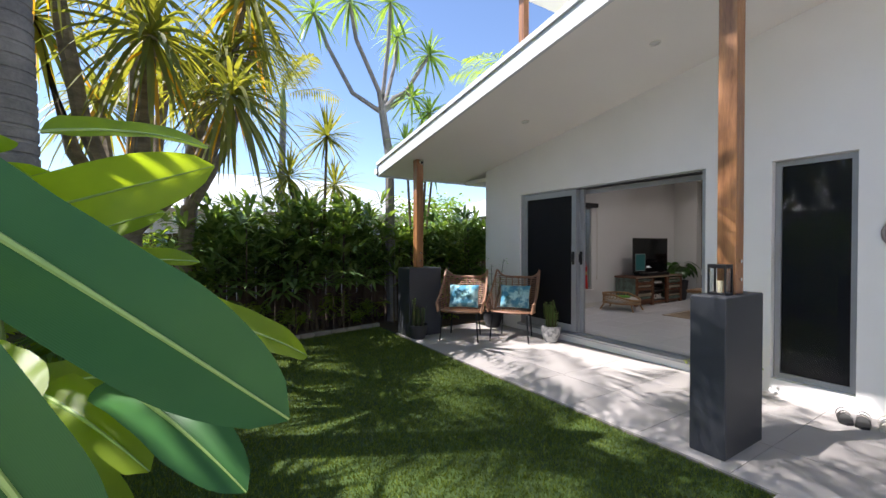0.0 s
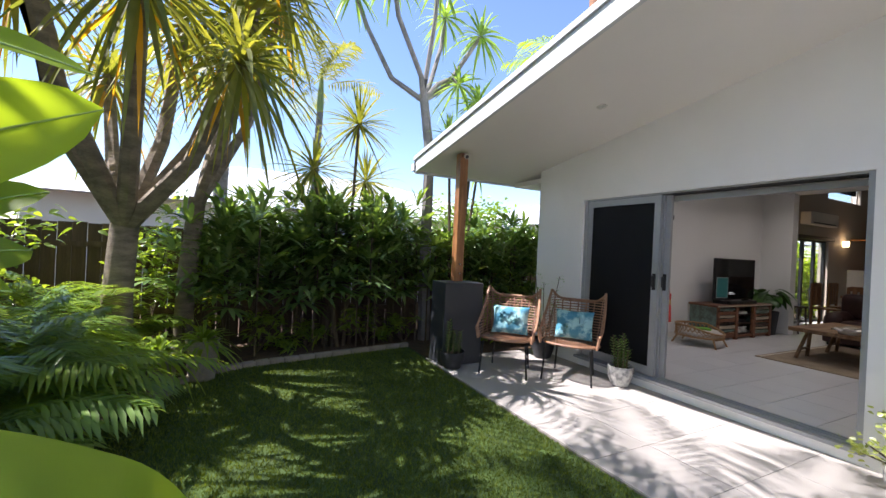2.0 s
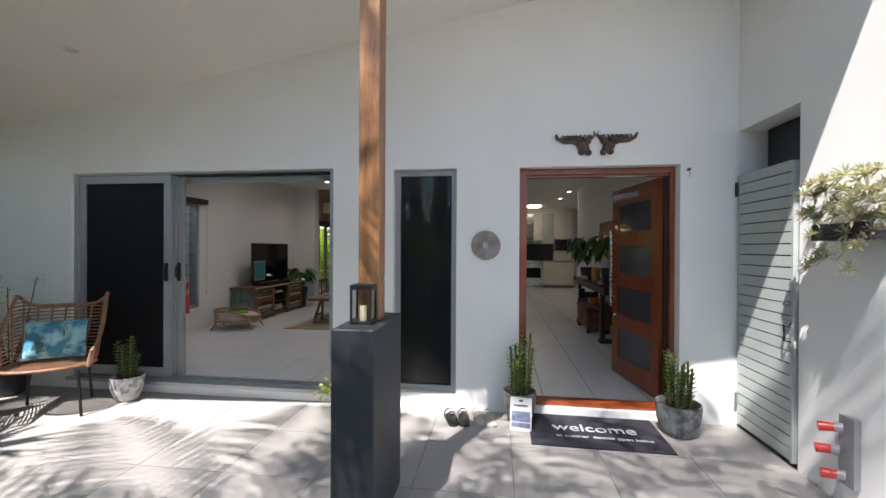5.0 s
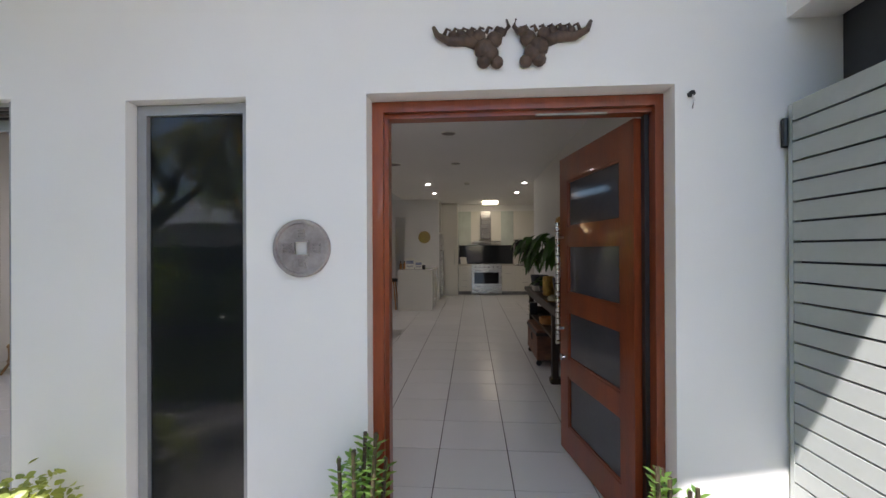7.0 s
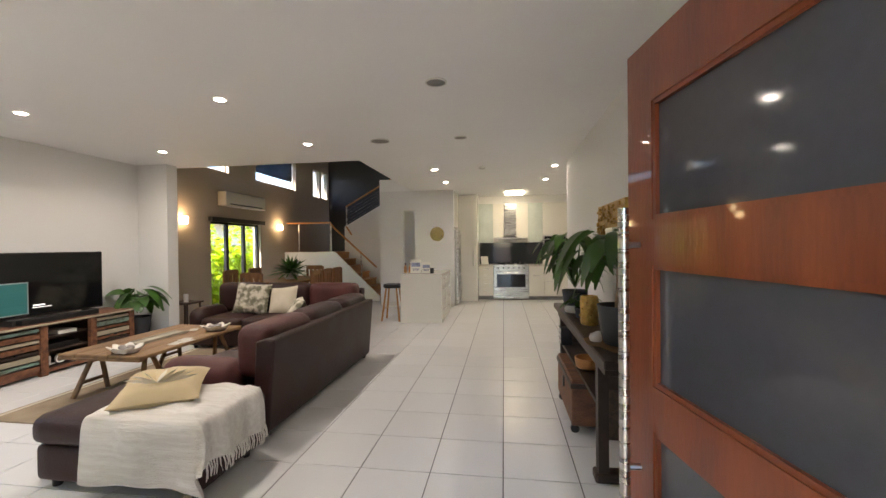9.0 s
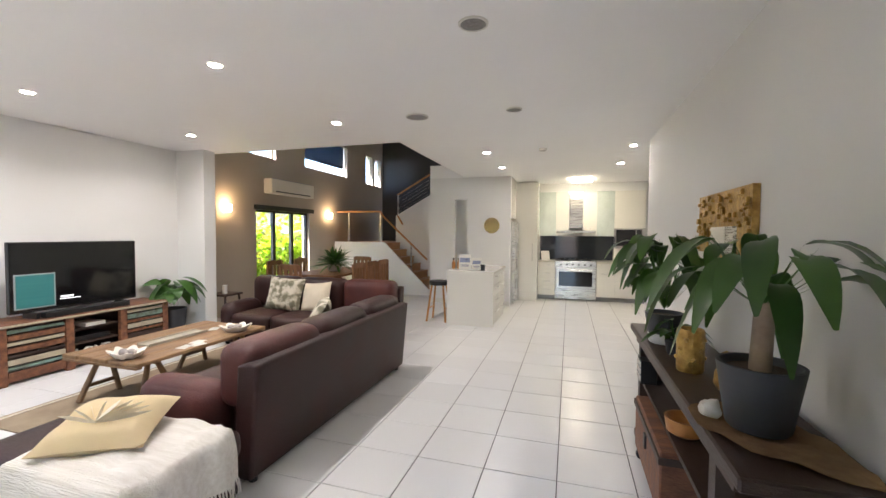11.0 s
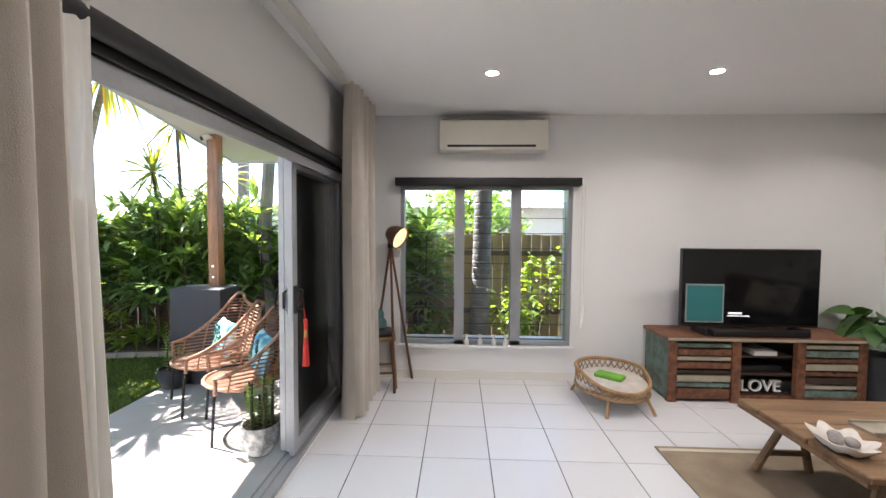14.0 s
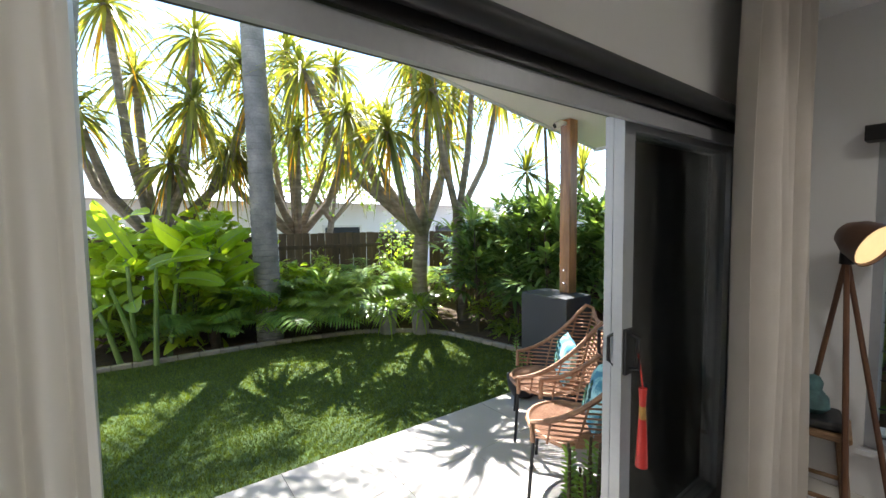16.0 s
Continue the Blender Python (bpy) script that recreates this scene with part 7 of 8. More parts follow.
# tripod floor lamp and the little stool
fl = thing("floor_lamp", pose(-5.70, .56, 0), "wooden tripod floor lamp with a lit brown dome shade", "floor lamp")
for x, y in ((-.16, .20), (.24, .08), (-.10, -.22)):
    bm = B(); cyl(bm, (x, y, 0), (0, 0, 1.40), .014, .012, 8); part("leg", bm, TRIPOD, fl, "slim timber tripod leg", True)
bm = B(); cyl(bm, (0, 0, 1.36), (0, 0, 1.48), .03, .025, 12); part("hub", bm, BLACK, fl, "", True)
bm = B()
lathe(bm, [(.03, .0), (.06, .02), (.095, .08), (.115, .17), (.11, .17), (.09, .085), (.055, .03), (.025, .012)], 24)
sh = part("shade", bm, mat("bronze_enamel", (.12, .055, .03), .4, color2=(.08, .035, .02), scale=5), fl, "brown metal dome shade", True)
aim = Vector((.38, .80, -.42)).normalized()
sh.matrix_basis = Matrix.Translation((-.02, -.03, 1.53)) @ aim.to_track_quat("Z", "Y").to_matrix().to_4x4()
bm = B(); cyl(bm, (0, 0, .145), (0, 0, .155), .105, seg=24); part("lamp_disc", bm, mat("lamp_warm", (.5, .45, .35), .5, emit=(1.0, .66, .30), estr=0.2), sh, "glowing lamp face")
stl = thing("side_stool", pose(-5.70, .46, 0, 0, 0, 10), "small rustic timber stool holding dark cloth", "stool")
bm = B(); box(bm, (0, 0, .48), (.30, .30, .035)); bevel(bm, .008, 1); part("seat", bm, RUSTIC, stl)
for x in (-1, 1):
    for y in (-1, 1):
        bm = B(); cyl(bm, (x * .15, y * .15, 0), (x * .105, y * .105, .465), .02, .02, 8); part("leg", bm, RUSTIC, stl, "", True)
    bm = B(); cyl(bm, (x * .135, -.13, .15), (x * .135, .13, .15), .013, seg=6); part("rung", bm, RUSTIC, stl, "", True)
bm = B(); soft(bm, (-.13, -.12, 0), (.13, .12, .05), .02); solid("folded_cloth", bm, BLACK, pose(-5.70, .46, .498, 0, 0, 15), "folded dark cloth on the stool", "cloth", smooth=True)
bm = B(); lathe(bm, [(.05, 0), (.075, .03), (.07, .08), (.04, .12), (.045, .16), (.03, .19), (.004, .20)], 16); solid("figurine", bm, mat("verdigris", (.10, .22, .22), .7, color2=(.05, .10, .10), scale=14), pose(-5.71, .45, .548), "small blue-green figurine on the stool", "ornament", smooth=True)

# downlights, speakers and detector
def downlight(x, y, on=True):
    t = thing("downlight", pose(x, y, CZ), "round recessed ceiling downlight, lit", "downlight", "ceiling downlights")
    bm = B(); lathe(bm, [(.058, .0), (.058, -.006), (.042, -.006), (.042, .0)], 24, caps=False); part("ring", bm, WHITE2, t, "", True)
    bm = B(); cyl(bm, (0, 0, -.004), (0, 0, 0), .041, seg=24); part("lamp_face", bm, LAMPON, t, "glowing lamp face")
    return t


for x, y in DOWNLIGHTS:
    downlight(x, y)
for x, y, r in ((-.816, 3.04, .085), (-1.784, 4.70, .115), (-.80, 4.72, .075), (-1.72, 1.5, .115)):
    t = thing("ceiling_speaker", pose(x, y, CZ), "flush round grey ceiling speaker grille", "speaker", "ceiling speakers")
    bm = B(); lathe(bm, [(r, 0), (r, -.007), (r - .012, -.010), (r - .012, 0)], 28, caps=False); part("rim", bm, WHITE2, t, "", True)
    bm = B(); cyl(bm, (0, 0, -.006), (0, 0, 0), r - .012, seg=28); part("grille", bm, mat("grey_mesh", (.30, .29, .27), .7, color2=(.2, .19, .18), scale=60, bump=.6, bscale=400), t, "grey mesh grille")
t = thing("smoke_detector", pose(-0.647, 6.635, CZ), "small round white smoke detector on the ceiling", "detector")
bm = B(); lathe(bm, [(.05, 0), (.055, -.012), (.045, -.03), (.004, -.034)], 20); part("case", bm, WHITE2, t, "", True)
t = thing("ceiling_light", pose(-.03, 10.0, CZ), "lit oblong kitchen ceiling light", "ceiling light")
bm = B(); box(bm, (0, 0, -.03), (.42, .42, .058)); bevel(bm, .02, 2); part("diffuser", bm, mat("diffuser_lit", (.9, .9, .8), .5, emit=(1.0, .9, .66), estr=2.0), t, "glowing diffuser", True)

# console table by the entry
cs = thing("console_table", pose(.21, 2.09, 0), "dark-stained timber console table along the wall", "console table")
CL, CW, CH = 2.2, .40, .80
bm = B(); span(bm, (0, 0, CH - .05), (CW, CL, CH)); bevel(bm, .008, 1); part("tabletop", bm, DARKWOOD, cs)
bm = B(); span(bm, (.03, .12, CH - .11), (CW - .02, CL - .12, CH - .052)); part("apron", bm, DARKWOOD, cs)
for y in (.32, 1.92):
    for x in (.06, CW - .06):
        bm = B(); box(bm, (x, y, (CH - .11) / 2 + .02), (.06, .07, CH - .15)); part("leg", bm, DARKWOOD, cs)
    bm = B(); box(bm, (CW / 2, y, .03), (CW - .02, .10, .058)); bevel(bm, .01, 1); part("foot_rail", bm, DARKWOOD, cs)
    bm = B(); box(bm, (CW / 2, y, .40), (CW - .16, .03, .30)); part("carved_panel", bm, CARVED, cs, "carved dark end panel")
bm = B(); span(bm, (.04, .36, .43), (CW - .04, 1.88, .455)); part("shelf", bm, DARKWOOD, cs)
ck = thing("trunk_box", pose(0.164, 2.978, 0), "worn brown timber chest on castors under the console", "chest")
bm = B(); span(bm, (.02, .0, .07), (.36, .78, .41)); bevel(bm, .008, 1); part("body", bm, REDWOOD, ck)
bm = B(); span(bm, (.01, -.01, .35), (.37, .79, .385)); part("lid_rim", bm, DARKWOOD, ck, "dark timber lid rim")
bm = B(); box(bm, (.015, .39, .28), (.014, .05, .08)); part("latch", bm, BLACK, ck, "dark iron latch")
for y in (.06, .72):
    for x in (.05, .33):
        bm = B(); cyl(bm, (x, y - .012, .032), (x, y + .012, .032), .032, seg=14); part("castor", bm, BLACK, ck, "small black castor", True)
t = thing("carved_block", pose(0.278, 3.941, .456), "white and black fretwork block on the shelf", "ornament")
bm = B(); box(bm, (0, 0, .08), (.10, .16, .16)); part("block", bm, BLACK, t)
rj = random.Random(6)
for k in range(9):
    bm = B(); box(bm, (-.052, -.052 + .052 * (k % 3), .03 + .05 * (k // 3)), (.008, .036, .03)); part("inlay", bm, SHELLW, t, "white inlay piece")
t = thing("wooden_bowl", pose(0.328, 3.123, .456), "pale timber bowl on the console shelf", "bowl")
bm = B(); lathe(bm, [(.06, 0), (.09, .02), (.10, .09), (.09, .09), (.08, .03), (.004, .02)], 24); part("bowl", bm, HONEY, t, "", True)
leaf_plant(pose(.39, 2.45, CH + .012), SLATEPOT, .135, .235, 0, "large drooping-leaf plant in a slate pot on the console", .275, .10, 26, .27, 71, .42, droop=1.0, trunk=.22)
bm = B()
stem_end, leaf_tip = Vector((-.15, .19)), Vector((.17, -.33))
way = leaf_tip - stem_end
off = Vector((-way.y, way.x)).normalized()
rows = []
for k in range(13):
    u = k / 12
    w = .175 * math.sin(math.pi * min(1, .04 + .96 * u ** .8)) ** .8
    c = stem_end + way * u
    rows.append([bm.verts.new((*(c + off * w * q), .006 + .016 * abs(q) ** 3 * (.5 + .5 * math.sin(k * 1.7 + q)))) for q in (-1, -.5, 0, .5, 1)])
for ra, rb in zip(rows, rows[1:]):
    for k in range(4):
        bm.faces.new((ra[k], rb[k], rb[k + 1], ra[k + 1]))
bmesh.ops.solidify(bm, geom=bm.faces[:], thickness=.004)
solid("leaf_placemat", bm, mat("dry_leaf", (.40, .26, .13), .85, color2=(.26, .15, .07), scale=8, bump=.5), pose(.40, 2.45, CH), "dry brown leaf-shaped mat under the pot", "mat")
leaf_plant(pose(.33, 3.70, CH), SLATEPOT, .115, .20, 0, "leafy pot plant with a white-based pot on the console", .21, .10, 50, .48, 72, .38, band=POTW, droop=.9)
leaf_plant(pose(.33, 3.42, CH + .001), SLATEPOT, .05, .08, 0, "small trailing plant in a dark pot on the console", .16, .05, 14, .12, 73, .14)
t = thing("gold_vase", pose(.34, 3.12, CH), "embossed gold cylindrical vase on the console", "vase")
bm = B(); lathe(bm, [(.06, 0), (.064, .01), (.066, .20), (.06, .22), (.055, .22), (.058, .02), (.004, .015)], 26); part("body", bm, GOLD, t, "", True)
for k in range(12):
    a = k * math.pi / 6
    bm = B(); r_ = bmesh.ops.create_icosphere(bm, subdivisions=1, radius=.013); bmesh.ops.translate(bm, verts=r_["verts"], vec=(.064 * math.cos(a), .064 * math.sin(a), .07 + .05 * (k % 3))); part("boss", bm, GOLD, t)
bm = B(); lathe(bm, [(.03, 0), (.05, .03), (.045, .08), (.03, .11), (.035, .14), (.02, .17), (.004, .18)], 16); solid("figurine", bm, GOLD, pose(.42, 2.86, CH), "small seated gold figurine on the console", "ornament", smooth=True)
bm = B(); r_ = bmesh.ops.create_icosphere(bm, subdivisions=2, radius=.04)
for v in bm.verts:
    v.co *= 1 + .35 * noise.noise(v.co * 40)
    v.co.z = max(v.co.z, -.028)
solid("coral_piece", bm, SHELLW, pose(.265, 2.53, CH + .03), "small white coral piece on the leaf mat", "coral", smooth=True)
mi = thing("framed_mirror", pose(XR - .002, 3.72, 1.42), "small mirror in a wide carved gold frame on the wall", "mirror")
rj = random.Random(12)
for (y0, y1, z0, z1) in ((-.46, -.26, -.03, .36), (.26, .46, -.03, .36), (-.26, .26, .14, .36), (-.26, .26, -.12, -.03)):
    bm = B(); span(bm, (-.035, y0, z0), (0, y1, z1)); part("frame_board", bm, GOLD, mi)
    for k in range(22):
        bm = B(); box(bm, (-.04 - rj.uniform(0, .008), rj.uniform(y0 + .02, y1 - .02), rj.uniform(z0 + .02, z1 - .02)), (.02, rj.uniform(.02, .05), rj.uniform(.015, .04))); bevel(bm, .004, 1); part("carving", bm, GOLD, mi)
bm = B(); span(bm, (-.03, -.26, -.03), (-.006, .26, .14)); part("mirror_glass", bm, MIRROR, mi, "mirror glass")

# island bench and stool
isl = thing("kitchen_island", pose(-2.19, 7.195, 0), "white kitchen island bench with side drawers", "island bench")
bm = B(); span(bm, (0.02, .02, .0), (.74, 1.28, .86)); part("body", bm, WHITE2, isl)
bm = B(); span(bm, (0, 0, 0), (.77, .035, .90)); part("end_panel", bm, WHITE2, isl)
bm = B(); span(bm, (0, .035, .86), (.77, 1.32, .90)); bevel(bm, .004, 1); part("benchtop", bm, mat("stone_top", (.66, .62, .54), .2, color2=(.58, .54, .46), scale=30), isl, "pale stone benchtop")
for k in range(4):
    for c in range(2):
        bm = B(); span(bm, (.742, .06 + c * .62, .08 + k * .195), (.758, .06 + c * .62 + .60, .08 + k * .195 + .185)); d = part("drawer_front", bm, WHITE2, isl)
        bm = B(); cyl(bm, (.785, .20 + c * .62, .22 + k * .195), (.785, .52 + c * .62, .22 + k * .195), .007, seg=8); cyl(bm, (.755, .22 + c * .62, .22 + k * .195), (.785, .22 + c * .62, .22 + k * .195), .005, seg=6); cyl(bm, (.755, .50 + c * .62, .22 + k * .195), (.785, .50 + c * .62, .22 + k * .195), .005, seg=6); part("handle", bm, STEEL, d, "steel bar handle", True)
bs = thing("bar_stool", pose(-2.417, 7.477, 0), "timber bar stool with a dark seat pad", "bar stool")
for x in (-1, 1):
    for y in (-1, 1):
        bm = B(); cyl(bm, (x * .17, y * .17, 0), (x * .10, y * .10, .62), .018, .016, 8); part("leg", bm, HONEY, bs, "", True)
    bm = B(); cyl(bm, (x * .15, -.15, .22), (x * .15, .15, .22), .012, seg=6); part("rung", bm, HONEY, bs, "", True)
bm = B(); lathe(bm, [(.17, .62), (.18, .65), (.17, .69), (.004, .70)], 24); part("seat_pad", bm, BLACK, bs, "dark padded seat", True)
for k, (x, y, w, h, c) in enumerate(((-1.95, 7.42, .20, .26, "a"), (-1.76, 7.48, .16, .20, "b"))):
    t = thing("brochure_stand", pose(x, y, .90, -14, 0, 8), "white printed brochure standing on the bench", "brochure", "brochures on the bench")
    bm = B(); box(bm, (0, 0, h / 2), (w, .012, h)); part("card", bm, WHITE2, t)
    bm = B(); box(bm, (0, -.008, h * .62), (w * .85, .004, h * .3)); part("picture", bm, MATS["print_blue_grey"], t, "grey printed picture")
    bm = B(); box(bm, (0, -.008, h * .3), (w * .7, .004, .008)); box(bm, (0, -.008, h * .22), (w * .6, .004, .008)); part("text_bars", bm, MATS["print_navy"], t)
for k, x in enumerate((-2.18, -2.10)):
    t = thing("bottle", pose(x, 7.55 + .05 * k, .90), "small dark-capped bottle on the bench", "bottle", "bottles on the bench")
    bm = B(); lathe(bm, [(.03, 0), (.032, .10), (.014, .13), (.014, .15)], 14); part("body", bm, HONEY, t, "", True)
    bm = B(); cyl(bm, (0, 0, .15), (0, 0, .185), .016, seg=12); part("cap", bm, BLACK, t, "black cap", True)
bm = B(); cyl(bm, (0, 0, 0), (0, 0, .10), .035, .04, 16); solid("mug", bm, BLACK, pose(-1.626, 7.357, .90), "small dark mug on the bench", "mug", smooth=True)
bm = B(); cyl(bm, (0, 0, 0), (0, -.02, 0), .165, seg=40); bevel(bm, .006, 1)
rm = thing("round_mirror", pose(-1.83, 9.25, 1.68), "round gold-tinted wall mirror", "mirror")
part("disc", bm, mat("gold_mirror", (.70, .52, .25), .12, metal=1.0, scale=3), rm, "", True)

# fridge, cabinets, oven, hood
fr = thing("refrigerator", pose(-1.44, 9.39, 0), "tall stainless steel refrigerator with two doors", "refrigerator")
bm = B(); span(bm, (-.62, 0, .02), (0, .72, 1.78)); part("body", bm, GREYP, fr)
for z0, z1 in ((.04, .66), (.68, 1.77)):
    bm = B(); span(bm, (.002, .0, z0), (.07, .72, z1)); bevel(bm, .015, 2); d = part("door", bm, STEEL, fr, "brushed steel door", True)
    bm = B(); cyl(bm, (.105, .06, z0 + .08 if z0 > .5 else z0 + .3), (.105, .06, min(z1 - .1, z0 + .65)), .011, seg=8); part("handle", bm, CHROME, d, "vertical bar handle", True)
bm = B(); span(bm, (-2.04, 9.38, 1.85), (-1.44, 10.13, CZ)); solid("overhead_cabinet", bm, WHITE2, None, "white cabinet above the refrigerator", "cabinet")
t = thing("pantry_cabinet", pose(-2.04, 10.15, 0), "tall white pantry cupboard beside the refrigerator", "cabinet")
bm = B(); span(bm, (0, 0, .0), (1.08, .96, CZ - .02)); part("body", bm, WHITE2, t)
bm = B(); span(bm, (.02, -.02, .1), (1.04, -.002, CZ - .06)); d = part("door", bm, WHITE2, t)
bm = B(); cyl(bm, (.98, -.05, .9), (.98, -.05, 1.3), .008, seg=8); part("handle", bm, STEEL, d, "steel bar handle", True)


def base_cabinet(x0, x1, drawers, label):
    t = thing("base_cabinet", pose(0, 0, 0), label, "cabinet", "kitchen base cabinets")
    bm = B(); span(bm, (x0, 10.5, .10), (x1, 11.12, .86)); part("body", bm, WHITE2, t)
    bm = B(); span(bm, (x0, 10.55, 0), (x1, 10.57, .10)); part("kickboard", bm, GREYP, t)
    n = drawers
    for k in range(n):
        z0 = .11 + k * .74 / n
        bm = B(); span(bm, (x0 + .004, 10.48, z0), (x1 - .004, 10.498, z0 + .74 / n - .008)); d = part("drawer_front", bm, WHITE2, t)
        bm = B(); cyl(bm, ((x0 + x1) / 2 - .09, 10.455, z0 + .74 / n * .7), ((x0 + x1) / 2 + .09, 10.455, z0 + .74 / n * .7), .007, seg=8); part("handle", bm, STEEL, d, "steel bar handle", True)


base_cabinet(-0.955, -0.575, 4, "white four-drawer base cabinet beside the oven")
base_cabinet(0.325, 0.705, 1, "white base cabinet beside the oven")
base_cabinet(0.705, 1.325, 2, "white base cabinet under the microwave")
bm = B(); span(bm, (-0.955, 10.47, .86), (-0.575, 11.12, .90)); solid("worktop", bm, MATS["stone_top"], None, "pale stone kitchen worktop", "worktop")
bm = B(); span(bm, (0.325, 10.47, .86), (0.725, 11.12, .90)); solid("worktop", bm, MATS["stone_top"], None, "pale stone kitchen worktop beside the oven", "worktop")
ov_ = thing("oven", pose(-.565, 10.47, 0), "wide freestanding stainless steel oven and cooktop", "oven")
bm = B(); span(bm, (0, 0, .03), (.88, .62, .90)); bevel(bm, .006, 1); part("body", bm, STEEL, ov_)
bm = B(); span(bm, (.04, -.03, .28), (.84, -.002, .74)); d = part("oven_door", bm, STEEL, ov_)
bm = B(); span(bm, (.08, -.036, .33), (.80, -.031, .66)); part("window_glass", bm, OVENGLASS, d, "dark oven glass")
bm = B(); cyl(bm, (.08, -.075, .70), (.80, -.075, .70), .011, seg=10); part("handle", bm, CHROME, d, "long oven handle", True)
bm = B(); span(bm, (.04, -.02, .05), (.84, -.002, .25)); part("drawer", bm, STEEL, ov_, "steel storage drawer")
for k in range(6):
    bm = B(); cyl(bm, (.12 + k * .13, -.002, .82), (.12 + k * .13, -.03, .82), .018, seg=12); part("knob", bm, BLACK, ov_, "black control knob", True)
bm = B(); span(bm, (.03, .03, .902), (.85, .58, .912)); part("cooktop", bm, BLACK, ov_, "black cooktop")
for x in (.2, .44, .68):
    bm = B(); span(bm, (x - .09, .10, .913), (x + .09, .12, .93)); span(bm, (x - .09, .46, .913), (x + .09, .48, .93)); span(bm, (x - .01, .10, .93), (x + .01, .48, .94)); part("trivet", bm, BLACK, ov_)
bm = B(); span(bm, (-0.955, 11.09, .90), (0.725, 11.117, 1.47)); struct("splashback", bm, SPLASH, "glossy dark grey glass splashback", "splashback")
hd = thing("range_hood", pose(-.125, 11.09, 1.54), "stainless chimney range hood with a glass canopy", "range hood")
bm = B(); span(bm, (-.15, -.28, .12), (.15, 0, CZ - 1.53)); part("flue", bm, STEEL, hd)
bm = B(); span(bm, (-.43, -.48, .0), (.43, 0, .055)); bevel(bm, .01, 1); part("hood_body", bm, STEEL, hd)
bm = B()
n = 16
arc = [(-.45 + .9 * k / n, .06 + .09 * math.sin(math.pi * k / n)) for k in range(n + 1)]
a = [bm.verts.new((x, -.50, z)) for x, z in arc]; b = [bm.verts.new((x, -.01, z)) for x, z in arc]
for k in range(n):
    bm.faces.new((a[k], a[k + 1], b[k + 1], b[k]))
bmesh.ops.solidify(bm, geom=bm.faces[:], thickness=.008)
part("canopy", bm, GLASS, hd, "curved clear glass canopy")


def wall_cabinet(x0, x1, z0, z1, label, glassy=False):
    t = thing("wall_cabinet", pose(0, 0, 0), label, "cabinet", "kitchen wall cabinets")
    bm = B(); span(bm, (x0, 10.78, z0), (x1, 11.12, z1)); part("body", bm, WHITE2, t)
    bm = B(); span(bm, (x0 + .004, 10.76, z0 + .002), (x1 - .004, 10.778, z1 - .002)); part("door", bm, mat("pale_green_glass", (.58, .64, .60), .08, scale=2, rvar=.02) if glassy else WHITE2, t)


wall_cabinet(-0.965, -0.575, 1.47, 2.50, "white wall cupboard with a pale glass door", True)
wall_cabinet(-0.575, -0.295, 1.47, 2.50, "white wall cupboard beside the flue")
wall_cabinet(0.025, 0.325, 1.47, 2.50, "white wall cupboard beside the hood")
wall_cabinet(0.325, 0.705, 1.47, 2.50, "white wall cupboard with a glossy glass door", True)
wall_cabinet(0.705, 1.345, 1.65, 2.50, "white wall cupboard over the microwave")
bm = B(); span(bm, (-0.965, 10.78, 2.50), (1.345, 11.12, CZ)); solid("bulkhead", bm, INWALL, None, "white bulkhead above the kitchen cupboards", "bulkhead", kind="structure")
mw = thing("microwave", pose(.725, 10.76, 1.22), "black built-in microwave in a steel frame", "microwave")
bm = B(); span(bm, (0, 0, 0), (.56, .34, .43)); part("body", bm, STEEL, mw)
bm = B(); span(bm, (.02, -.02, .03), (.42, -.002, .40)); part("door", bm, OVENGLASS, mw, "black glass door")
bm = B(); span(bm, (.44, -.02, .03), (.54, -.002, .40)); part("control_panel", bm, BLACK, mw)
t = thing("tall_cabinet", pose(.705, 10.82, .90), "white oven tower carcass", "cabinet")
bm = B(); span(bm, (0, 0, 0), (.62, .3, .298)); part("body", bm, WHITE2, t)
t = thing("tablet_stand", pose(-.8, 10.77, .90, -20, 0, 20), "pale tablet leaning on the splashback", "tablet")
bm = B(); box(bm, (0, 0, .11), (.2, .012, .22)); part("screen", bm, WHITE2, t)

# staircase
stair = thing("staircase", pose(.22, .26, 0), "honey timber staircase with white walls and steel posts", "staircase")
NR, RZ, GO = 7, .18, .20
for k in range(NR - 1):
    bm = B(); span(bm, (-3.70 - k * GO + .02, 9.86, (k + 1) * RZ - .035), (-3.70 - (k + 1) * GO, 10.78, (k + 1) * RZ)); bevel(bm, .004, 1); part("tread", bm, HONEY, stair)
    bm = B(); span(bm, (-3.70 - k * GO, 9.86, k * RZ), (-3.70 - k * GO - .02, 10.78, (k + 1) * RZ - .036)); part("riser", bm, HONEY, stair)
LX = -3.70 - (NR - 1) * GO
bm = B(); span(bm, (-6.30, 9.84, NR * RZ - .05), (LX, 12.6, NR * RZ)); part("landing", bm, HONEY, stair)
bm = B(); span(bm, (LX, 9.86, (NR - 1) * RZ), (LX - .02, 10.78, NR * RZ - .051)); part("riser", bm, HONEY, stair)
bm = B(); prism(bm, [(-6.30, 0), (-3.86, 0), (-3.70, .0), (-3.70, .12), (LX, NR * RZ + .02), (-6.30, NR * RZ + .02)], 9.78, 9.84); part("stringer_wall", bm, INWALL, stair, "white wall below the stairs")
bm = B(); prism(bm, [(-5.03, 0), (-2.28, 0), (-2.28, 3.50), (-5.03, 1.98)], 10.80, 10.87); part("dado_wall", bm, INWALL, stair, "white sloping wall of the upper flight")
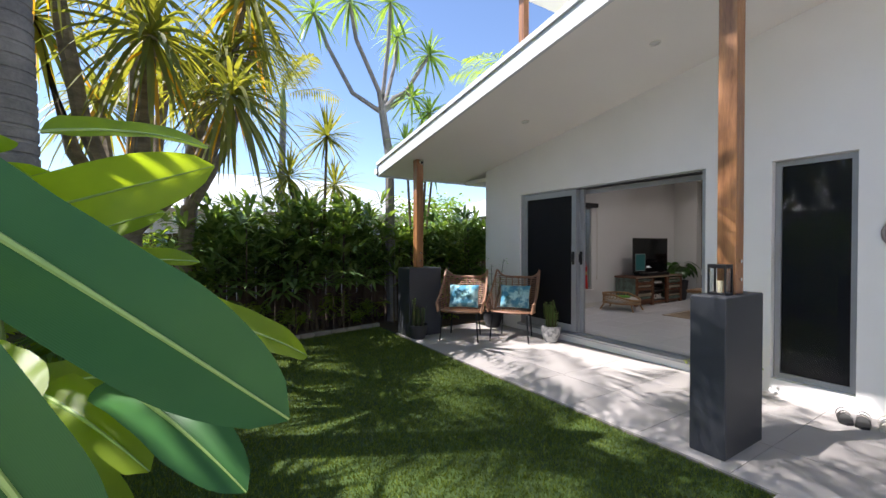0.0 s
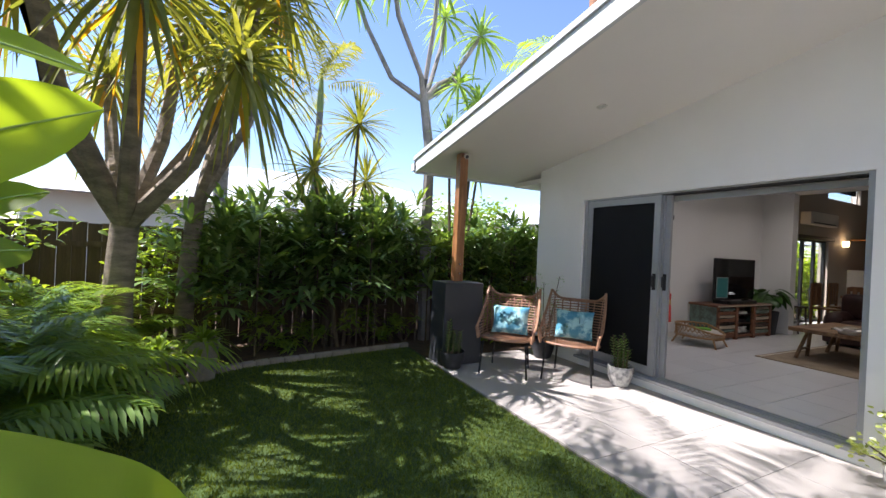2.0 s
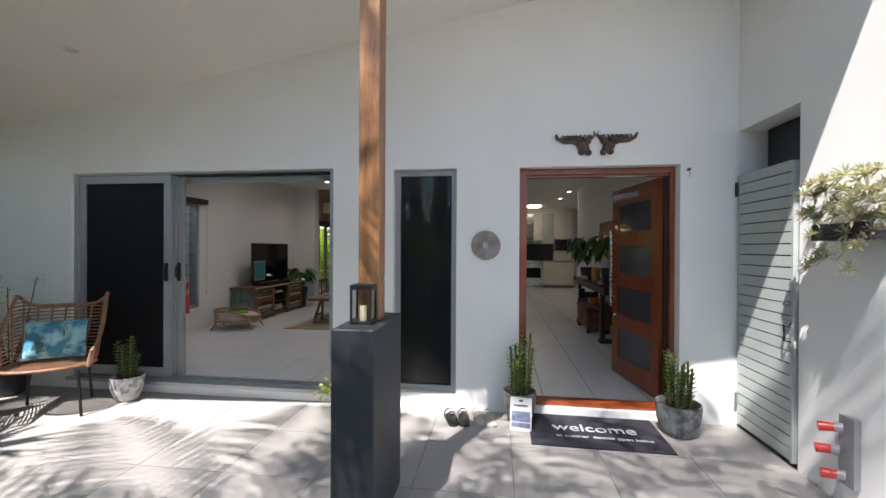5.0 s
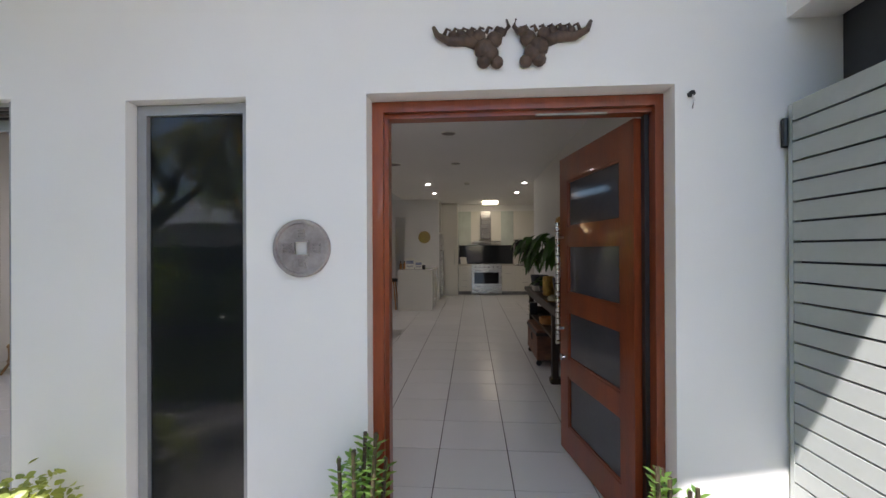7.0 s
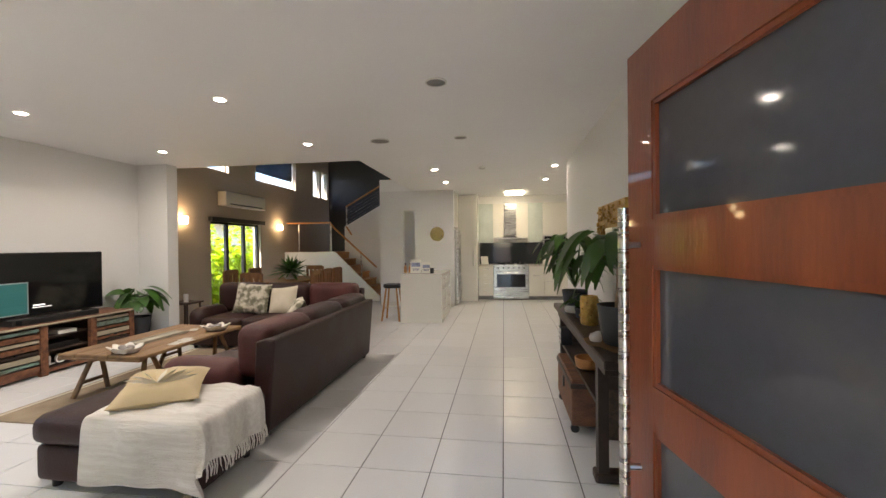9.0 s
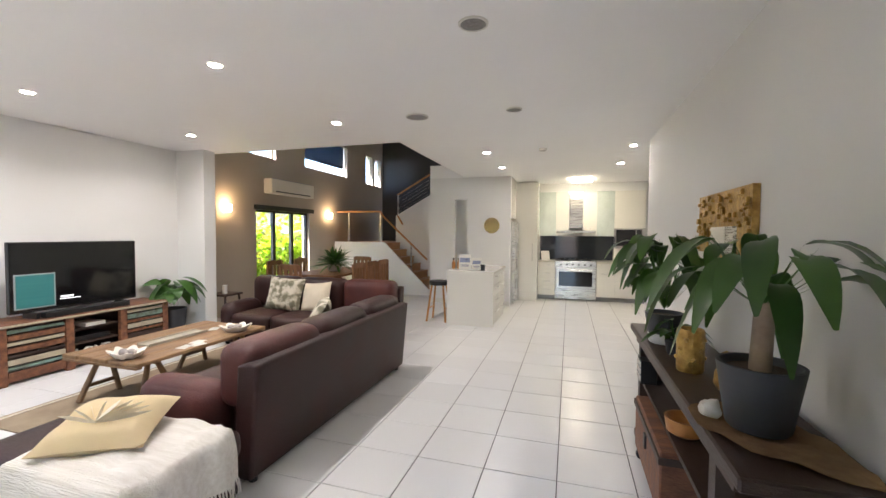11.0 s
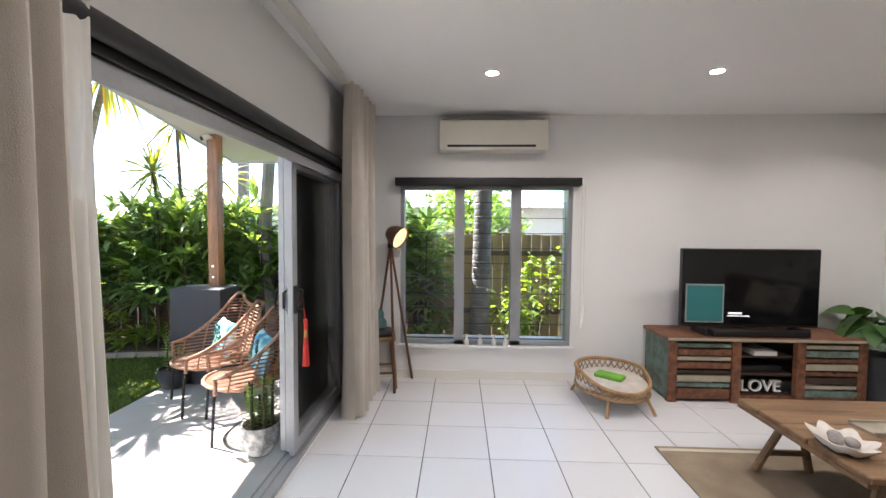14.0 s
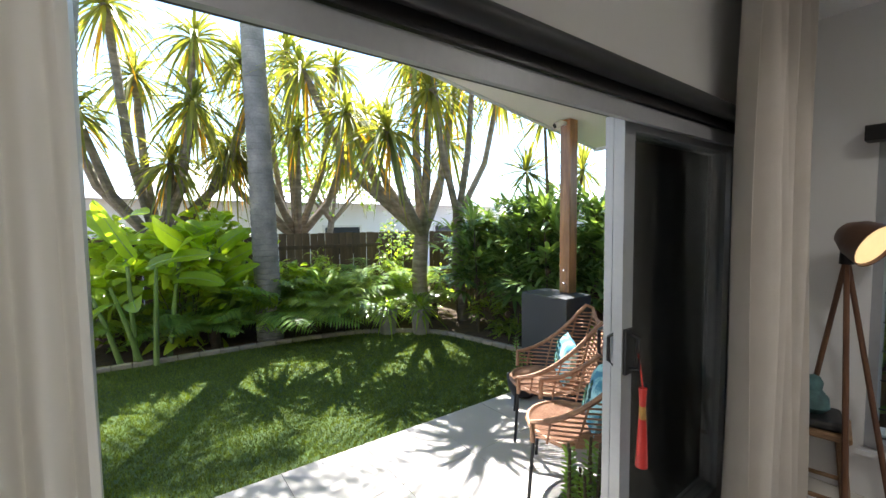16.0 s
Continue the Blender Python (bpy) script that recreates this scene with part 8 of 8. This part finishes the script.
for k in range(9):
    z = NR * RZ + (k + 1) * RZ
    bm = B(); span(bm, (LX + .0 + k * .26, 10.88, z - .035), (LX + (k + 1) * .26, 12.1, z)); part("tread", bm, HONEY, stair)
    bm = B(); span(bm, (LX + k * .26, 10.88, z - RZ), (LX + k * .26 + .02, 12.1, z - .036)); part("riser", bm, HONEY, stair)
def rail(p, q):
    bm = B(); tube(bm, [p, q], .024, 8); part("handrail", bm, HONEY, stair, "timber handrail", True)
rail((-3.80, 9.9, .86), (-4.95, 9.9, 1.90)); rail((-4.95, 9.9, 1.90), (-5.05, 9.9, 2.02)); rail((-5.05, 9.9, 2.05), (-6.30, 9.9, 2.05)); rail((-5.0, 10.84, 2.55), (-2.4, 10.84, 4.0)); rail((-4.75, 10.6, 1.75), (-5.0, 10.84, 2.0))
for x, z0, z1 in ((-4.22, .50, 1.24), (-5.05, 1.26, 2.03), (-5.95, 1.26, 2.03)):
    bm = B(); cyl(bm, (x, 9.9, z0), (x, 9.9, z1), .02, seg=10); part("post", bm, STEEL, stair, "steel rail post", True)
for x, z0 in ((-4.98, 1.98), (-3.7, 2.70)):
    bm = B(); cyl(bm, (x, 10.84, z0), (x, 10.84, z0 + .58), .02, seg=10); part("post", bm, STEEL, stair, "steel rail post", True)
for k in range(5):
    bm = B(); tube(bm, [(-4.98, 10.84, 2.07 + k * .09), (-2.4, 10.84, 3.51 + k * .09)], .003, 4); part("wire", bm, STEEL, stair)

# dining windows
win = thing("window_3", pose(0, 0, 0), "dark-framed dining window looking onto greenery", "window", kind="structure")
bm = B()
for a, b in ((DWY0, DWY0 + .05), (7.81, 7.89), (8.39, 8.47), (DWY1 - .05, DWY1)):
    span(bm, (VX - .12, a, 0), (VX - .06, b, DWZ))
span(bm, (VX - .12, DWY0, DWZ - .05), (VX - .06, DWY1, DWZ)); span(bm, (VX - .12, DWY0, 0), (VX - .06, DWY1, .05))
part("window_frame", bm, BLACK, win)
bm = B(); span(bm, (VX - .095, DWY0 + .05, .05), (VX - .088, DWY1 - .05, DWZ - .05)); g = part("pane", bm, GLASS, win, "clear glass"); g.visible_shadow = False
bm = B(); span(bm, (VX + .002, DWY0 - .06, DWZ - .01), (VX + .09, DWY1 + .06, DWZ + .08)); part("blind_cassette", bm, BLACK, win, "black roller blind cassette")
for i, (a, b) in enumerate(hi):
    z0, z1 = (3.0 if i < 2 else 2.96), 3.8
    w = thing("window_%d" % (4 + i), pose(0, 0, 0), "high clerestory window with a white frame", "window", kind="structure")
    bm = B()
    for u, v in ((a, a + .04), (b - .04, b)):
        span(bm, (VX - .14, u, z0), (VX - .08, v, z1))
    span(bm, (VX - .14, a + .04, z0), (VX - .08, b - .04, z0 + .04)); part("window_frame", bm, WHITE2, w)
    bm = B(); span(bm, (VX - .115, a + .04, z0 + .04), (VX - .108, b - .04, z1)); g = part("pane", bm, GLASS, w, "clear glass"); g.visible_shadow = False
    if i == 1:
        bm = B(); span(bm, (VX - .075, a + .04, z0 + .22), (VX - .065, b - .1, z1)); part("blind", bm, DARKGLASS, w, "half-drawn dark blind")
for y in (6.52, 9.75):
    t = thing("wall_sconce", pose(VX, y, 1.86), "frosted wall light glowing warm", "wall light", "dining wall lights")
    bm = B(); span(bm, (0, -.06, -.02), (.012, .06, .12)); part("back_plate", bm, STEEL, t)
    bm = B(); cyl(bm, (.06, 0, 0), (.06, 0, .13), .055, .065, 18); part("shade", bm, SCONCE, t, "glowing frosted shade", True)

# dining table, chairs, plant
dt = thing("dining_table", pose(-4.641, 7.784, 0), "solid timber dining table", "table")
for k in range(5):
    bm = B(); box(bm, (-.40 + k * .20, 0, .74), (.197, 1.75, .04)); part("tabletop_board", bm, CHAIRWOOD, dt)
for x in (-.42, .42):
    for y in (-.78, .78):
        bm = B(); box(bm, (x, y, .36), (.09, .09, .72)); part("leg", bm, CHAIRWOOD, dt)
dc = thing("dining_chair", pose(-4.681, 6.659, 0), "timber dining chair with a slatted high back", "chair", "chairs round the dining table")
bm = B(); box(bm, (0, 0, .44), (.44, .44, .035)); bevel(bm, .008, 1); part("seat", bm, CHAIRWOOD, dc)
for x in (-.19, .19):
    bm = B(); box(bm, (x, .19, .22), (.042, .042, .42)); part("leg", bm, CHAIRWOOD, dc)
    bm = B(); box(bm, (x, -.20, .48), (.042, .042, .96)); part("back_post", bm, CHAIRWOOD, dc)
bm = B(); box(bm, (0, -.20, .93), (.34, .032, .09)); part("top_rail", bm, CHAIRWOOD, dc)
bm = B(); box(bm, (0, -.20, .52), (.34, .028, .05)); part("lower_rail", bm, CHAIRWOOD, dc)
for x in (-.10, 0, .10):
    bm = B(); box(bm, (x, -.20, .715), (.065, .02, .34)); part("back_slat", bm, CHAIRWOOD, dc)
for x, y, r in ((-5.45, 7.25, -90), (-5.45, 8.05, -90), (-4.05, 7.25, 90), (-4.05, 7.75, 90), (-4.05, 8.25, 90), (-4.75, 8.85, 180)):
    copy_thing(dc, pose(x, y, 0, 0, 0, r))
t = thing("table_plant", pose(-4.643, 7.734, .76), "wide bowl of dark grey-green foliage on the dining table", "plant")
bm = B(); lathe(bm, [(.09, 0), (.14, .05), (.15, .13), (.14, .13), (.13, .06), (.004, .05)], 20); part("bowl", bm, POTW, t, "", True)
lv = Leaves(); lv.head((0, 0, .12), 110, .52, .07, random.Random(9), 5, 85, .3, 4); lv.part("leaves", MAGNOLIA, t)
t = thing("side_table", pose(-5.503, 5.914, 0), "small dark side table beside the pier", "side table")
bm = B(); box(bm, (0, 0, .52), (.36, .36, .03)); part("tabletop", bm, DARKWOOD, t)
for x in (-.14, .14):
    for y in (-.14, .14):
        bm = B(); cyl(bm, (x * 1.15, y * 1.15, 0), (x, y, .505), .016, seg=8); part("leg", bm, DARKWOOD, t, "", True)
bm = B(); cyl(bm, (0, 0, 0), (0, 0, .13), .035, seg=16); solid("candle", bm, POTW, pose(-5.455, 5.863, .536), "white pillar candle on the side table", "candle", smooth=True)

# ---- loose pieces of floors ----
bm = B(); box(bm, (0, 0, -.004), (TS - .006, TS - .006, .008)); bevel(bm, .0012, 1)
tile_mesh = mesh_of("tile", bm, TILE)


def clip_tile(x0, x1, y0, y1):
    b = B()
    box(b, (0, 0, -.004), (x1 - x0 - .006, y1 - y0 - .006, .008))
    return mesh_of("tile", b, TILE)


near = 0
rest = B()
x = TX - 13 * TS
ix0, iy0 = int((-6.2 - TX) / TS) - 1, int((.12 - TY) / TS) - 1
for i in range(ix0, 7):
    for j in range(iy0, 20):
        x0, x1, y0, y1 = TX + i * TS, TX + (i + 1) * TS, TY + j * TS, TY + (j + 1) * TS
        cx0, cx1, cy0, cy1 = max(x0, -6.09), min(x1, 2.4), max(y0, .2), min(y1, 12.9)
        if cx1 - cx0 < .03 or cy1 - cy0 < .03 or (x0 > .70 and y0 < 6.4):
            continue
        full = cx1 - cx0 > TS - .01 and cy1 - cy0 > TS - .01
        if cy0 < 8.0 and near < 295 and (cx1 < .95 or cy0 > 6.4):
            child("tile", tile_mesh if full else clip_tile(cx0, cx1, cy0, cy1), floor, pose((cx0 + cx1) / 2, (cy0 + cy1) / 2, 0.0))
            near += 1
        else:
            box(rest, ((cx0 + cx1) / 2, (cy0 + cy1) / 2, -.004), (cx1 - cx0 - .006, cy1 - cy0 - .006, .008))
ob = part("tiles", rest, TILE, floor)
ob["kind"] = "stuff"

PS = .60
full_paver = None
for i in range(-15, 8):
    for j in range(-12, 0):
        x0, x1, y0, y1 = .12 + i * PS, .12 + (i + 1) * PS, (j + 0) * PS, (j + 1) * PS
        regions = ((-6.2, .72, -1.80, 0.0), (-1.45, .72, -9.0, -1.80))
        for rx0, rx1, ry0, ry1 in regions:
            cx0, cx1, cy0, cy1 = max(x0, rx0), min(x1, rx1), max(y0, ry0), min(y1, ry1)
            if cx1 - cx0 < .03 or cy1 - cy0 < .03:
                continue
            b = B(); box(b, (0, 0, -.006), (cx1 - cx0 - .004, cy1 - cy0 - .004, .0125))
            child("paver", mesh_of("paver", b, PAVER), patio, pose((cx0 + cx1) / 2, (cy0 + cy1) / 2, PZ))
